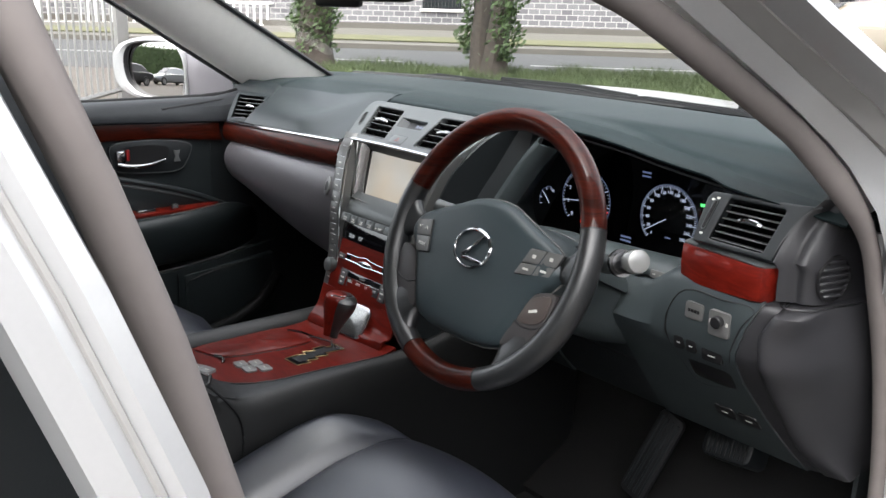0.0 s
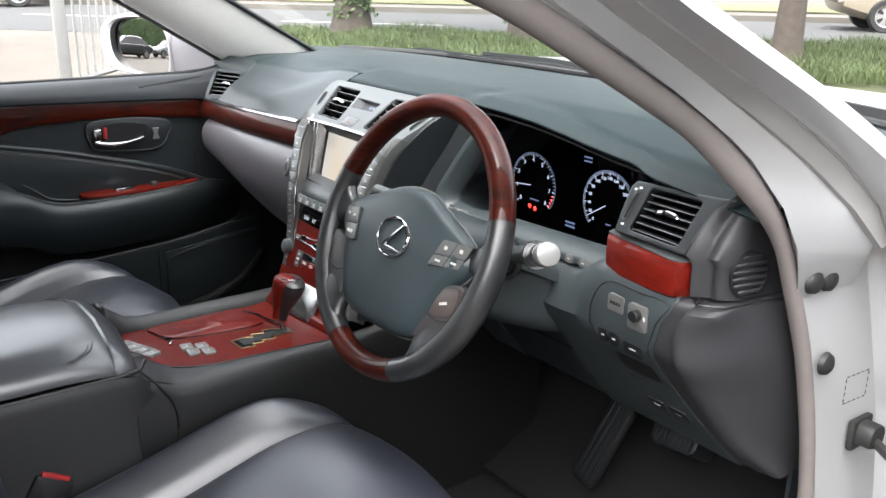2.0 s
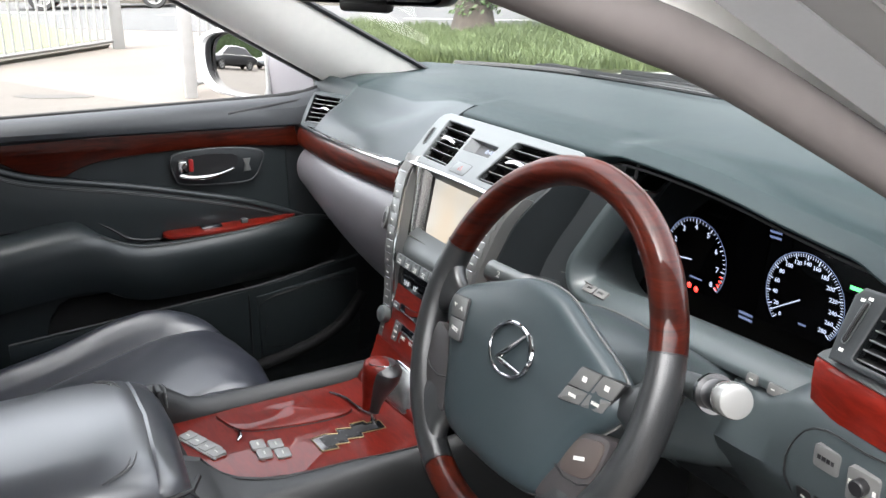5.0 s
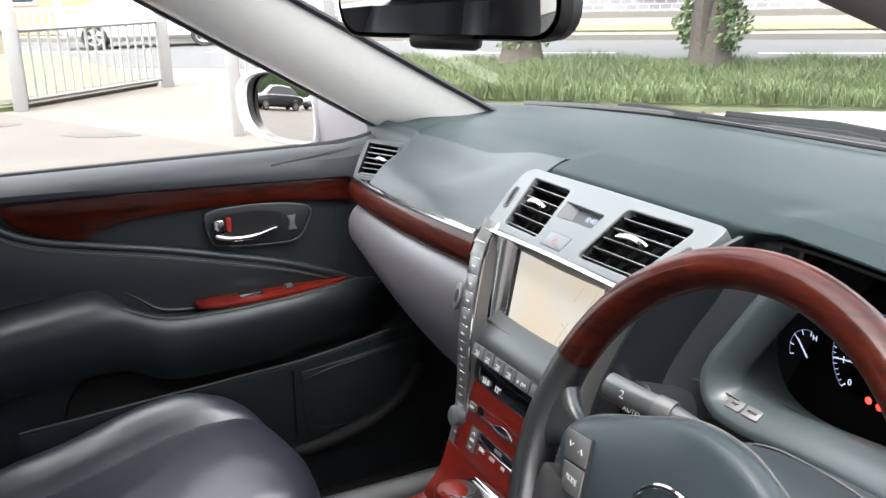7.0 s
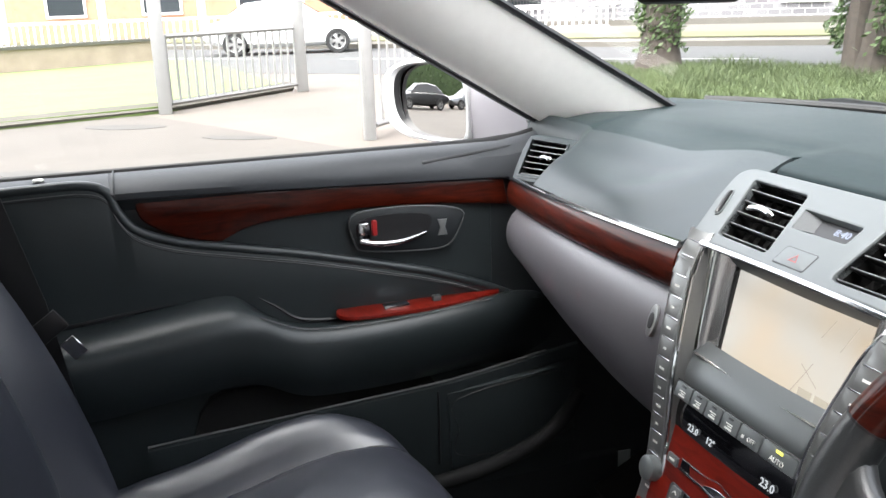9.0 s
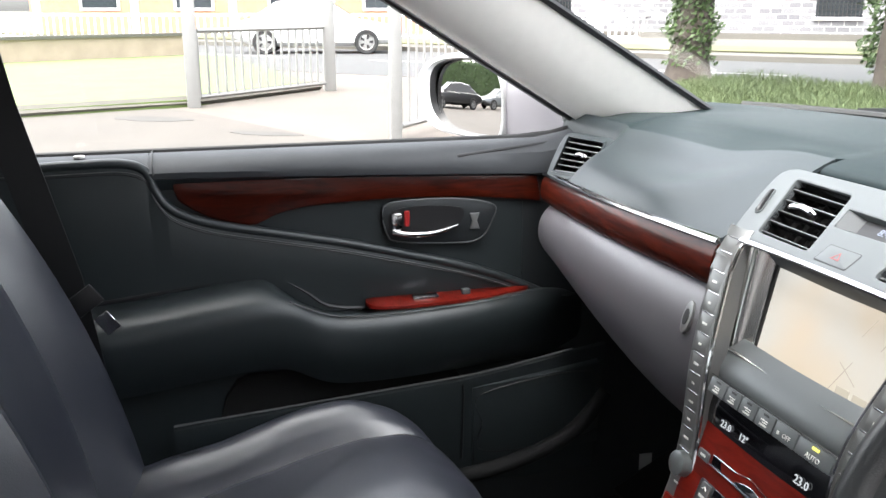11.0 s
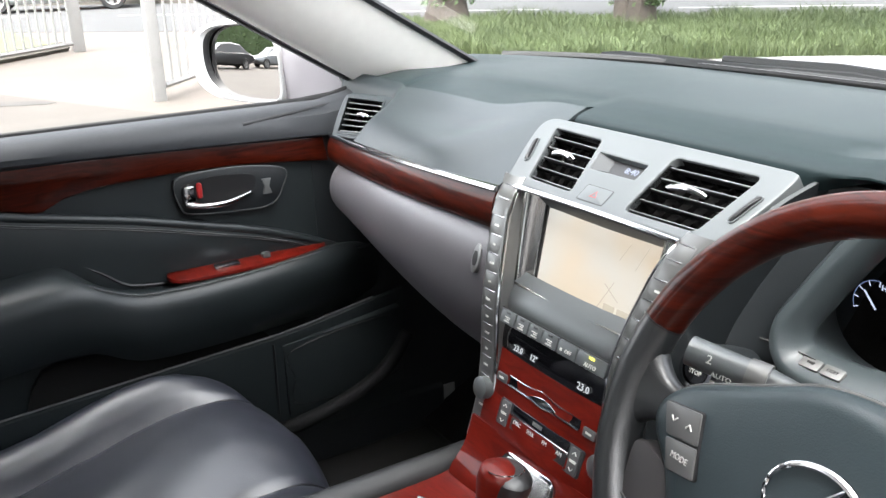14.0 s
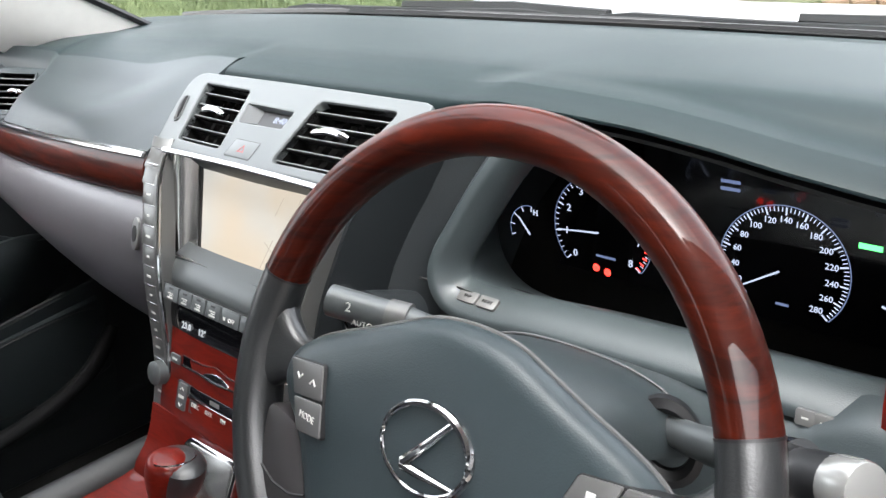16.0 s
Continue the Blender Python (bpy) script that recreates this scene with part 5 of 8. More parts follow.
part("panel_backing", prism(ph([(-0.170, 0.9), (0.170, 0.9), (0.122, -1), (-0.122, -1)]), -0.040, -0.036, PM), M_BLACK, cs)
part("panel", plate(outline, [rquad(q, r) for q, r in ((VL, 0.005), (VR, 0.008), (CQ, 0.002))], 0.034, 0.010, 0.0016, PM), M_SATIN, cs, "satin silver-grey upper panel")
PV = PM @ T(0, 0, -0.003)
vent(cs, VL, PV, 5, (-0.103, 0.0), 0.040, None)
vent(cs, VR, PV, 5, (0.084, -0.002), 0.050, None)
# clock pocket: sloping floor and side, black window with lit digits
part("clock_window", prism(CQ, -0.0085, -0.008, PM), M_BLACK, cs, "black clock window")
part("clock_shelf", loft([[pp(-0.052, -0.14 * PH, -0.001), pp(0.018, -0.12 * PH, -0.001)], [pp(-0.030, -0.02 * PH, -0.0079), pp(0.016, -0.02 * PH, -0.0079)]], thick=0.001), M_SATIN, cs, "grey slope of the clock pocket")
part("clock_cheek", loft([[pp(-0.057, 0.34 * PH, -0.001), pp(-0.051, -0.13 * PH, -0.001)], [pp(-0.036, 0.32 * PH, -0.0079), pp(-0.032, 0.0, -0.0079)]], thick=0.001), M_DARK, cs)
part("clock_digits", lettering("8:40", 0.011, PM @ T(-0.003, PH * 0.15, -0.0077)), M_GLOW, cs, "lit clock digits", flat=True)
HZ = PM @ T(-0.012, -PH * 0.70)
part("hazard_seam", ring_prism(rrect(0.040, 0.0215, 0.002), rrect(0.0386, 0.0201, 0.002), -0.001, 0.0003, HZ), M_BLACK, cs)
part("hazard_button", prism(rrect(0.0386, 0.0201, 0.002), -0.001, 0.0006, HZ, 0.0004), M_SATIN, cs, "hazard light button")
part("hazard_symbol", ring_prism([(-0.0055, -0.004), (0.0055, -0.004), (0, 0.005)], [(-0.0036, -0.0029), (0.0036, -0.0029), (0, 0.0032)], 0.0006, 0.0009, HZ), material("dull_red_print", (0.22, 0.05, 0.05), 0.5), cs)
wheel_dial(cs, PM @ T(-0.1555, -0.06 * PH, 0.0004, 24), 0.0165, 0.0036)
wheel_dial(cs, PM @ T(0.1565, -0.08 * PH, 0.0004, -16), 0.0165, 0.0036)

# raised side rails from the panel's top corners down to the console
RAIL = [(0.178, 1.050, 1.018), (0.166, 1.010, 0.998), (0.152, 0.975, 0.965), (0.143, 0.956, 0.940), (0.134, 0.942, 0.905), (0.126, 0.930, 0.870), (0.121, 0.922, 0.835), (0.119, 0.919, 0.800), (0.118, 0.916, 0.765), (0.118, 0.909, 0.720), (0.120, 0.896, 0.675)]
for s in (-1, 1):
    path = spline(RAIL, 5)
    rows = []
    for i, p in enumerate(path):
        k = i / (len(path) - 1)
        if i < 9:
            continue
        w = 0.029
        rows.append([(s * (p.x - w), p.y + 0.012, p.z - 0.006), (s * (p.x - w), p.y - 0.002, p.z), (s * (p.x - w + 0.003), p.y - 0.005, p.z), (s * (p.x - 0.004), p.y - 0.005, p.z), (s * (p.x + 0.003), p.y - 0.002, p.z), (s * (p.x + 0.006), p.y + 0.006, p.z - 0.002), (s * (p.x + 0.006), p.y + 0.026, p.z - 0.014)])
    part("side_rail", loft(rows, thick=0.002), M_RAIL, cs, "silver-grey rail with narrow buttons")
    for j in range(13):
        q = 0.24 + 0.055 * j
        i = int(q * (len(path) - 1))
        a, b = path[i], path[min(i + 1, len(path) - 1)]
        k = q * (len(path) - 1) - i
        c = a.lerp(b, k)
        mm = basis((s * (c.x - 0.0125), c.y - 0.0052, c.z), (1, 0, 0), (s * (a.x - b.x), a.y - b.y, a.z - b.z))
        mm = mm @ T(0, 0, 0.0010)
        part("button_gap", prism(rrect(0.0226, 0.0228, 0.0010, 2), -0.001, 0.0003, mm), M_STITCH, cs)
        bt = part("rail_button", prism(rrect(0.0220, 0.0212, 0.0010, 2), -0.001, 0.0009, mm, 0.0004), M_RAIL, cs, "flush satin rail button")
        part("button_ridge", rbox((0.0180, 0.0011, 0.0008), 0.0003, 1, mm @ T(0, 0.0098, 0.0010)), M_CHROME, bt)
        if j > 1:
            part("symbol", rbox((0.008 - 0.003 * (j % 2), 0.0022, 0.0003), 0, 1, mm @ T(0, -0.001, 0.0010)), M_PRINT, bt, flat=True)
    part("chrome_edge", tube([(s * (p.x - 0.0295), p.y - 0.005, p.z) for p in path][10:44], 0.0019, 6), M_CHROME, cs, "bright edge strip beside the buttons")

# screen with chrome frame
st_, sb_ = Vector((0, 0.972, 0.963)), Vector((0, 0.945, 0.862))
SM = basis((st_ + sb_) / 2, (1, 0, 0), st_ - sb_)
SH = (st_ - sb_).length / 2
outer = [(-0.124, SH), (0.124, SH), (0.106, -SH), (-0.106, -SH)]
inner = [(-0.088, SH * 0.86), (0.088, SH * 0.86), (0.084, -SH * 0.95), (-0.083, -SH * 0.95)]
def edge_loop(q, n=6):
    return [tuple(Vector(a).lerp(Vector(b), i / n)) for a, b in zip(q, q[1:] + q[:1]) for i in range(n)]


lo_, li_ = edge_loop(outer), edge_loop(inner)
rows = [[SM @ Vector((p[0], p[1], 0.004)) for p in lo_], [SM @ Vector((p[0] * 0.97, p[1] * 0.975, 0.002)) for p in lo_], [SM @ Vector((p[0], p[1], -0.020)) for p in li_]]
part("screen_bezel", loft(rows, closed=True), M_BEZEL, cs, "curved satin metal screen surround")
part("screen_border", ring_prism(edge_loop([(p[0] * 1.06, p[1] * 1.06) for p in inner]), li_, -0.019, -0.0165, SM), M_BLACK, cs)
m = glow("screen_light", (0.62, 0.57, 0.48), 0.10)
nt = m.node_tree
pb = nt.nodes["Principled BSDF"]
pb.inputs["Roughness"].default_value = 0.22
pb.inputs["Base Color"].default_value = (0.16, 0.16, 0.15, 1)
tc = nt.nodes.new("ShaderNodeTexCoord")
nz = nt.nodes.new("ShaderNodeTexNoise")
nz.inputs["Scale"].default_value = 9
cr = nt.nodes.new("ShaderNodeValToRGB")
cr.color_ramp.elements[0].position, cr.color_ramp.elements[0].color = 0.32, (0.64, 0.50, 0.34, 1)
cr.color_ramp.elements[1].position, cr.color_ramp.elements[1].color = 0.66, (0.58, 0.58, 0.55, 1)
nt.links.new(tc.outputs["Object"], nz.inputs["Vector"])
nt.links.new(nz.outputs["Fac"], cr.inputs[0])
nt.links.new(cr.outputs[0], pb.inputs["Emission Color"])
scr = part("screen", prism(inner, -0.024, -0.0185, SM), m, cs, "lit navigation screen with a pale map")
random.seed(4)
streets = []
for i in range(4):
    x0, y0 = 0.02 + 0.055 * random.random(), -0.03 + 0.065 * random.random()
    a = radians(random.choice((60, 65, -25, -30, 62)))
    L = 0.015 + 0.025 * random.random()
    streets.append(rbox((L, 0.0007, 0.0002), 0, 1, SM @ T(x0, y0, -0.0183) @ Matrix.Rotation(a, 4, "Z")))
M_MAP = glow("map_street", (0.62, 0.56, 0.44), 0.105)
for q_ in streets:
    part("map_street", q_, M_MAP, scr, "grey street line", flat=True)
for x in (0.034, 0.054, 0.072):
    part("screen_key", rbox((0.016, 0.008, 0.0003), 0, 1, SM @ T(x, -SH * 0.76, -0.0182)), M_MAP, scr, flat=True)
part("chrome_brow", tube([SM @ Vector((x, SH - 0.001 + 0.002 * math.cos(x * 10), 0.006)) for x in [-0.124 + 0.0155 * i for i in range(17)]], 0.003, 8), M_CHROME, cs, "chrome strip above the screen")

for s in (-1, 1):
    rows = []
    for j in range(13):
        k = j / 12
        y = SH * (0.97 - 1.93 * k)
        xo, xi = 0.117 - 0.013 * k, 0.094 - 0.006 * k
        rows.append([SM @ Vector((s * (xo + (xi - xo) * u), y, -0.002 - 0.014 * u + 0.010 * math.sin(math.pi * u) * (1 - 0.35 * k))) for u in [i / 8 for i in range(9)]])
    part("screen_blade", loft(rows, thick=0.001), M_BLADE, cs, "curved brushed metal blade beside the screen")

# climate band with buttons, black readout, wood fascia with disc slot, radio keys
def face_strip(z0, y0, z1, y1, w0, w1, mat, name, label="", bulge=0.0, n=8, thick=0.004):
    rows = []
    for j in range(n + 1):
        k = j / n
        w = w0 + (w1 - w0) * k
        y = y0 + (y1 - y0) * k - bulge * math.sin(math.pi * k)
        rows.append([(x * w, y + 0.004 * x * x, z0 + (z1 - z0) * k) for x in [i / 6 - 1 for i in range(13)]])
    return part(name, loft(rows, thick=thick), mat, cs, label)


face_strip(0.874, 0.953, 0.826, 0.928, 0.100, 0.100, M_SATIN, "climate_band", "rounded silver climate control band", 0.010, 12)
BM_ = basis((0, 0.9235, 0.8395), (1, 0, 0), (0, 0.35, 0.94))
part("band_seam", rbox((0.178, 0.0011, 0.0008), 0.0003, 1, BM_ @ T(0.003, 0.0030, 0.0048)), M_BLACK, cs, "thin dark seam over the climate keys")
edges = (-0.086, -0.059, -0.0355, -0.0115, 0.0140, 0.0440, 0.088)
for i, (xa, xb) in enumerate(zip(edges, edges[1:])):
    w_ = xb - xa - 0.0014
    kx = (xa + xb) / 2
    b = part("climate_button", prism(rrect(w_, 0.0150, 0.0014, 2), 0.0, 0.0026, BM_ @ T(kx, -0.0062, 0.0017), 0.0007), M_SATIN, cs)
    if i == 5:
        part("symbol", lettering("AUTO", 0.0062, BM_ @ T(kx, -0.0095, 0.0046)), M_PRINT, b, flat=True)
        part("lamp", rbox((0.008, 0.0024, 0.0005), 0, 1, BM_ @ T(kx, -0.0015, 0.0046)), M_GLOWY, b, "yellow lit lamp")
    elif i == 4:
        part("symbol", lettering("OFF", 0.0058, BM_ @ T(kx + 0.003, -0.0080, 0.0046)), M_PRINT, b, flat=True)
        part("symbol", rbox((0.0030, 0.0030, 0.0003), 0, 1, BM_ @ T(kx - 0.008, -0.0080, 0.0046)), M_PRINT, b, flat=True)
    else:
        part("lamp_window", rbox((0.0065, 0.0020, 0.0004), 0, 1, BM_ @ T(kx, -0.0014, 0.0046)), M_BLACK, b, flat=True)
        part("symbol", merged(rbox((0.0095, 0.0010, 0.0003), 0, 1, BM_ @ T(kx, -0.0062, 0.0046)), rbox((0.0060, 0.0010, 0.0003), 0, 1, BM_ @ T(kx + 0.001, -0.0082, 0.0046)), rbox((0.0095, 0.0016, 0.0003), 0, 1, BM_ @ T(kx, -0.0106, 0.0046))), M_PRINT, b, flat=True)
face_strip(0.826, 0.929, 0.794, 0.921, 0.098, 0.097, M_GLOSS, "climate_readout", "glossy black climate readout", 0.002)
RM = basis((0, 0.9235, 0.810), (1, 0, 0), (0, 0.24, 0.97))
for x, s_ in ((-0.0535, "23.0"), (-0.026, "12\u00b0"), (0.055, "23.0")):
    part("readout_digits", lettering(s_, 0.0108 if x > 0 else 0.0095, RM @ T(x, -0.0075, 0.0046)), M_DIGIT, cs, "lit temperature digits", flat=True)
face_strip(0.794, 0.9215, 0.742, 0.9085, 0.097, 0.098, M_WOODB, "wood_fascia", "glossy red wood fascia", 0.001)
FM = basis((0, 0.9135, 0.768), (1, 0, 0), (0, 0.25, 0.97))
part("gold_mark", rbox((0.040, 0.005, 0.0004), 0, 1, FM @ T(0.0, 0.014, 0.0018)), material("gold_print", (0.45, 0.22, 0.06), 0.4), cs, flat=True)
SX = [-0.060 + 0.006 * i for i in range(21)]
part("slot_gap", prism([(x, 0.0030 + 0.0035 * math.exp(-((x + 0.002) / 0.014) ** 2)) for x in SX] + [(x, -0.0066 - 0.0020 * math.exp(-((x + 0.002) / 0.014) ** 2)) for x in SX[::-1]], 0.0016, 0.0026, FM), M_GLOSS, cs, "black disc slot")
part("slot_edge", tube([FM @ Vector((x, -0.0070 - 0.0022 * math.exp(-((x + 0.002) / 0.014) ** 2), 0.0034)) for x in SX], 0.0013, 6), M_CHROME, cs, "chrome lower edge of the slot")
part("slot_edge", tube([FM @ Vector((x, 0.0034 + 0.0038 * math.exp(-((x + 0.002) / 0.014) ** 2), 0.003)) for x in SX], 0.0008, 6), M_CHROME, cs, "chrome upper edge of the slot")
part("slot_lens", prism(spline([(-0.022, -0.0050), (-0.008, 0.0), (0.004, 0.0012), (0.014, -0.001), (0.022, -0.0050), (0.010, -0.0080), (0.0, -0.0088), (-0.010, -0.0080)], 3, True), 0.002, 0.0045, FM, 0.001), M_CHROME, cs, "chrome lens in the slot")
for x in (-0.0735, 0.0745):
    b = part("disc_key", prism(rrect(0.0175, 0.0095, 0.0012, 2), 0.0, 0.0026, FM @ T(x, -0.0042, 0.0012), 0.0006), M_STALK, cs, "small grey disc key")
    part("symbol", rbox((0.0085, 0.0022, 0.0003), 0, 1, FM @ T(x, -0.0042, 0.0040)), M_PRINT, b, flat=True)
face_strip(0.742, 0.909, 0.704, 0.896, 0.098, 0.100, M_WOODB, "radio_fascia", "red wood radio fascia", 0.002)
KM = basis((0, 0.9005, 0.722), (1, 0, 0), (0, 0.33, 0.94))
rd = part("radio_panel", prism(rrect(0.142, 0.030, 0.003), 0.0, 0.0022, KM @ T(0.003, 0.0085, 0.0008), 0.0006), M_DARK, cs, "charcoal radio key panel")
part("radio_window", prism(rrect(0.096, 0.0105, 0.001, 2), 0.0022, 0.0030, KM @ T(0.004, 0.0180, 0.0008), 0.0004), M_GLOSS, rd, "glossy black window")
part("radio_edge", rbox((0.098, 0.0014, 0.001), 0.0004, 1, KM @ T(0.004, 0.0117, 0.0036)), M_CHROME, rd, "thin chrome line")
part("window_mark", rbox((0.016, 0.0045, 0.0003), 0, 1, KM @ T(0.000, 0.0180, 0.0040)), M_STITCH, rd, flat=True)
for i, tx in enumerate(("DISC", "SEEK", "FM", "AM")):
    b = part("radio_key", prism(rrect(0.0228, 0.0135, 0.0012, 2), 0.0, 0.0008, KM @ T(-0.0310 + i * 0.0240, 0.0035, 0.0029), 0.0003), M_DARK, rd)
    part("symbol", lettering(tx, 0.0062, KM @ T(-0.0310 + i * 0.0240, 0.0062, 0.0040)), M_PRINT, b, flat=True)
for x in (-0.0555, 0.0635):
    b = part("rocker_key", prism(rrect(0.0150, 0.0275, 0.002, 2), 0.0, 0.0030, KM @ T(x, 0.0085, 0.0020), 0.0007), M_STALK, rd)
    part("symbol", rbox((0.0095, 0.0028, 0.0003), 0, 1, KM @ T(x, 0.0085, 0.0052)), M_PRINT, b, flat=True)
    for g in (-1, 1):
        part("arrow", tube([KM @ Vector((x + dx, 0.0085 + g * (0.0085 + dy), 0.0053)) for dx, dy in ((-0.003, -0.0014), (0, 0.0014), (0.003, -0.0014))], 0.0006, 5), M_PRINT, b)
for s, zz in ((-1, 0.756), (1, 0.756)):
    k = part("radio_knob", lathe([(0.0001, 0.024), (0.0105, 0.024), (0.0125, 0.0225), (0.0135, 0.004), (0.0145, 0.0)], 24, basis((s * 0.100, 0.918, zz - 0.017), (1, 0, 0), (0, 0.25, 0.97))), M_SATIN, cs, "knurled grey knob")
part("lower_wood", loft([[tuple(v) for v in spline([(x, 0.897, 0.706), (x, 0.891, 0.688), (x, 0.882, 0.668), (x, 0.866, 0.650 + 0.066 * (x + 0.1)), (x, 0.862, 0.640)], 3)] for x in (-0.112, -0.07, -0.03, 0.03, 0.07, 0.112)], thick=0.003), M_WOODB, cs, "red wood lower fascia")
for s in (-1, 1):
    rows = [[(s * (p.x + 0.009), p.y + 0.012, p.z), (s * (p.x + 0.012), p.y + 0.10, p.z - 0.03), (s * (p.x + 0.014), p.y + 0.25, p.z - 0.06)] for p in spline(RAIL, 3)]
    part("flank_panel", loft(rows, thick=0.004), M_DARK, cs, "dark side of the stack")
part("stack_core", box(-0.10, 0.10, 0.99, 1.2, 0.45, 0.95, 0.01), M_BLACK, cs)

# ---- centre console ----
con = thing("centre_console", "black leather centre console with red wood deck and armrest", "centre console")
DECKY = (0.575, 0.588, 0.60, 0.62, 0.64, 0.67, 0.70, 0.76, 0.82, 0.85, 0.865, 0.880)


def deck_z(x, y):
    """Wood deck: almost level, falling a little to the passenger, sweeping up into the stack."""
    k = max(0.0, (y - 0.835) / 0.045)
    return 0.636 + 0.016 * (x + 0.12) / 0.24 + 0.008 * k * k


def deck_edge(y):
    """Driver's edge of the wood, curving in at the rear corner."""
    return 0.020 + 0.094 * math.sqrt(max(0.0, 1 - ((0.70 - y) / 0.115) ** 2)) if y < 0.70 else 0.114 + 0.016 * smooth((y - 0.70) / 0.16)


# padded sides: a soft roll beside the wood
rows = []
for y in (0.0, 0.30, 0.545, 0.565, 0.585, 0.61, 0.64, 0.68, 0.74, 0.80, 0.86, 0.91, 0.96, 1.06):
    up = 0.040 * (1 - smooth((y - 0.555) / 0.075))
    z0 = deck_z(-0.12, min(y, 0.84))
    rows.append([tuple(v) for v in spline([(-0.152, y, 0.30), (-0.158, y, 0.50), (-0.162, y, 0.610), (-0.160, y, 0.634 + up * 0.8), (-0.152, y, 0.648 + up), (-0.139, y, 0.653 + up), (-0.127, y, 0.648 + up * 0.9), (-0.120, y, 0.639 + up * 0.5), (-0.1175, y, z0 - 0.004)], 3)])
part("passenger_side", loft(rows, thick=0.004), M_CONS, con, "black padded console side")
rows = []
for y in (0.535, 0.56, 0.583, 0.587, 0.592, 0.60, 0.615, 0.64, 0.67, 0.70, 0.75, 0.80, 0.86, 0.92, 1.0, 1.30):
    e = max(0.020, deck_edge(min(max(y, 0.586), 0.86)))
    zt = deck_z(e, min(y, 0.84)) + 0.004 + 0.022 * (1 - smooth((y - 0.545) / 0.07)) + 0.03 * smooth((y - 0.88) / 0.2)
    rows.append([tuple(v) for v in spline([(0.150, y, 0.30), (0.156, y, 0.50), (0.1580, y, 0.600), (0.1565, y, 0.628), (0.1515, y, zt - 0.012), (0.144, y, zt - 0.003), (max(e + 0.010, 0.134), y, zt), (e + 0.004, y, zt - 0.0005), (e + 0.0005, y, zt - 0.003), (e - 0.001, y, zt - 0.010)], 3)])
part("driver_side", loft(rows, thick=0.004), M_CONS, con, "black padded console side")
part("roll_seam", tube(spline([(deck_edge(y) + 0.0085, y, deck_z(deck_edge(y), y) + 0.0042) for y in (0.592, 0.60, 0.615, 0.64, 0.67, 0.70, 0.75, 0.80, 0.85)], 3), 0.0010, 5), M_BLACK, con, "fine seam beside the wood")
part("side_seam", tube(spline([(0.147, 0.545, 0.690), (0.154, 0.570, 0.660), (0.1585, 0.588, 0.625), (0.1582, 0.590, 0.56), (0.154, 0.590, 0.42)], 5), 0.0018, 5), M_BLACK, con, "curved black panel seam")
rows = []
for y in DECKY:
    e = deck_edge(max(y, 0.588)) if y > 0.58 else 0.02
    top_ = [(-0.119 + (e + 0.119) * i / 10, y, deck_z(-0.119 + (e + 0.119) * i / 10, y)) for i in range(11)]
    rows.append(top_ + [(x, y_, z - 0.006) for x, y_, z in top_[::-1]])
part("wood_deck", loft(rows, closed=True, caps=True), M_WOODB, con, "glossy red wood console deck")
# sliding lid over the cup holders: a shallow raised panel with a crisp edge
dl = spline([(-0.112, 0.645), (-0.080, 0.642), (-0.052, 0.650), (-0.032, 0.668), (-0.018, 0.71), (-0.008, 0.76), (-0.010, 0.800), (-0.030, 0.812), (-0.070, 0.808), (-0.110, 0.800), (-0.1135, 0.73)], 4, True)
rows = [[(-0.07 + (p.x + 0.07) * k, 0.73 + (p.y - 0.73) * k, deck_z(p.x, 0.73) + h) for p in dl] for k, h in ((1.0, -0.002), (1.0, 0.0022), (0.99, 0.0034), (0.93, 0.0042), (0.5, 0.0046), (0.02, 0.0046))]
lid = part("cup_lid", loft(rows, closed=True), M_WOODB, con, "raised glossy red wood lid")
part("lid_gap", tube([(p.x, p.y, deck_z(p.x, 0.73) + 0.0004) for p in dl], 0.0009, 5, True), M_BLACK, lid)
part("lid_pull", tube([(-0.052, 0.649, 0.6435), (-0.034, 0.652, 0.6455), (-0.018, 0.648, 0.646), (-0.012, 0.642, 0.6455)], [0.0015, 0.0026, 0.0026, 0.0015], 8), M_CHROME, lid, "thin chrome lid pull")
part("lid_edge", tube(spline([(-0.086, 0.803, 0.6425), (-0.060, 0.815, 0.6438), (-0.020, 0.818, 0.6465), (0.018, 0.824, 0.6495)], 4), 0.0018, 6), M_CHROME, lid, "chrome lid edge")
gm = basis((0.046, 0.780, 0.6472), (1, 0, 0.065), (0, 1, 0.0))
gp = [(-0.010, -0.052), (0.030, -0.052), (0.034, -0.030), (0.022, -0.030), (0.027, -0.012), (0.016, -0.011), (0.022, 0.010), (0.011, 0.012), (0.014, 0.046), (-0.012, 0.048), (-0.014, 0.030), (-0.022, 0.028), (-0.024, 0.008), (-0.012, 0.006), (-0.020, -0.014), (-0.006, -0.016), (-0.014, -0.032)]
g1 = part("shift_gate", prism(gp, -0.003, 0.0010, gm, 0.0), M_GLOSS, con, "black zig-zag shift gate")
part("gate_slot", prism([(x * 0.62 + 0.001, y * 0.82) for x, y in gp], 0.0010, 0.0014, gm), M_BLACK, g1)
part("gate_trim", tube([gm @ Vector((*p, 0.0012)) for p in gp], 0.0008, 6, True), M_GOLD, g1, "thin gold-toned gate edge")
for i in range(5):
    part("gate_letter", rbox((0.003, 0.0022, 0.0003), 0, 1, gm @ T(0.006, -0.040 + i * 0.016, 0.0015)), M_STITCH, g1, flat=True)
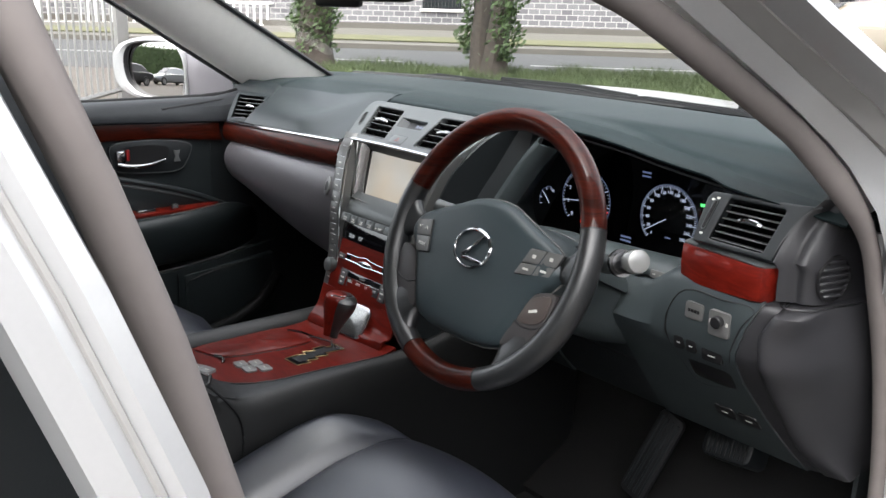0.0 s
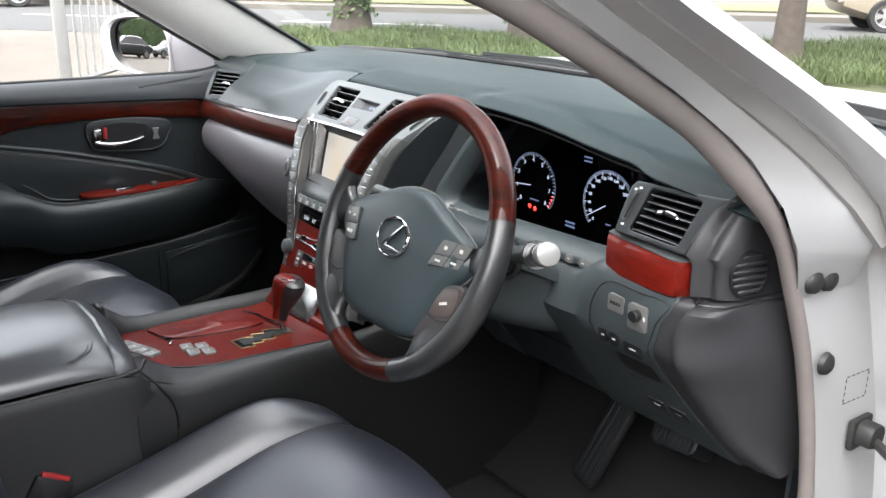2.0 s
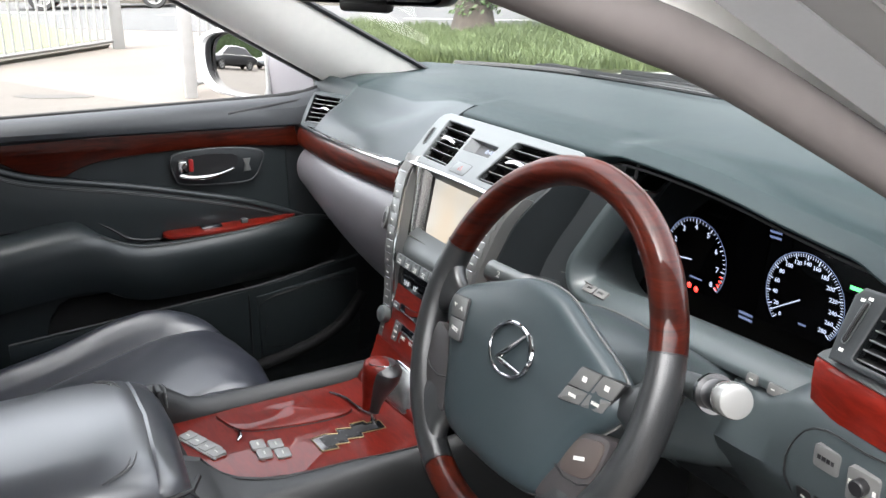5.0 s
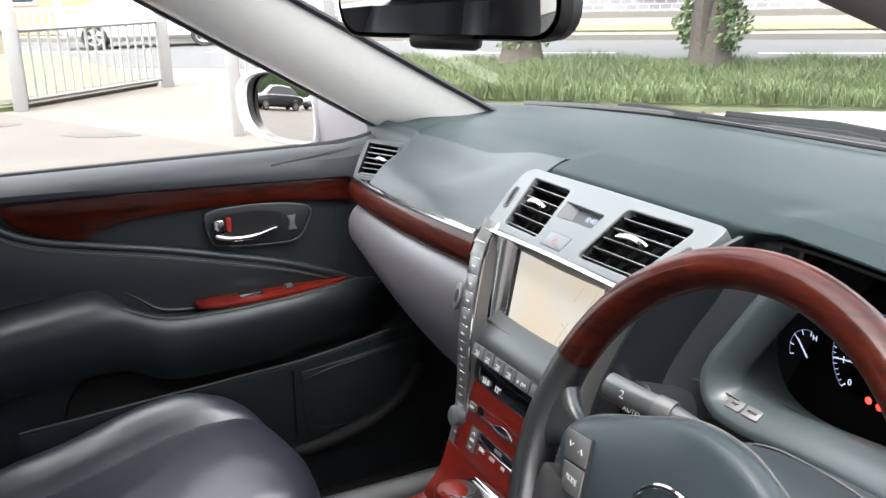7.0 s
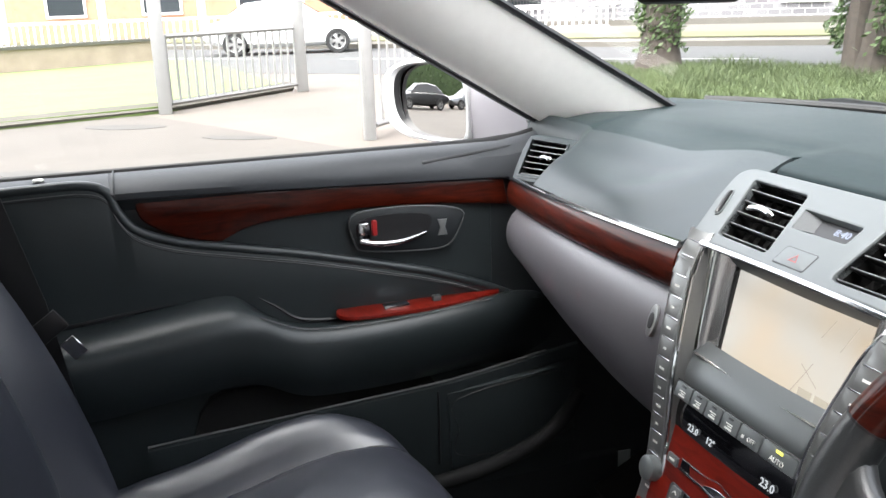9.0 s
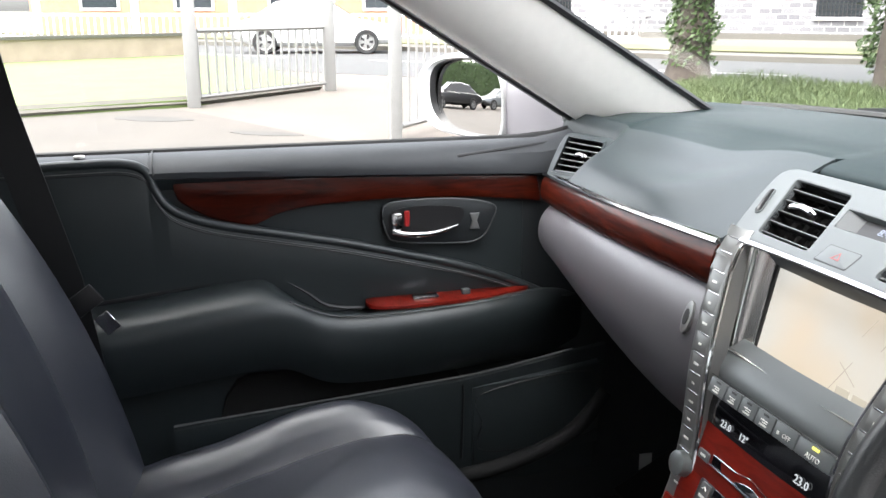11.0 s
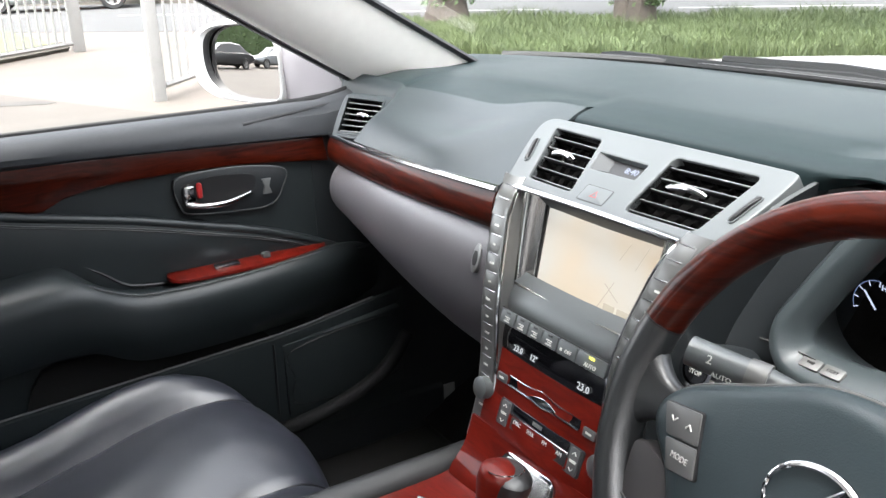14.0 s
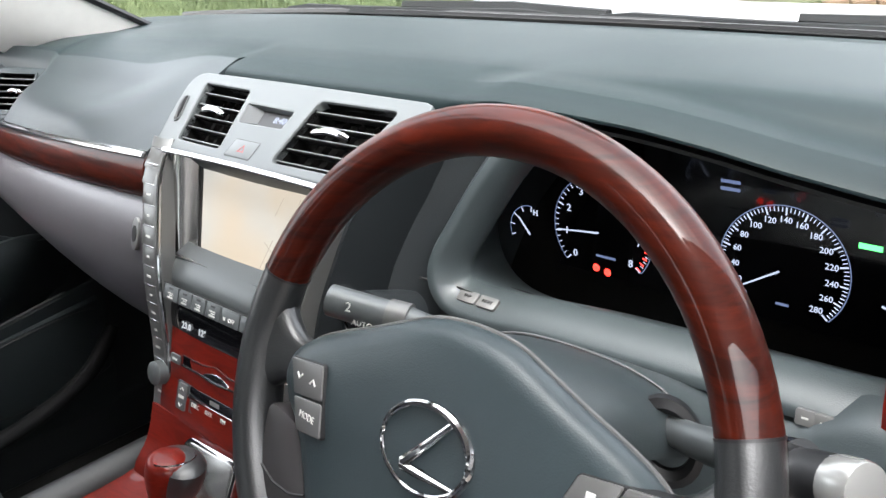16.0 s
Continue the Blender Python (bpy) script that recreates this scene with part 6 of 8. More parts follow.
lv = part("gear_lever", tube([(0.038, 0.818, 0.646), (0.037, 0.818, 0.662), (0.036, 0.820, 0.682)], [0.0046, 0.0042, 0.0055], 12), M_CHROME, con, "chrome gear lever shaft")
kb = spline([(0.035, 0.820, 0.664), (0.037, 0.825, 0.688), (0.041, 0.830, 0.710), (0.046, 0.834, 0.728), (0.048, 0.835, 0.738)], 3)
rad = [0.0072 + 0.0143 * smooth(i / 8) if i < len(kb) - 3 else (0.0210, 0.0175, 0.009)[i - len(kb) + 3] for i in range(len(kb))]
part("knob", tube(kb, rad, 18, flat=1.22, up=(1, 0, 0)), M_GRIP, lv, "black leather gear knob")
part("knob_wood", tube([p + Vector((-0.005, -0.0085, 0.0035)) for p in kb], [r * 0.90 for r in rad], 18, flat=1.05, up=(1, 0, 0)), M_WOODB, lv, "red wood knob face")
kt = basis((0.0465, 0.830, 0.7375), (1, 0.1, 0.12), (0, 1, -0.18))
part("knob_ring", tube([kt @ Vector((0.0165 * math.cos(a), 0.0185 * math.sin(a), 0.0005)) for a in (2 * math.pi * i / 28 for i in range(28))], 0.0008, 5, True), M_CHROME, lv, "thin chrome ring")
for dx, dy in ((-0.016, -0.010), (0.013, -0.010), (-0.016, 0.011), (0.013, 0.011)):
    button(con, basis((0.034 + dx + dy * 0.5, 0.672 + dy, deck_z(0.034 + dx, 0.67) + 0.001), (1, -0.12, 0.065), (0.25, 1, 0)), 0.026, 0.0185, M_KEY)
SWM = basis((-0.026, 0.5985, 0.6435), (1, 0.30, 0.065), (-0.2, 1, 0.05))
sw = part("switch_bar", prism(rquad([(-0.052, 0.012), (0.030, 0.014), (0.048, -0.010), (-0.046, -0.012)], 0.004), -0.003, 0.002, SWM, 0.001), M_KEY, con, "silver-grey rear switch bar")
for i in range(4):
    button(sw, SWM @ T(-0.037 + i * 0.0235, 0.001, 0.001), 0.0215, 0.019, M_KEY)
AM = basis((0.008, 0.8765, 0.6745), (1, 0, 0.04), (0, 0.46, 0.80))
ash = part("ashtray_lid", prism(rrect(0.092, 0.058, 0.014), 0.0, 0.0035, AM, 0.001), M_CHROME, con, "bright chrome-edged lid")
part("lid_face", prism(rrect(0.084, 0.050, 0.011), 0.003, 0.0045, AM, 0.001), M_BEZEL, ash, "polished silver lid face")
# armrest: stitched lid, rounded front with a release catch
arm = [(-0.135, 0.640), (-0.139, 0.690), (-0.137, 0.705), (-0.126, 0.722), (-0.08, 0.731), (0.0, 0.733), (0.08, 0.731), (0.126, 0.722), (0.143, 0.706), (0.145, 0.694), (0.135, 0.688)]
rows = []
for y, k, dz in ((-0.15, 1.0, 0), (0.2, 1.0, 0), (0.45, 1.0, 0.0), (0.505, 0.998, -0.003), (0.522, 0.994, -0.008), (0.526, 0.993, -0.011), (0.530, 0.993, -0.010), (0.548, 0.985, -0.019), (0.560, 0.965, -0.034), (0.564, 0.95, -0.055)):
    rows.append([(x * k, y - 0.012 * (x / 0.14) * (1 if x > 0 else 0) * (y > 0.46), max(0.630, z + (dz if z > 0.66 else 0))) for x, z in arm])
part("armrest_lid", loft(rows, closed=True, caps=True), M_ARM, con, "black leather armrest lid, lightened for the sky's reflection")
part("armrest_gap", tube([(0.146, y, 0.687) for y in (-0.1, 0.2, 0.45, 0.52)] + [(0.141, 0.550, 0.688), (0.120, 0.562, 0.69)], 0.003, 6), M_BLACK, con, "dark gap under the armrest lid")
for dy in (0.0, 0.006):
    part("armrest_stitching", tube(spline([(-0.125, 0.4870 + dy, 0.7215), (-0.10, 0.5040 + dy, 0.7245), (-0.05, 0.5085 + dy, 0.7255 - dy * 0.3), (0.02, 0.5070 + dy, 0.7255 - dy * 0.3), (0.08, 0.4980 + dy, 0.7240), (0.118, 0.4840 + dy, 0.7235), (0.132, 0.4570 + dy, 0.7195)], 4), 0.0011, 5), M_STITCH, con, "stitched seam across the armrest front")
part("release_catch", rbox((0.030, 0.012, 0.030), 0.005, 3, Matrix.Translation((-0.105, 0.564, 0.688))), M_CONS, con, "black release catch")
part("catch_edge", tube([(-0.120, 0.571, 0.700), (-0.105, 0.573, 0.703), (-0.090, 0.571, 0.700), (-0.088, 0.571, 0.678)], 0.0009, 5), M_STITCH, con, "pale edge of the catch")
rows = []
for y, zt, w in ((-0.15, 0.686, 0.1565), (0.30, 0.686, 0.1565), (0.515, 0.686, 0.1565), (0.545, 0.680, 0.1555), (0.572, 0.655, 0.152)):
    rows.append([(-w, y, 0.30), (-w, y, zt - 0.02), (-w + 0.012, y, zt), (w - 0.008, y, zt), (w, y, zt - 0.014), (w, y, 0.30)])
part("console_body", loft(rows, closed=True, caps=True), M_CONS, con, "black console body")

# ---- seats ----
def seat(name, cx, label, dz=0.0, dy=0.0, crease=False):
    t = thing(name, label, "car seat", "front seats")
    W2 = 0.262
    spine = [(0.16, 0.500, 0.97), (0.24, 0.508, 0.99), (0.30, 0.516, 1.0), (0.38, 0.530, 1.0), (0.45, 0.545, 1.0), (0.52, 0.563, 1.0), (0.58, 0.580, 1.0), (0.63, 0.594, 0.99), (0.68, 0.602, 0.97), (0.72, 0.602, 0.95), (0.755, 0.592, 0.92), (0.78, 0.570, 0.89), (0.79, 0.54, 0.87), (0.785, 0.48, 0.86), (0.77, 0.40, 0.85)]

    def top(u, y, z):
        a = abs(u)
        bol = 0.030 * smooth((a - 0.50) / 0.28) if a < 0.78 else 0.030 - 0.13 * ((a - 0.78) / 0.22) ** 2.2
        groove = -0.015 * math.exp(-((a - 0.54) / 0.024) ** 2)
        puff = 0.014 * (1 - (u / 0.54) ** 2) if a < 0.54 else 0
        f = 1.0 - 0.6 * smooth((y - 0.66) / 0.1)
        wr = 0.0
        if crease:
            wr = 0.0028 * noise.noise(Vector((u * 2.2, y * 16 + u * 3, 4.0))) + 0.0016 * noise.noise(Vector((u * 6, y * 34, 9.0)))
        return z + (bol + groove + puff) * f + wr

    rows = []
    for p in spline(spine, 3):
        y, z, w = p
        rows.append([(cx + u * W2 * w, y + dy - 0.05 * u * u, top(u, y, z) + dz) for u in [i / 22 - 1 for i in range(45)]])
    part("cushion", loft(rows, thick=0.02), M_LEATHER, t, "black leather seat cushion")
    for s in (-1, 1):
        part("seam", tube([(cx + s * 0.54 * W2 * p.z, p.x + dy - 0.05 * 0.29, top(0.54, p.x, p.y) + dz + 0.0015) for p in spline(spine, 3)[:36]], 0.0026, 6), M_BLACK, t)
    part("base", box(cx - 0.225, cx + 0.225, 0.10, 0.72 + dy, 0.32, 0.49, 0.03), M_DARK, t, "dark plastic seat base")
    part("front_skirt", loft([[(cx + u * W2 * 0.86, 0.775 + dy - 0.05 * u * u, z + dz) for u in [i / 6 - 1 for i in range(13)]] for z in (0.47, 0.42, 0.36)], thick=0.006), material("ribbed_black_fabric", (0.02, 0.02, 0.021), 0.9, bump=0.6, bscale=260), t, "ribbed black fabric skirt")
    rows = []
    for k in range(17):
        q = k / 16
        y, z = 0.335 - 0.085 * q - 0.16 * q ** 2.2, 0.53 + 0.64 * q
        w = 0.250 - 0.055 * q ** 3
        row = []
        for i in range(25):
            u = i / 12 - 1
            a = abs(u)
            bol = 0.060 * smooth((a - 0.48) / 0.36) if a < 0.84 else 0.060 - 0.11 * ((a - 0.84) / 0.16) ** 2
            row.append((cx + u * w, y + bol * (1 - 0.5 * q) - 0.012 * math.exp(-((a - 0.5) / 0.035) ** 2) + 0.02 * (1 - u * u) - 0.035, z))
        rows.append(row + [(cx + w * 0.96, y - 0.16, z), (cx, y - 0.19, z), (cx - w * 0.96, y - 0.16, z)])
    part("backrest", loft(rows, closed=True, caps=True), M_LEATHER, t, "black leather backrest")
    part("headrest", rbox((0.26, 0.11, 0.18), 0.05, 4, Matrix.Translation((cx, -0.03, 1.25)) @ Matrix.Rotation(radians(-18), 4, "X")), M_LEATHER, t, "black leather headrest")
    for s in (-1, 1):
        part("headrest_post", tube([(cx + s * 0.07, 0.0, 1.10), (cx + s * 0.07, -0.025, 1.20)], 0.007, 10), M_CHROME, t)
    return t


seat("driver_seat", 0.385, "black leather driver seat with stitched bolsters", -0.02, 0.07)
seat("passenger_seat", -0.385, "black leather passenger seat with creased cushion", crease=True)
bk = thing("seat_belt_buckle", "black seat belt buckle with red release button", "seat belt buckle")
part("buckle_body", rbox((0.026, 0.055, 0.060), 0.006, 2, Matrix.Translation((0.150, 0.405, 0.545)) @ Matrix.Rotation(radians(-30), 4, "X")), M_BLACK, bk)
part("release_button", rbox((0.022, 0.040, 0.012), 0.003, 2, Matrix.Translation((0.150, 0.418, 0.570)) @ Matrix.Rotation(radians(-30), 4, "X")), M_RED, bk, "red release button")
sb = thing("seat_belt", "black passenger seat belt with latch tongue", "seat belt")
part("webbing", loft([[(x, y, z), (x + 0.006, y + 0.046, z + 0.012)] for x, y, z in ((-0.735, 0.14, 1.30), (-0.70, 0.19, 1.05), (-0.645, 0.255, 0.82), (-0.652, 0.275, 0.66), (-0.665, 0.25, 0.45))], thick=0.002), M_BLACK, sb, "black belt webbing")
part("tongue", rbox((0.006, 0.045, 0.030), 0.003, 2, Matrix.Translation((-0.628, 0.300, 0.80)) @ Matrix.Rotation(radians(35), 4, "X")), M_BLACK, sb)
part("latch", rbox((0.003, 0.022, 0.030), 0.001, 1, Matrix.Translation((-0.626, 0.328, 0.768)) @ Matrix.Rotation(radians(35), 4, "X")), M_CHROME, sb, "steel latch plate")

# ---- pedals ----
pd = thing("accelerator_pedal", "long black accelerator pedal with steel ribs", "pedal", "pedals")
pmx = basis((0.405, 1.215, 0.475), (1, 0, -0.30), (0.30, 0.25, 0.94))
part("plate", prism(rrect(0.050, 0.168, 0.012), -0.008, 0.0, pmx, 0.003), M_BLACK, pd)
for i in range(4):
    part("steel_rib", rbox((0.0055, 0.148, 0.003), 0.001, 1, pmx @ T(-0.0165 + i * 0.011, 0, 0.001)), M_DARK, pd, "dull steel rib")
pd = thing("brake_pedal", "wide black rubber brake pedal", "pedal", "pedals")
pmx = basis((0.320, 1.335, 0.555), (1, 0, 0), (0, 0.4, 0.9))
part("plate", prism(rrect(0.10, 0.055, 0.012), -0.010, 0.0, pmx, 0.003), M_RUBBER, pd)
part("arm", tube([(0.320, 1.345, 0.555), (0.320, 1.40, 0.70)], 0.008, 8), M_BLACK, pd)

# ---- passenger door ----
door = thing("passenger_door", "closed passenger door with black leather, red wood and chrome handle", "car door")
DM = basis((-0.745, 0, 0), (0, 1, 0), (0, 0, 1))
YS = [-0.10 + 0.06 * i for i in range(21)]
YC = [0.395 + 0.047 * i for i in range(16)]


def belt(y):
    return 0.972 + max(0.0, y - 1.02) * 0.22


rows = []
for y in YS:
    b = belt(y)
    rows.append([(-0.785, y, b - 0.02), (-0.782, y, b), (-0.768, y, b + 0.003), (-0.745, y, b - 0.004), (-0.732, y, b - 0.016), (-0.728, y, 0.945), (-0.738, y, 0.932), (-0.745, y, 0.925), (-0.748, y, 0.86), (-0.748, y, 0.78), (-0.746, y, 0.62), (-0.745, y, 0.42), (-0.76, y, 0.36)])
part("panel", loft(rows, thick=0.004), M_DOORL, door, "dark grey moulded door panel")
def wood_line(y):
    """Upper edge of the wood on the door."""
    return 0.941 - 0.0205 * max(0.0, (y - 0.425) / 0.575) ** 1.15


part("belt_cap", loft([[(-0.781, y, belt(y) + 0.004), (-0.766, y, belt(y) + 0.006), (-0.743, y, belt(y) - 0.001), (-0.729, y, belt(y) - 0.013), (-0.7245, y, wood_line(y) + 0.013), (-0.7265, y, wood_line(y) + 0.004), (-0.733, y, wood_line(y))] for y in YC], thick=0.003), M_LEDGE, door, "slate grey soft window ledge")
part("ledge_seam", tube([(-0.781, 0.4, belt(0.4) + 0.0065), (-0.766, 0.4, belt(0.4) + 0.0085), (-0.743, 0.4, belt(0.4) + 0.0015), (-0.7275, 0.4, belt(0.4) - 0.012), (-0.724, 0.4, 0.951)], 0.0012, 5), M_BLACK, door, "dark seam across the ledge")
part("glass_seal", tube([(-0.783, y, belt(y) + 0.004) for y in YS], 0.006, 8), M_RUBBER, door, "black rubber glass seal")
wd = spline([(0.425, 0.940), (0.60, 0.936), (0.80, 0.930), (1.0, 0.920)], 6) + spline([(1.008, 0.876), (0.88, 0.890), (0.752, 0.894), (0.643, 0.891), (0.585, 0.883), (0.544, 0.866)], 4) + spline([(0.530, 0.866), (0.474, 0.882), (0.436, 0.906), (0.426, 0.925)], 4)
part("wood_trim", prism(wd, -0.004, 0.010, DM, 0.004), M_WOOD, door, "glossy red-brown wood trim")
part("chrome_strip", tube([(-0.7335, y, z + 0.003) for y, z in ((0.70, 0.932), (0.80, 0.930), (0.90, 0.926), (1.0, 0.921))], 0.0032, 6), M_CHROME, door, "thin chrome strip")
hp = part("handle_plate", prism(spline([(0.742, 0.882), (0.80, 0.890), (0.87, 0.887), (0.926, 0.874), (0.922, 0.846), (0.900, 0.818), (0.85, 0.815), (0.765, 0.823), (0.746, 0.838)], 4, True), -0.002, 0.008, DM, 0.003), M_DARK, door, "dark handle surround")
part("plate_rim", tube([DM @ Vector((p.x, p.y, 0.0075)) for p in spline([(0.742, 0.882), (0.80, 0.890), (0.87, 0.887), (0.926, 0.874), (0.922, 0.846), (0.900, 0.818), (0.85, 0.815), (0.765, 0.823), (0.746, 0.838)], 4, True)], 0.0014, 5, True), M_STALK, hp, "fine grey rim of the handle surround")
part("handle_recess", prism(spline([(0.752, 0.872), (0.80, 0.880), (0.858, 0.876), (0.874, 0.866), (0.866, 0.846), (0.845, 0.834), (0.80, 0.830), (0.755, 0.835)], 4, True), 0.0075, 0.0086, DM), M_BLACK, hp)
part("handle", merged(tube(spline([DM @ Vector(p) for p in ((0.752, 0.843, 0.018), (0.78, 0.838, 0.024), (0.82, 0.838, 0.024), (0.862, 0.845, 0.012))], 4), [0.0045] + [0.0052] * 8 + [0.0046, 0.004, 0.0034, 0.003], 10), rbox((0.020, 0.034, 0.014), 0.005, 2, DM @ T(0.760, 0.856, 0.013))), M_CHROME, hp, "bright chrome door handle")
part("lock_mark", rbox((0.009, 0.026, 0.006), 0.002, 1, DM @ T(0.778, 0.861, 0.011)), M_RED, hp, "red lock marker")
part("lock_button", prism([(-0.008, 0.013), (0.008, 0.013), (0.004, 0.0), (0.008, -0.013), (-0.008, -0.013), (-0.004, 0.0)], 0.006, 0.0115, DM @ T(0.892, 0.850), 0.001), M_SILVER, hp, "waisted silver lock switch")

ridge = [(-0.1, 0.985), (0.20, 0.970), (0.28, 0.970), (0.355, 0.970), (0.388, 0.958), (0.400, 0.928), (0.424, 0.897), (0.48, 0.873), (0.57, 0.853), (0.668, 0.832), (0.78, 0.803), (0.876, 0.776), (0.95, 0.748), (1.01, 0.720)]
rs = spline(ridge, 5)
rows = []
for p in rs:
    lo = 0.70
    h = max(0.012, p.y - lo)
    rows.append([(-0.746, p.x, p.y + 0.004), (-0.731, p.x, p.y), (-0.727, p.x, p.y - 0.008), (-0.729, p.x, p.y - 0.4 * h), (-0.733, p.x, p.y - 0.75 * h), (-0.738, p.x, lo - 0.01)])
part("leather_insert", loft(rows, thick=0.004), M_DOORL, door, "black leather door insert")
part("ridge_bead", tube([(-0.732, p.x, p.y - 0.001) for p in rs], 0.0075, 10), M_DOORL, door, "rounded leather bead")
for o_ in (0.006, 0.0095):
    part("stitching", tube([(-0.7266, p.x, p.y - 0.006 - o_) for p in rs], 0.0009, 5), M_BLACK if o_ > 0.007 else M_STITCH, door, "stitched seam")
part("lock_pin", disc(0.008, 0.003, Matrix.Translation((-0.757, 0.30, 0.9765)), 14), M_PRINT, door, "small round pale lock pin")
part("rear_ledge", loft([[(-0.781, y, belt(y) + 0.004), (-0.766, y, belt(y) + 0.006), (-0.743, y, belt(y) - 0.001), (-0.730, y, belt(y) - 0.011)] for y in (-0.1, 0.1, 0.25, 0.36, 0.394)], thick=0.003), M_LEDGE, door, "leather covered rear window ledge")
# armrest
rows = []
for y, zt, xo in [tuple(v) for v in spline([(-0.1, 0.733, -0.655), (0.30, 0.744, -0.652), (0.42, 0.757, -0.65), (0.50, 0.766, -0.65), (0.55, 0.768, -0.651), (0.585, 0.760, -0.653), (0.61, 0.746, -0.655), (0.635, 0.735, -0.655), (0.67, 0.728, -0.656), (0.75, 0.726, -0.658), (0.85, 0.728, -0.664), (0.94, 0.731, -0.675), (1.0, 0.730, -0.692), (1.05, 0.718, -0.715), (1.09, 0.70, -0.735)], 3)]:
    rear = smooth((0.60 - y) / 0.06)
    rows.append([(-0.742, y, zt + 0.014 * rear - 0.012 * (1 - rear)), (xo - 0.052, y, zt + 0.013 * rear - 0.012 * (1 - rear)), (xo - 0.036, y, zt + 0.010 * rear - 0.004 * (1 - rear)), (xo - 0.026, y, zt + 0.006 * rear + 0.001 * (1 - rear)), (xo - 0.016, y, zt + 0.001), (xo - 0.007, y, zt - 0.006), (xo - 0.001, y, zt - 0.018), (xo, y, zt - 0.032), (xo - 0.004, y, zt - 0.055), (xo - 0.015, y, zt - 0.085), (xo - 0.035, y, zt - 0.118), (-0.744, y, zt - 0.135)])
part("armrest", loft(rows, thick=0.004), M_DOORL, door, "black leather door armrest")
sp = part("switch_plate", prism(spline([(0.715, -0.690), (0.80, -0.680), (0.90, -0.690), (0.975, -0.715), (0.965, -0.735), (0.80, -0.738), (0.715, -0.738)], 4, True), 0.0, 0.006, basis((0, 0, 0.729), (0, 1, 0), (1, 0, 0)) @ Matrix.Diagonal((1, 1, -1, 1)), 0.002), M_WOODB, door, "red wood switch plate")
part("window_switch", rbox((0.018, 0.042, 0.008), 0.002, 2, Matrix.Translation((-0.707, 0.800, 0.7365))), M_CHROME, sp, "chrome-edged window switch")
part("lock_switch", rbox((0.012, 0.014, 0.010), 0.002, 2, Matrix.Translation((-0.712, 0.870, 0.7385))), M_SATIN, sp)
part("armrest_stitching", tube(spline([(-0.662, 0.580, 0.7635), (-0.664, 0.61, 0.7475), (-0.666, 0.645, 0.7340), (-0.667, 0.68, 0.7290), (-0.668, 0.75, 0.7275), (-0.676, 0.87, 0.7300), (-0.690, 0.96, 0.7325)], 4), 0.0009, 5), M_STITCH, door, "stitched armrest edge")
part("armrest_gap", tube(spline([(-0.733, 0.30, 0.762), (-0.733, 0.42, 0.774), (-0.733, 0.52, 0.784), (-0.733, 0.57, 0.780), (-0.733, 0.61, 0.756), (-0.733, 0.65, 0.727), (-0.733, 0.72, 0.718)], 4), 0.0028, 6), M_BLACK, door, "dark gap above the armrest")
# map pocket
rows = []
for k in range(13):
    y = 0.40 + 0.06 * k
    zt = 0.564 + 0.06 * (y - 0.418) + 0.10 * max(0.0, y - 0.9)
    rows.append([(-0.742, y, zt - 0.03), (-0.712, y, zt - 0.004), (-0.706, y, zt), (-0.700, y, zt - 0.003), (-0.699, y, zt - 0.012), (-0.706, y, zt - 0.07), (-0.722, y, 0.43), (-0.735, y, 0.37)])
part("map_pocket", loft(rows, thick=0.004), M_DOORL, door, "black lower door pocket")
# flat near-black plate: the pocket opening's shade is put into its colour
part("pocket_shade", prism(spline([(0.50, 0.615), (0.58, 0.622), (0.66, 0.630), (0.79, 0.646), (0.82, 0.640), (0.845, 0.605), (0.85, 0.56), (0.50, 0.53)], 3, True), 0.0, 0.012, DM), M_CARPET, door, "flat black plate standing for the shaded door pocket opening")
part("pocket_seam", tube([(-0.6985, 0.862, 0.580), (-0.700, 0.863, 0.565), (-0.7045, 0.864, 0.52), (-0.719, 0.867, 0.434)], 0.0022, 6), M_BLACK, door, "dark seam beside the speaker panel")
part("pocket_edge_line", tube([(-0.7035, 0.40 + 0.06 * k, 0.5665 + 0.06 * (0.06 * k - 0.018) + 0.10 * max(0.0, 0.06 * k - 0.5)) for k in range(12)], 0.0016, 5), M_STITCH, door, "thin pale line along the pocket edge")
SPM = basis((-0.700, 0.99, 0.51), (0.06, 1, 0.05), (0.10, 0, 1))
part("speaker_panel", prism([(-0.108, 0.068), (0.12, 0.082), (0.12, -0.075), (-0.108, -0.080)], -0.02, 0.002, SPM, 0.003), M_DOORL, door, "flat black speaker panel")
part("speaker_seam", tube([SPM @ Vector((*p, 0.0024)) for p in spline([(-0.088, 0.056), (0.10, 0.070), (0.108, 0.0), (0.10, -0.055), (-0.085, -0.060), (-0.092, 0.0)], 6, True)], 0.0010, 5, True), M_BLACK, door)
part("kick_edge", tube(spline([(-0.70, 0.30, 0.395), (-0.69, 0.60, 0.400), (-0.688, 0.80, 0.412), (-0.686, 0.95, 0.432), (-0.686, 1.06, 0.475), (-0.69, 1.12, 0.54)], 5), 0.014, 12), M_MATT, door, "rounded lower edge of the door lining")
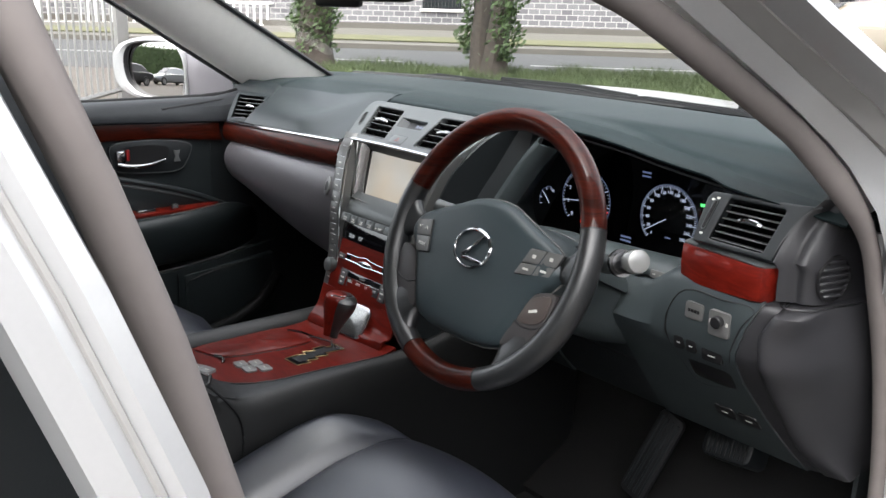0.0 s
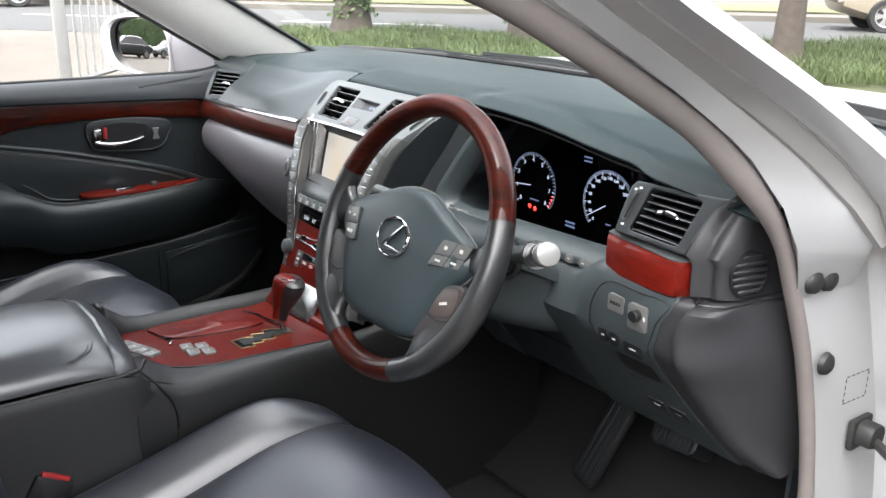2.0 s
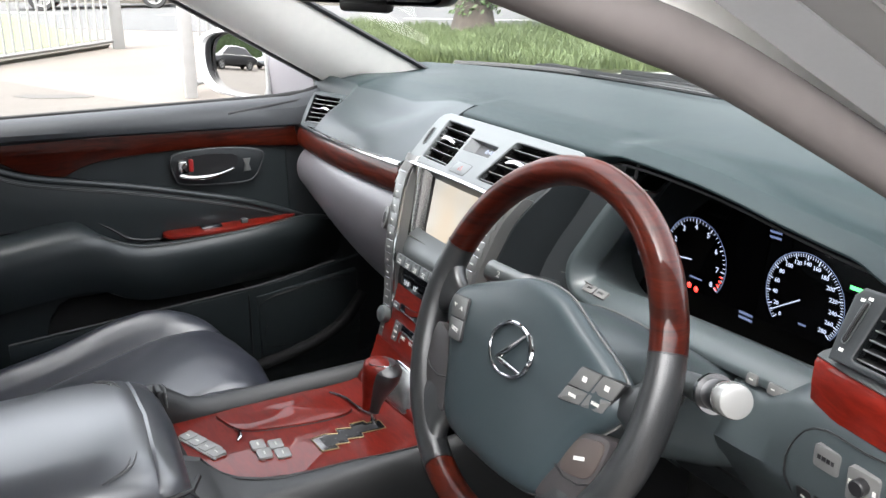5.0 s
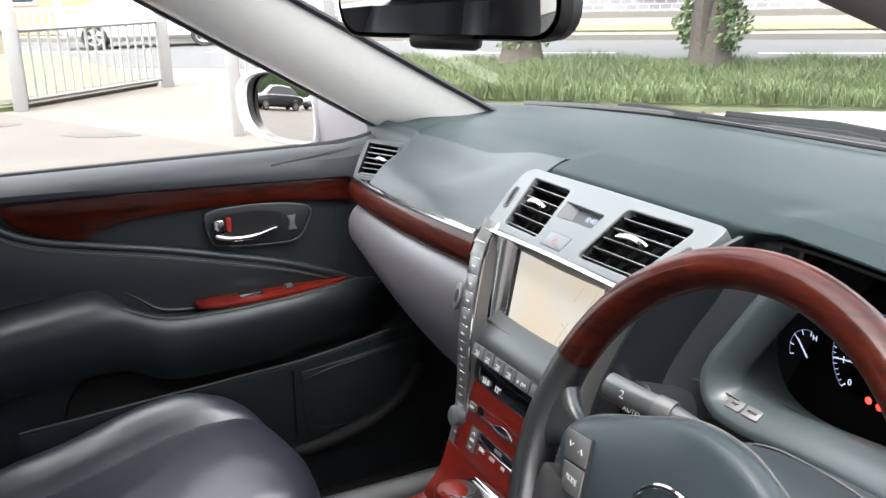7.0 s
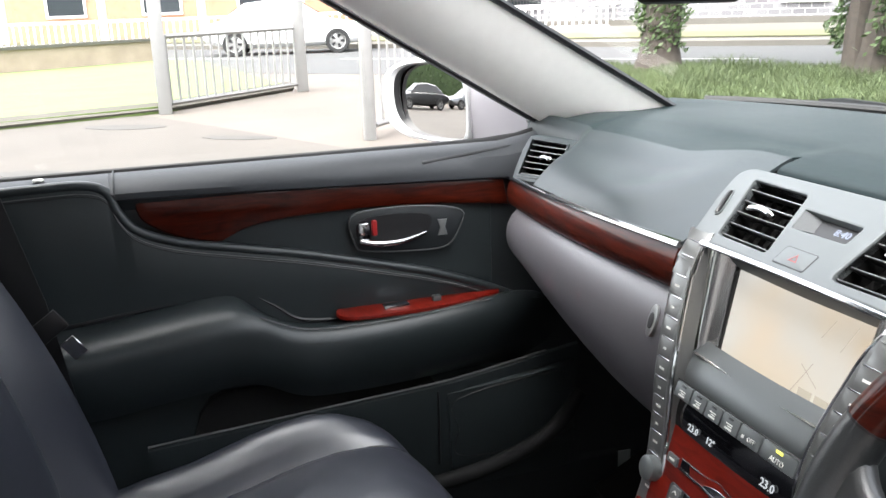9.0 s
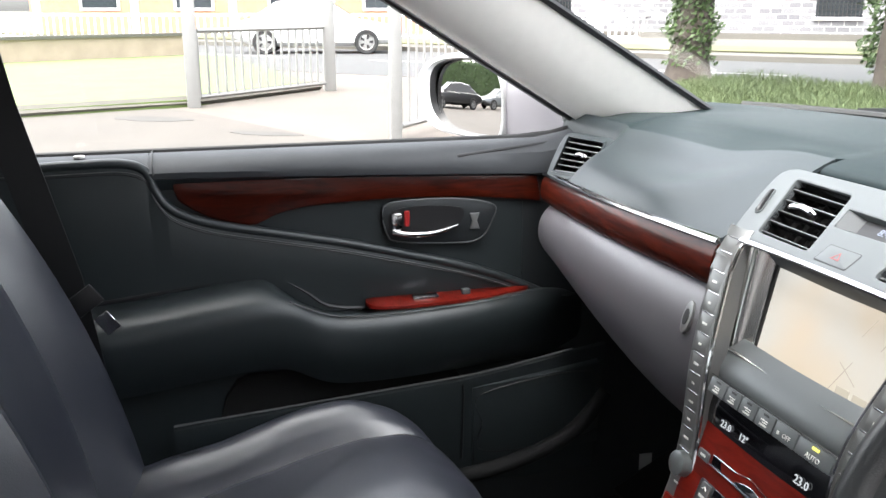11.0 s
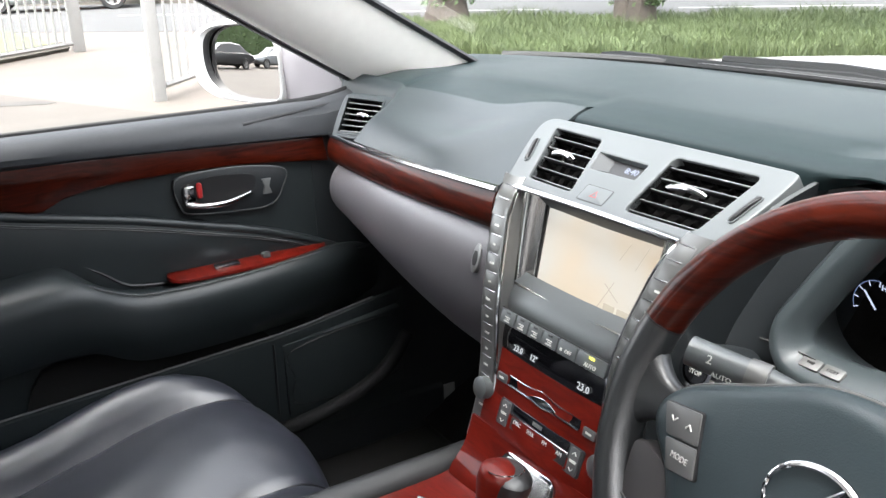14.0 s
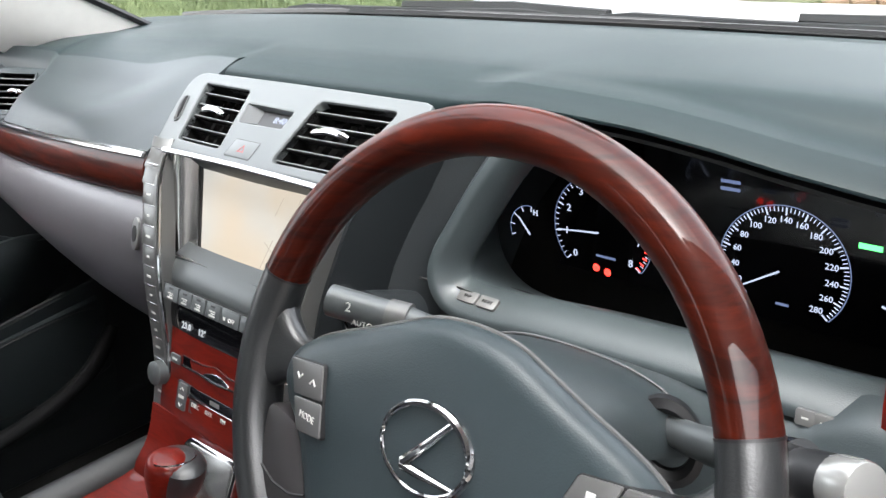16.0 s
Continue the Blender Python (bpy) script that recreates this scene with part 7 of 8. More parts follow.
# window glass and frame
g = part("window_glass", loft([[(-0.785, y, belt(y)), (-0.765, y * 0.985, 1.08), (-0.73, y * 0.96, 1.20), (-0.67, y * 0.90 - 0.02, 1.34)] for y in (-0.05, 0.25, 0.55, 0.80)], thick=0.0), M_GLASS, door, "clear side window glass")
g.visible_shadow = False
part("window_frame", tube([(-0.782, 1.09, 1.0), (-0.775, 1.05, 1.02), (-0.70, 0.72, 1.21), (-0.635, 0.43, 1.38), (-0.64, 0.1, 1.41)], 0.006, 8), M_BLACK, door, "black window frame")
part("b_pillar", loft([[(-0.78, y, 0.40), (-0.775, y - 0.0, 0.96), (-0.74, y - 0.03, 1.2), (-0.67, y - 0.08, 1.42)] for y in (0.20, 0.10, 0.0)], thick=0.03), M_DARK, car, "dark centre pillar")
part("outer_skin", loft([[(-0.90, y, 0.943), (-0.925, y, 0.92), (-0.94, y, 0.78), (-0.935, y, 0.5), (-0.92, y, 0.30)] for y in (1.19, 0.6, -0.1)], thick=0.006), M_PAINT, door, "silver painted door skin")
part("outer_ledge", loft([[(-0.79, y, belt(y) - 0.008), (-0.84, y, belt(y) - 0.020), (-0.90, y, 0.944)] for y in YS], thick=0.004), M_PAINT, door)
part("ledge_pad", tube([(-0.730, 0.86, 0.9585), (-0.736, 0.94, 0.9655), (-0.746, 1.02, 0.9715)], 0.003, 8), M_BLACK, door)

# door mirror
mir = thing("door_mirror", "white-silver door mirror reflecting parked cars", "wing mirror")
mc = Vector((-1.016, 0.985, 1.018))
mm = basis(mc, Vector((0.85, 0.525, 0)), Vector((0, 0.0, 1)))
orim = spline([(-0.149, 0.030), (-0.140, 0.050), (-0.114, 0.069), (-0.0575, 0.083), (0.018, 0.082), (0.052, 0.074), (0.073, 0.038), (0.079, -0.002), (0.074, -0.064), (0.02, -0.074), (-0.045, -0.073), (-0.095, -0.066), (-0.1365, -0.042), (-0.149, 0.0)], 4, True)
gl_ = spline([(-0.106, 0.028), (-0.100, 0.048), (-0.085, 0.062), (-0.0550, 0.071), (0.0175, 0.075), (0.045, 0.068), (0.066, 0.037), (0.072, -0.002), (0.066, -0.058), (0.0197, -0.066), (-0.0494, -0.060), (-0.080, -0.046), (-0.097, -0.025), (-0.105, 0.0)], 4, True)


def ring_at(k, h):
    return [mm @ Vector((*a.lerp(b, k).to_2d(), h)) for a, b in zip(gl_, orim)]


hc = Vector((-0.035, 0.004))
part("housing", loft([ring_at(0.10, 0.010), ring_at(0.35, 0.016), ring_at(0.75, 0.014), ring_at(1.0, 0.002), ring_at(1.10, -0.02)] + [[mm @ Vector((*(hc + (p - hc) * k).to_2d(), h)) for p in orim] for k, h in ((1.0, -0.06), (0.85, -0.10), (0.5, -0.125), (0.05, -0.13))], closed=True), M_PAINT, mir, "pale silver mirror housing")
part("mirror_rim", loft([ring_at(0.10, 0.010), ring_at(0.06, 0.006), ring_at(0.0, -0.003)], closed=True), M_BLACK, mir)
tilt = mm @ Matrix.Rotation(radians(-2.85), 4, "X")
gc = Vector((-0.014, 0.003, 0))
rows = []
for k in (1.0, 0.94, 0.86, 0.76, 0.64, 0.52, 0.40, 0.28, 0.16, 0.05, 0.005):
    ring = [gc + (p.to_3d() - gc) * k for p in gl_]
    rows.append([tilt @ Vector((p.x, p.y, -0.002 - ((p.x) ** 2 + p.y ** 2) / (2 * 1.7))) for p in ring])
part("mirror_glass", loft(rows, closed=True), M_MIRROR, mir, "slightly convex mirror glass")
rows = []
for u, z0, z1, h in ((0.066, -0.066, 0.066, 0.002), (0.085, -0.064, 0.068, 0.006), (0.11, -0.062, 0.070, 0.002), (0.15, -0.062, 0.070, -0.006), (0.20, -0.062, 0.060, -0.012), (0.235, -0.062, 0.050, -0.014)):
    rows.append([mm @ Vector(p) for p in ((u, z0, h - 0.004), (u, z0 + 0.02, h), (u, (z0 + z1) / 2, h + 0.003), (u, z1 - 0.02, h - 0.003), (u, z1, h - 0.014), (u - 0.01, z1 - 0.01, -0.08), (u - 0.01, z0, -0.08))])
# silver paint darkened so that the foot's shade sits in its colour
part("stem", loft(rows, closed=True, caps=True), material("shaded_silver_paint", (0.17, 0.165, 0.178), 0.38, metal=0.2, var=0.05, scale=20), mir, "silver mirror foot, coloured darker as if in shade")

# interior mirror
rv = thing("interior_mirror", "black interior rear-view mirror under the windscreen head", "rear-view mirror")
rm = basis((0.075, 0.805, 1.242), (0.95, 0.30, 0), (0, -0.05, 1))
rl = rrect(0.290, 0.076, 0.028, 6)
part("housing", loft([[rm @ Vector((p[0] * k, p[1] * k, h)) for p in rl] for k, h in ((0.95, 0.002), (1.0, -0.004), (1.0, -0.015), (0.9, -0.030), (0.5, -0.042), (0.02, -0.044))], closed=True), M_BLACK, rv, "black mirror housing")
part("mirror_glass", prism([(p[0] * 0.92, p[1] * 0.86) for p in rl], -0.002, 0.0025, rm), M_MIRROR, rv, "dark mirror glass")
part("sensor_bar", rbox((0.085, 0.016, 0.014), 0.006, 2, rm @ T(0.0, -0.039, -0.006)), M_BLACK, rv)
part("stay", tube([(0.075, 0.835, 1.255), (0.05, 0.80, 1.36)], 0.012, 8), M_BLACK, rv)

# ---- outside ----
U = Vector((0.743, 0.669, 0))
N = Vector((-0.669, 0.743, 0))


def street(u, n, z=0.0):
    p = U * u + N * n
    return (p.x, p.y, z)


M_ASPHALT = material("asphalt", (0.0496, 0.0496, 0.0496), 0.9, var=0.25, scale=3, bump=0.5, bscale=120)
M_DRIVE = material("pale_concrete", (0.0920, 0.0784, 0.0664), 0.9, var=0.42, scale=0.55, bump=0.4, bscale=90)
M_PAVE = material("pale_footpath", (0.0920, 0.0856, 0.0736), 0.9, var=0.15, scale=1.5)
M_LINE = material("white_road_paint", (0.2880, 0.2880, 0.2800), 0.8, var=0.1, scale=8)
M_SOIL = material("grassy_soil", (0.0440, 0.0520, 0.0200), 0.95, var=0.4, scale=5, bump=0.6, bscale=60)
M_GRASS = material("green_grass", (0.056, 0.078, 0.026), 0.7, var=0.5, scale=2.5)
M_DRYG = material("dry_grass", (0.0840, 0.0840, 0.0368), 0.8, var=0.35, scale=2)
M_BARK = material("grey_brown_bark", (0.0496, 0.0400, 0.0320), 0.9, var=0.45, scale=14, bump=1.0, bscale=30)
M_LEAF = material("dark_leaves", (0.0480, 0.0800, 0.0240), 0.6, var=0.5, scale=3)
M_BRICKB = material("grey_brick", (0.1040, 0.1000, 0.1080), 0.85, var=0.35, scale=2.5)
M_STEEL = material("galvanised_steel", (0.25, 0.246, 0.24), 0.5, metal=0.35, var=0.1, scale=10)
M_EDGE = material("edging_brick", (0.085, 0.054, 0.030), 0.85, var=0.3, scale=6)

gd = part("ground", loft([[(x, y, 0.0) for x in (-400, -60, -20, 0, 20, 60, 400)] for y in (-400, -60, -20, 0, 20, 60, 400)]), M_DRIVE)
tagged(gd, "pale worn concrete yard", "ground", kind="structure")
rd = part("road", prism([street(u, n)[:2] for u, n in ((-90, 13.4), (90, 13.4), (90, 21.5), (-90, 21.5))], 0.0, 0.006), M_ASPHALT)
tagged(rd, "grey asphalt street", "road", kind="structure")
for k in range(-6, 8):
    ln = part("road_line", prism([street(u, n)[:2] for u, n in ((k * 6.0, 17.2), (k * 6.0 + 3.4, 17.2), (k * 6.0 + 3.4, 17.38), (k * 6.0, 17.38))], 0.004, 0.010), M_LINE)
    tagged(ln, "white painted road line", "road marking", "road lines", "structure")
pv = part("pavement", loft([[street(u, 21.5, 0.0), street(u, 21.5, 0.13), street(u, 21.7, 0.14), street(u, 31.0, 0.20)] for u in (-90, -30, 0, 30, 90)], thick=0.02), M_PAVE)
tagged(pv, "pale footpath with kerb across the street", "pavement", kind="structure")
fg = part("far_lawn", loft([[street(u, 22.6, 0.165), street(u, 25.2, 0.185)] for u in (-90, -30, 0, 30, 90)], thick=0.02), M_DRYG)
tagged(fg, "dry mown grass strip", "grass", kind="structure")

M_TAR = material("worn_driveway_tar", (0.064, 0.056, 0.048), 0.9, var=0.22, scale=0.9, bump=0.5, bscale=110)
dw = part("driveway", prism([(-11.6, -0.80), (-10.6, 0.46), (-9.6, 0.92), (-8.4, 1.44), (-6.8, 2.13), (-5.0, 2.8), (-1.0, 3.6), (8.0, 5.5), (12.0, -20), (-9.0, -20), (-9.7, -8.0), (-10.35, -1.7)], 0.0, 0.005), M_TAR)
tagged(dw, "worn grey-brown tarmac driveway", "driveway", kind="structure")
M_STAIN = material("dark_tar_patch", (0.044, 0.040, 0.036), 0.85, var=0.25, scale=4)
random.seed(21)
for x, y, a, b in ((-9.75, 0.14, 0.50, 0.20), (-8.2, 1.22, 0.42, 0.12), (-7.0, -0.5, 0.35, 0.14)):
    pt = part("tar_patch", prism([(x + a * math.cos(q) * random.uniform(0.75, 1.15) * 0.6 - b * math.sin(q) * 0.5, y + a * math.cos(q) * 0.75 + b * math.sin(q) * random.uniform(0.8, 1.3)) for q in (2 * math.pi * i / 18 for i in range(18))], 0.003, 0.009), M_STAIN)
    tagged(pt, "dark worn tar patch on the driveway", "patch", "tar patches", "structure")

# verge with rough grass and brick edging
ea, eb = Vector(street(-2.97, 8.62)), Vector(street(18.0, 8.62))
vrows = []
for k in range(7):
    u0, u1 = -2.97 + 20.97 * k / 6, -6.2 + 24.2 * k / 6
    vrows.append([Vector(street(u0, 8.62, z)) for z in (0.0, 0.08)] + [Vector(street(u0 - 0.3, 9.2, 0.14)), Vector(street((u0 + u1) / 2, 11.0, 0.15)), Vector(street(u1, 13.2, 0.14)), Vector(street(u1, 13.4, 0.0))])
vg = part("verge", loft(vrows), M_SOIL)
tagged(vg, "low earth verge with rough grass", "verge", kind="structure")
rng = np.random.default_rng(11)
count = 110000
k = rng.random(count) ** 1.1
along = rng.random(count) ** 1.3
base = np.array(ea)[None] + np.array(U)[None] * (15.0 * along - 3.2 * k * (1 - along))[:, None] + np.array(N)[None] * (0.16 + 4.5 * k)[:, None]
base = base[base @ np.array(N) < 13.2]
count = len(base)
clump = 0.5 + 0.5 * np.sin(base[:, 0] * 2.3 + 1.7 * np.sin(base[:, 1] * 1.9)) * np.sin(base[:, 1] * 2.7 + base[:, 0] * 0.8)
h = (0.07 + 0.15 * rng.random(count)) * (0.55 + 0.75 * clump)
a = rng.random(count) * 6.28
w = 0.003 + 0.004 * rng.random(count)
d = np.stack((np.cos(a) * w, np.sin(a) * w, np.zeros(count)), 1)
lean = np.stack((rng.uniform(-1, 1, count) * h * 0.75, rng.uniform(-1, 1, count) * h * 0.75, np.zeros(count)), 1)
up = np.stack((np.zeros(count), np.zeros(count), np.ones(count)), 1)
base[:, 2] = 0.13
vv = np.stack((base + d, base - d, base - d * 0.7 + lean * 0.35 + up * (h * 0.6)[:, None], base + d * 0.7 + lean * 0.35 + up * (h * 0.6)[:, None], base + lean + up * h[:, None]), 1).reshape(-1, 3)
i5 = np.arange(count) * 5
faces = [(i, i + 1, i + 2, i + 3) for i in i5.tolist()] + [(i + 3, i + 2, i + 4) for i in i5.tolist()]
me = bpy.data.meshes.new("verge_grass")
me.from_pydata(vv.tolist(), [], faces)
me.materials.append(M_GRASS)
gr = new("verge_grass", me)
tagged(gr, "rough green uncut grass on the verge", "grass", kind="stuff")


def tree(at, heights, label, lean=0.0, seed=1, leafy=True):
    random.seed(seed)
    t = thing("tree", label, "tree", "street trees", at=at)
    o = Vector(at)
    bms = []
    for (dx, r, tip) in heights:
        path = [o + Vector((dx * 0.5, 0, -0.05)), o + Vector((dx * 0.8, 0, 0.5)), o + Vector((dx, 0.05, 1.2)), o + Vector((dx + tip * 0.5, 0.1, 2.4)), o + Vector((dx + tip, 0.2, 4.2)), o + Vector((dx + tip * 1.4, 0.2, 6.0))]
        sp_ = spline(path, 5)
        rows = []
        for i, p in enumerate(sp_):
            rr = r * (1.35 - 0.35 * min(1, i / 4)) * (1 - 0.7 * i / len(sp_))
            rows.append([p + Vector((math.cos(a), math.sin(a), 0)) * rr * (1 + 0.18 * noise.noise(Vector((math.cos(a) * 2, math.sin(a) * 2, p.z * 1.2 + seed)))) for a in (2 * math.pi * j / 14 for j in range(14))])
        bms.append(loft(rows, closed=True, caps=True))
        for q in range(4):
            a = random.random() * 6.28
            b0 = sp_[-8 + q * 2]
            bms.append(tube([b0, b0 + Vector((math.cos(a) * 0.8, math.sin(a) * 0.8, 0.6)), b0 + Vector((math.cos(a) * 1.8, math.sin(a) * 1.8, 1.2))], [r * 0.3, r * 0.2, r * 0.06], 7))
    part("trunk", merged(*bms), M_BARK, t, "grey-brown rough bark")
    bm = bmesh.new()
    for i in range(3600):
        if i < 1500 and leafy:
            a = random.random() * 6.28
            z_ = random.random()
            g_ = 0.20 + 0.16 * random.random() * (0.4 + math.sin(z_ * 9 + seed) ** 2)
            h_ = heights[i % len(heights)]
            a = (0.0 if i % 2 else math.pi) + random.gauss(0, 0.55) if len(heights) > 1 else a
            h_ = heights[i % 2 and -1 or 0]
            c = o + Vector((h_[0] * (0.6 + 0.4 * z_) + g_ * math.cos(a) * 1.1, g_ * math.sin(a), 0.30 + 1.6 * z_))
            s_ = 0.045
        else:
            a = random.random() * 6.28
            rr = 2.4 * math.sqrt(random.random())
            c = o + Vector((math.cos(a) * rr, math.sin(a) * rr, 5.0 + 2.2 * random.random() - 0.25 * rr))
            s_ = 0.22
        n_ = Vector((random.gauss(0, 1), random.gauss(0, 1), random.gauss(0, 1))).normalized()
        t1 = n_.orthogonal().normalized()
        t2 = n_.cross(t1)
        bm.faces.new([bm.verts.new(c + s_ * (u_ * t1 + v_ * t2)) for u_, v_ in ((-1, 0), (0, -0.5), (1, 0), (0, 0.5))])
    part("crown", bm, M_LEAF, t, "dark green small leaves", flat=True)
    return t


tree((-8.35, 8.75, 0.12), [(-0.16, 0.17, -0.45), (0.26, 0.19, 0.25)], "grey-barked street tree with forked trunk on the verge", seed=3)
tree((-10.6, 7.3, 0.12), [(0.0, 0.30, 0.1)], "thick grey-barked street tree on the verge", seed=5)
tree((-4.45, 9.1, 0.12), [(0.0, 0.17, 0.1)], "brown-barked slim street tree on the verge", seed=8, leafy=False)

# brick building across the street
bl = thing("brick_building", "long dark grey brick building with barred windows", "building")
M_BLOCK = material("grey_block_wall", (0.13, 0.125, 0.135), 0.85, var=0.3, scale=1.5)
nt = M_BLOCK.node_tree
tc = nt.nodes.new("ShaderNodeTexCoord")
sx = nt.nodes.new("ShaderNodeSeparateXYZ")
cx_ = nt.nodes.new("ShaderNodeCombineXYZ")
bt_ = nt.nodes.new("ShaderNodeTexBrick")
bt_.inputs["Scale"].default_value = 1.0
bt_.inputs["Brick Width"].default_value = 0.40
bt_.inputs["Row Height"].default_value = 0.20
bt_.inputs["Mortar Size"].default_value = 0.018
bt_.inputs["Color1"].default_value = (0.10, 0.098, 0.105, 1)
bt_.inputs["Color2"].default_value = (0.17, 0.165, 0.172, 1)
bt_.inputs["Mortar"].default_value = (0.32, 0.31, 0.30, 1)
nt.links.new(tc.outputs["Object"], sx.inputs[0])
nt.links.new(sx.outputs[0], cx_.inputs[0])
nt.links.new(sx.outputs[2], cx_.inputs[1])
nt.links.new(cx_.outputs[0], bt_.inputs["Vector"])
nt.links.new(bt_.outputs["Color"], nt.nodes["Principled BSDF"].inputs["Base Color"])
wl_ = part("wall", prism([(-40, 0), (60, 0), (60, 8), (-40, 8)], 0.0, 5.5), M_BLOCK, bl, "grey block wall with pale joints")
wl_.matrix_local = basis(street(0, 33.0), U, N)
part("plinth", prism([street(u, n)[:2] for u, n in ((-40, 32.8), (60, 32.8), (60, 33.0), (-40, 33.0))], 0.0, 0.35), M_PAVE, bl, "pale rendered plinth")

# gate posts and gate
def post_thing(x, y, h, r=0.05, label="grey steel gate post", cat="gate post"):
    t = thing("gate_post", label, cat, "gate posts", at=(x, y, 0))
    part("post", box(x - r, x + r, y - r, y + r, 0, h, 0.006), M_STEEL, t)
    part("cap", box(x - r - 0.01, x + r + 0.01, y - r - 0.01, y + r + 0.01, h, h + 0.02, 0.004), M_STEEL, t)


PA, PB, PC = Vector((-12.8, 2.6, 0)), Vector((-7.45, 2.34, 0)), Vector((-10.9, 0.6, 0))
for p in (PA, PC):
    post_thing(p.x, p.y, 2.1, 0.08)
post_thing(PB.x, PB.y, 2.3, 0.05)


def gate(a, b, h, n, name, label):
    t = thing(name, label, "gate", "steel gates", at=((a.x + b.x) / 2, (a.y + b.y) / 2, 0))
    d = (b - a).normalized()
    a2, b2 = a + d * 0.12, b - d * 0.12
    up = Vector((0, 0, 1))
    for z in (0.12, h):
        part("rail", tube([a2 + up * z, b2 + up * z], 0.03, 4), M_STEEL, t)
    for i in range(n + 1):
        p = a2.lerp(b2, i / n)
        part("bar", tube([p + up * 0.12, p + up * h], 0.019 if h < 1 else 0.013, 5), M_STEEL, t)


gate(PC, PA, 0.92, 16, "steel_gate", "low white-grey steel bar gate standing open")


# gate leaf standing towards the street, with its far post
PD = Vector((-9.4, 3.95, 0))
post_thing(PD.x, PD.y, 2.2, 0.065)
gate(PB, PD, 1.75, 13, "tall_steel_gate", "tall pale steel bar gate standing open")

# lawn by the gate with kerb, low wall
lw_ = part("side_lawn", prism([(-11.0, 0.55), (-10.2, -1.6), (-9.6, -8.0), (-24, -12), (-26, -2), (-21.5, 1.6), (-13.2, 2.4)], 0.0, 0.09), material("mown_lawn", (0.105, 0.150, 0.042), 0.9, var=0.3, scale=1.5, bump=0.4, bscale=80))
tagged(lw_, "mown green front lawn", "grass", kind="structure")
kb_ = part("kerb", tube([(-13.0, 2.45, 0.05), (-11.05, 0.5, 0.05), (-10.25, -1.6, 0.05), (-9.6, -8.0, 0.05)], 0.085, 4), M_PAVE)
tagged(kb_, "low concrete kerb edging the lawn", "kerb", kind="structure")
gw = thing("garden_wall", "low brown stone garden wall behind the gate", "garden wall")
part("wall", prism([(-16.0, -9.0), (-22.5, 0.8), (-22.7, 0.7), (-16.2, -9.1)], 0.0, 0.55), material("brown_stone", (0.30, 0.24, 0.19), 0.9, var=0.3, scale=3, bump=0.5, bscale=30), gw)
part("coping", prism([(-15.95, -9.0), (-22.45, 0.84), (-22.75, 0.66), (-16.25, -9.15)], 0.55, 0.62), M_PAVE, gw)

# house of orange brick with white balustrade beyond the gate
M_ORANGE = material("orange_brick", (0.34, 0.19, 0.12), 0.85, var=0.25, scale=4)
M_WHITEP = material("white_paint", (0.75, 0.75, 0.72), 0.6, var=0.05, scale=2)
M_PANE = material("dark_window_pane", (0.03, 0.035, 0.04), 0.1, var=0.1)
hs = thing("brick_house", "orange brick house with white balustrade and columns", "house")
HM = basis((-38.0, 8.0, 0), (0.28, 0.96, 0), (0, 0, 1))
part("wall", prism([(-14, 0), (12, 0), (12, 4.5), (-14, 4.5)], -6, 0, HM), M_ORANGE, hs, "orange brick wall")
part("roof", loft([[HM @ Vector((x, 4.5, 0.6)), HM @ Vector((x, 6.8, -3)), HM @ Vector((x, 4.5, -6.6))] for x in (-14.6, 12.6)], thick=0.1), M_BRICKB, hs, "grey roof")
for x in (-11, -7, -3, 1, 5, 9):
    w_ = part("window", prism(rrect(1.5, 1.4, 0.02, 1, x, 1.9), -0.05, 0.03, HM), M_PANE, hs, "dark window pane")
    part("frame", ring_prism(rrect(1.7, 1.6, 0.02, 1, x, 1.9), rrect(1.5, 1.4, 0.02, 1, x, 1.9), 0.0, 0.06, HM), M_WHITEP, w_)
for i in range(7):
    part("column", tube([HM @ Vector((-13 + i * 4, 0, 1.6)), HM @ Vector((-13 + i * 4, 3.2, 1.6))], 0.16, 10), M_WHITEP, hs, "white column")
fb = thing("balustrade", "white picket balustrade in front of the house", "fence")
for z in (0.15, 0.95):
    part("rail", tube([HM @ Vector((-15, z, 5)), HM @ Vector((13, z, 5))], 0.05, 4), M_WHITEP, fb)
for i in range(110):
    part("picket", tube([HM @ Vector((-15 + i * 0.255, 0.1, 5)), HM @ Vector((-15 + i * 0.255, 0.98, 5))], 0.045, 4), M_WHITEP, fb)

# barred window, plinth and pole on the brick building
BW = basis(street(0, 33.0), U, (0, 0, 1))
for u in (-14.6, -4.2, 9.5, 18.0):
    w_ = part("window", prism(rrect(1.45, 1.3, 0.02, 1, u, 1.55), -0.05, 0.02, BW @ Matrix.Diagonal((1, 1, 1, 1))), M_PANE, bl, "dark barred window")
    part("sill", rbox((1.6, 0.10, 0.16), 0.01, 1, BW @ T(u, 0.86, 0.06)), M_WHITEP, w_, "white sill")
    part("grille", merged(*[rbox((0.03, 1.3, 0.03), 0, 1, BW @ T(u - 0.65 + i * 0.13, 1.55, 0.08)) for i in range(11)], *[rbox((1.4, 0.03, 0.03), 0, 1, BW @ T(u, 1.0 + i * 0.16, 0.08)) for i in range(8)]), M_BLACK, w_, "black steel window grille")
pl_ = thing("street_pole", "pale round street pole on the far footpath", "pole", at=street(7.4, 24.4, 0.18))
part("shaft", tube([street(7.4, 24.4, 0.18), street(7.4, 24.4, 6.5)], 0.10, 12), M_PAVE, pl_)
sg = thing("sign_post", "thin galvanised sign post beside the kerb", "post", at=(-4.0, 17.2, 0))
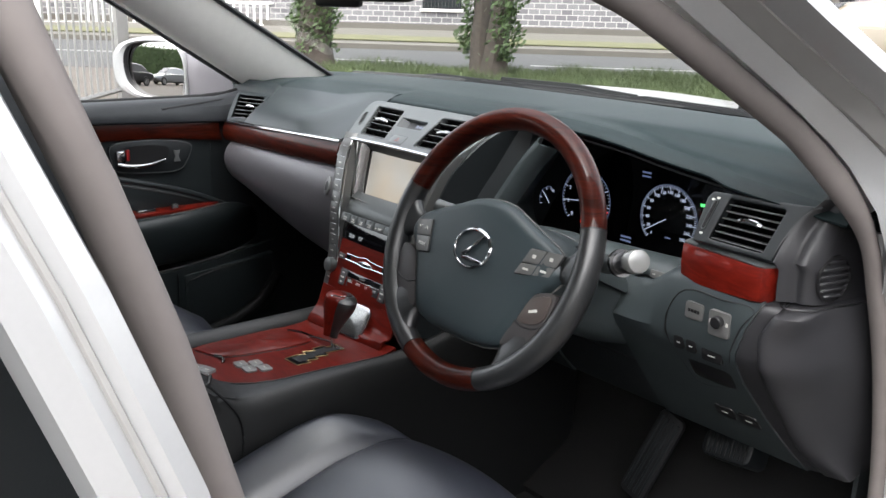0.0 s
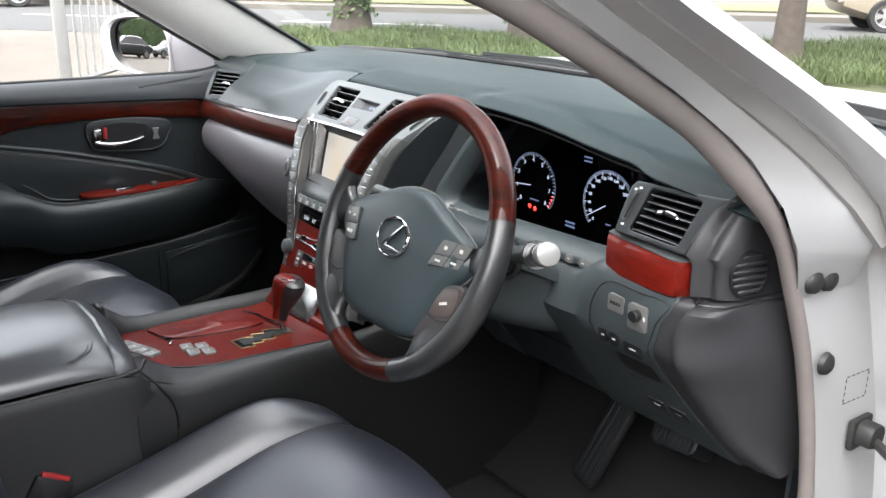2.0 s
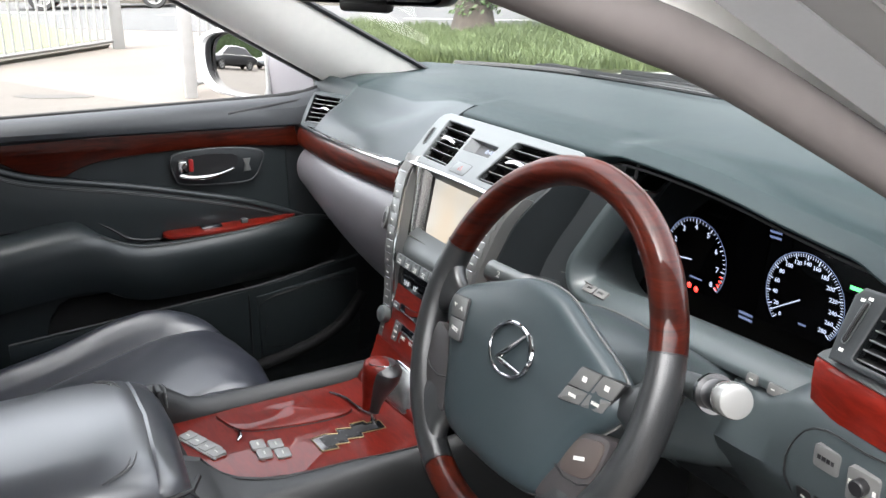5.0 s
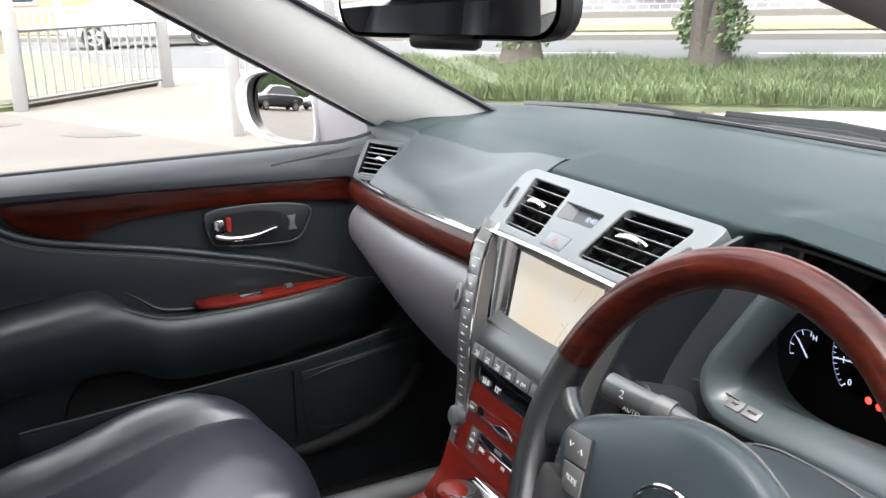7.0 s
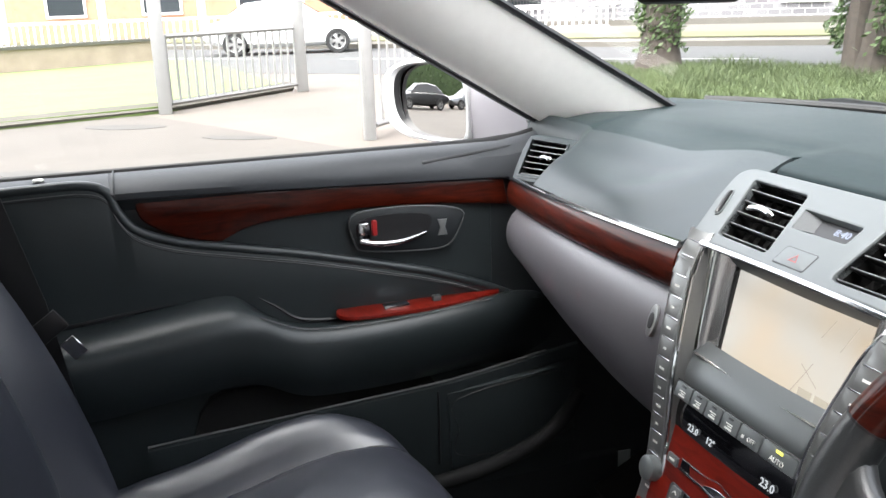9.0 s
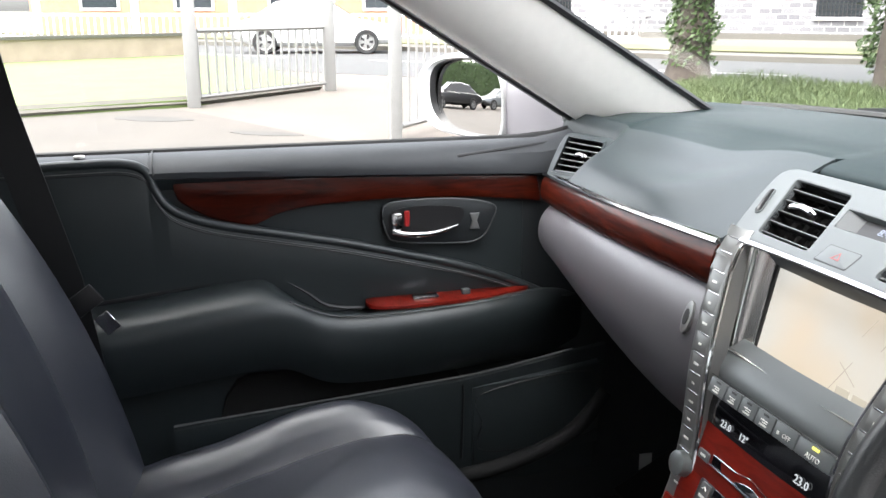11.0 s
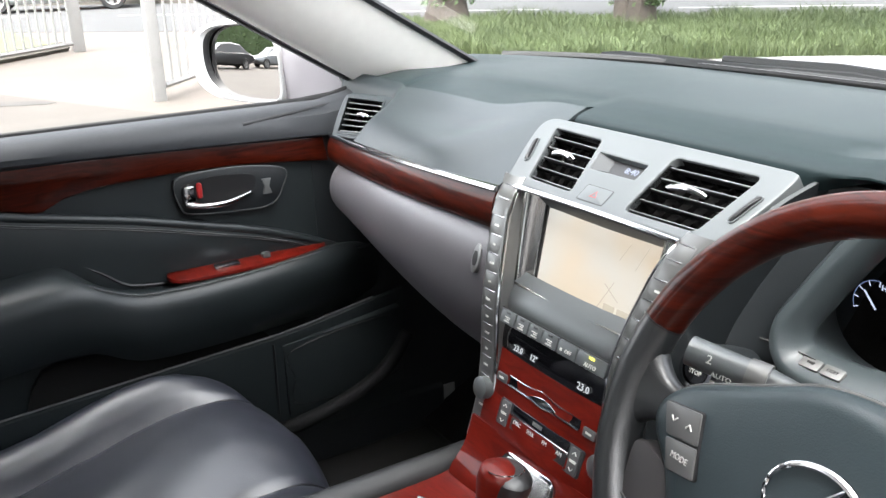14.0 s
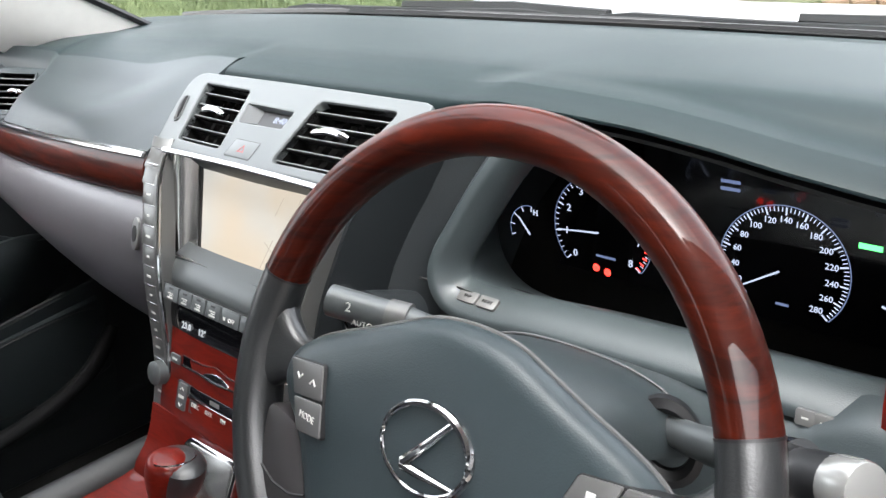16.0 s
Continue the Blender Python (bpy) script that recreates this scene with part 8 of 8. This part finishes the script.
part("shaft", tube([(-5.35, 15.2, 0.1), (-5.35, 15.2, 3.0)], 0.05, 10), M_STEEL, sg)

# brick edging along the verge
random.seed(2)
eg = thing("verge_edging", "row of weathered brown edging bricks beside the verge", "edging")
me_b = None
dirv = (eb - ea).normalized()
ang = math.atan2(dirv.y, dirv.x)
nb = int((eb - ea).length / 0.25)
for i in range(nb):
    p = ea + dirv * (i * 0.25 + 0.12)
    if me_b is None:
        ob = part("brick", rbox((0.22, 0.11, 0.15), 0.012, 1), M_EDGE, eg)
        me_b = ob.data
    else:
        ob = new("brick", me_b)
        ob.parent = eg
    ob.location = (p.x, p.y - 0.06, 0.0 + random.uniform(-0.012, 0.012))
    ob.rotation_euler = (random.uniform(-0.04, 0.04), random.uniform(-0.05, 0.05), ang + random.uniform(-0.05, 0.05))


# unseen plain walls added on the driver's side and behind, to block low light
for q in ([(5.2, -60.0), (5.6, -60.0), (5.6, 6.0), (5.2, 6.0)], [(-26.0, -60.0), (5.2, -60.0), (5.2, -59.6), (-26.0, -59.6)]):
    yw = part("unseen_yard_wall", prism(q, 0.0, 3.2), M_BLOCK)
    tagged(yw, "unseen plain grey block wall, added to close the yard and cut low light", "wall", kind="structure")


# ---- parked cars ----
def parked_car(m, paint, label, name="parked_car"):
    """A saloon about 4.6 m long; its own x axis runs forward, origin on the ground."""
    t = thing(name, label, "car", "parked cars", at=m.translation)
    sect = [(-2.25, 0.50, 0.62, 0.70), (-2.15, 0.38, 0.80, 0.78), (-1.7, 0.24, 0.92, 0.84), (-1.0, 0.20, 0.93, 0.87), (0.0, 0.20, 0.92, 0.88), (0.9, 0.20, 0.90, 0.87), (1.5, 0.22, 0.82, 0.84), (2.05, 0.30, 0.72, 0.78), (2.28, 0.45, 0.60, 0.66)]
    rows = []
    for x, z0, z1, w in sect:
        rows.append([m @ Vector((x, y * w, z)) for y, z in ((-0.80, z0), (-0.98, z0 + 0.12), (-1.0, (z0 + z1) / 2), (-0.95, z1 - 0.06), (-0.82, z1), (0, z1 + 0.03), (0.82, z1), (0.95, z1 - 0.06), (1.0, (z0 + z1) / 2), (0.98, z0 + 0.12), (0.80, z0))])
    part("body", loft(rows, closed=True, caps=True), paint, t)
    cab = [(-1.75, 0.90, 0.72, 0.76), (-1.05, 1.36, 0.60, 0.74), (-0.3, 1.43, 0.60, 0.76), (0.35, 1.37, 0.60, 0.76), (1.15, 0.88, 0.70, 0.78)]
    rows = [[m @ Vector((x, y, z)) for y, z in ((-wb, 0.88), (-wt, max(0.89, zt - 0.05)), (-wt * 0.85, zt), (wt * 0.85, zt), (wt, max(0.89, zt - 0.05)), (wb, 0.88))] for x, zt, wt, wb in cab]
    part("roof", loft(rows, caps=False), paint, t)
    for s in (-1, 1):
        part("side_window", prism([(-1.25, 0.95), (-0.95, 1.28), (-0.3, 1.34), (0.25, 1.30), (0.85, 0.95)], 0, 0.02, m @ basis((0, s * 0.715, 0), (1, 0, 0), (0, -s * 0.22, 1))), M_PANE, t, "dark side window")
        part("head_lamp", rbox((0.12, 0.30, 0.13), 0.03, 2, m @ Matrix.Translation((2.14, s * 0.50, 0.60))), M_GLOSS, t)
    part("windscreen", loft([[m @ Vector((1.06, y, 0.945)), m @ Vector((0.42, y * 0.85, 1.362))] for y in (-0.62, 0, 0.62)], thick=0.01), M_PANE, t, "dark windscreen")
    part("rear_window", loft([[m @ Vector((-1.72, y, 0.945)), m @ Vector((-1.10, y * 0.85, 1.352))] for y in (-0.60, 0, 0.60)], thick=0.01), M_PANE, t)
    for x in (-1.36, 1.34):
        for s in (-1, 1):
            wm_ = m @ basis((x, s * 0.80, 0.32), (1, 0, 0), (0, 0, s)) @ Matrix.Rotation(0, 4, "Z")
            tyre = part("wheel", lathe([(0.20, -0.10), (0.30, -0.10), (0.325, -0.07), (0.325, 0.07), (0.30, 0.105), (0.215, 0.10)], 28, wm_ @ Matrix.Diagonal((1, 1, -1, 1))), M_RUBBER, t, "black tyre")
            sp_ = [lathe([(0.205, -0.05), (0.215, 0.10), (0.20, 0.09), (0.19, 0.04), (0.05, 0.05), (0.0001, 0.06)], 24, wm_ @ Matrix.Diagonal((1, 1, -1, 1)))]
            part("rim", merged(*sp_), M_STEEL, tyre, "pale alloy wheel rim")
            for k in range(5):
                part("wheel_gap", prism([(0.075, -0.02), (0.175, -0.045), (0.185, 0.0), (0.175, 0.045), (0.075, 0.02)], 0.052, 0.062, wm_ @ Matrix.Diagonal((1, 1, -1, 1)) @ Matrix.Rotation(radians(72 * k), 4, "Z")), M_BLACK, tyre)
    return t


def at_yaw(x, y, deg):
    return Matrix.Translation((x, y, 0)) @ Matrix.Rotation(radians(deg), 4, "Z")


P_CREAM = material("champagne_paint", (0.21, 0.18, 0.135), 0.35, metal=0.2, coat=0.5, var=0.03)
P_WHITE = material("white_car_paint", (0.75, 0.75, 0.75), 0.35, coat=0.5, var=0.02)
P_BLACK = material("black_car_paint", (0.008, 0.008, 0.009), 0.3, coat=0.3, var=0.1)
P_GREY = material("grey_car_paint", (0.22, 0.23, 0.24), 0.3, metal=0.6, coat=0.6, var=0.03)
wl = Vector((-7.8, 18.3, 0)) + U * 0.86
parked_car(at_yaw(wl.x + N.x * 0.6, wl.y + N.y * 0.6, math.degrees(math.atan2(U.y, U.x))), P_CREAM, "champagne saloon parked across the street")
parked_car(at_yaw(-24.6, 4.2, 78), P_WHITE, "white car parked beyond the gate")
parked_car(at_yaw(-5.5, -17.7, 144.0), P_BLACK, "black saloon parked behind in the yard")
parked_car(at_yaw(-1.9, -21.8, 144.0), P_GREY, "grey saloon parked behind in the yard")
hd = bmesh.new()
random.seed(9)
for i in range(2600):
    c = Vector((-20 + 26 * random.random(), -36 + 2.0 * random.random(), 0.2 + 4.2 * random.random()))
    s_ = 0.20
    n_ = Vector((random.gauss(0, 1), random.gauss(0, 1), random.gauss(0, 1))).normalized()
    t1 = n_.orthogonal().normalized()
    t2 = n_.cross(t1)
    hd.faces.new([hd.verts.new(c + s_ * (u_ * t1 + v_ * t2)) for u_, v_ in ((-1, 0), (0, -0.5), (1, 0), (0, 0.5))])
core = bmesh.new()
cb = merged(core, box(-21, 7, -36.2, -34.8, 0.0, 4.0, 0.3))
hedge_me = bpy.data.meshes.new("tmp")
cb.to_mesh(hedge_me)
cb.free()
hd.from_mesh(hedge_me)
h_ = part("hedge", hd, M_LEAF, flat=True)
tagged(h_, "tall green hedge behind the parked cars", "hedge", kind="stuff")
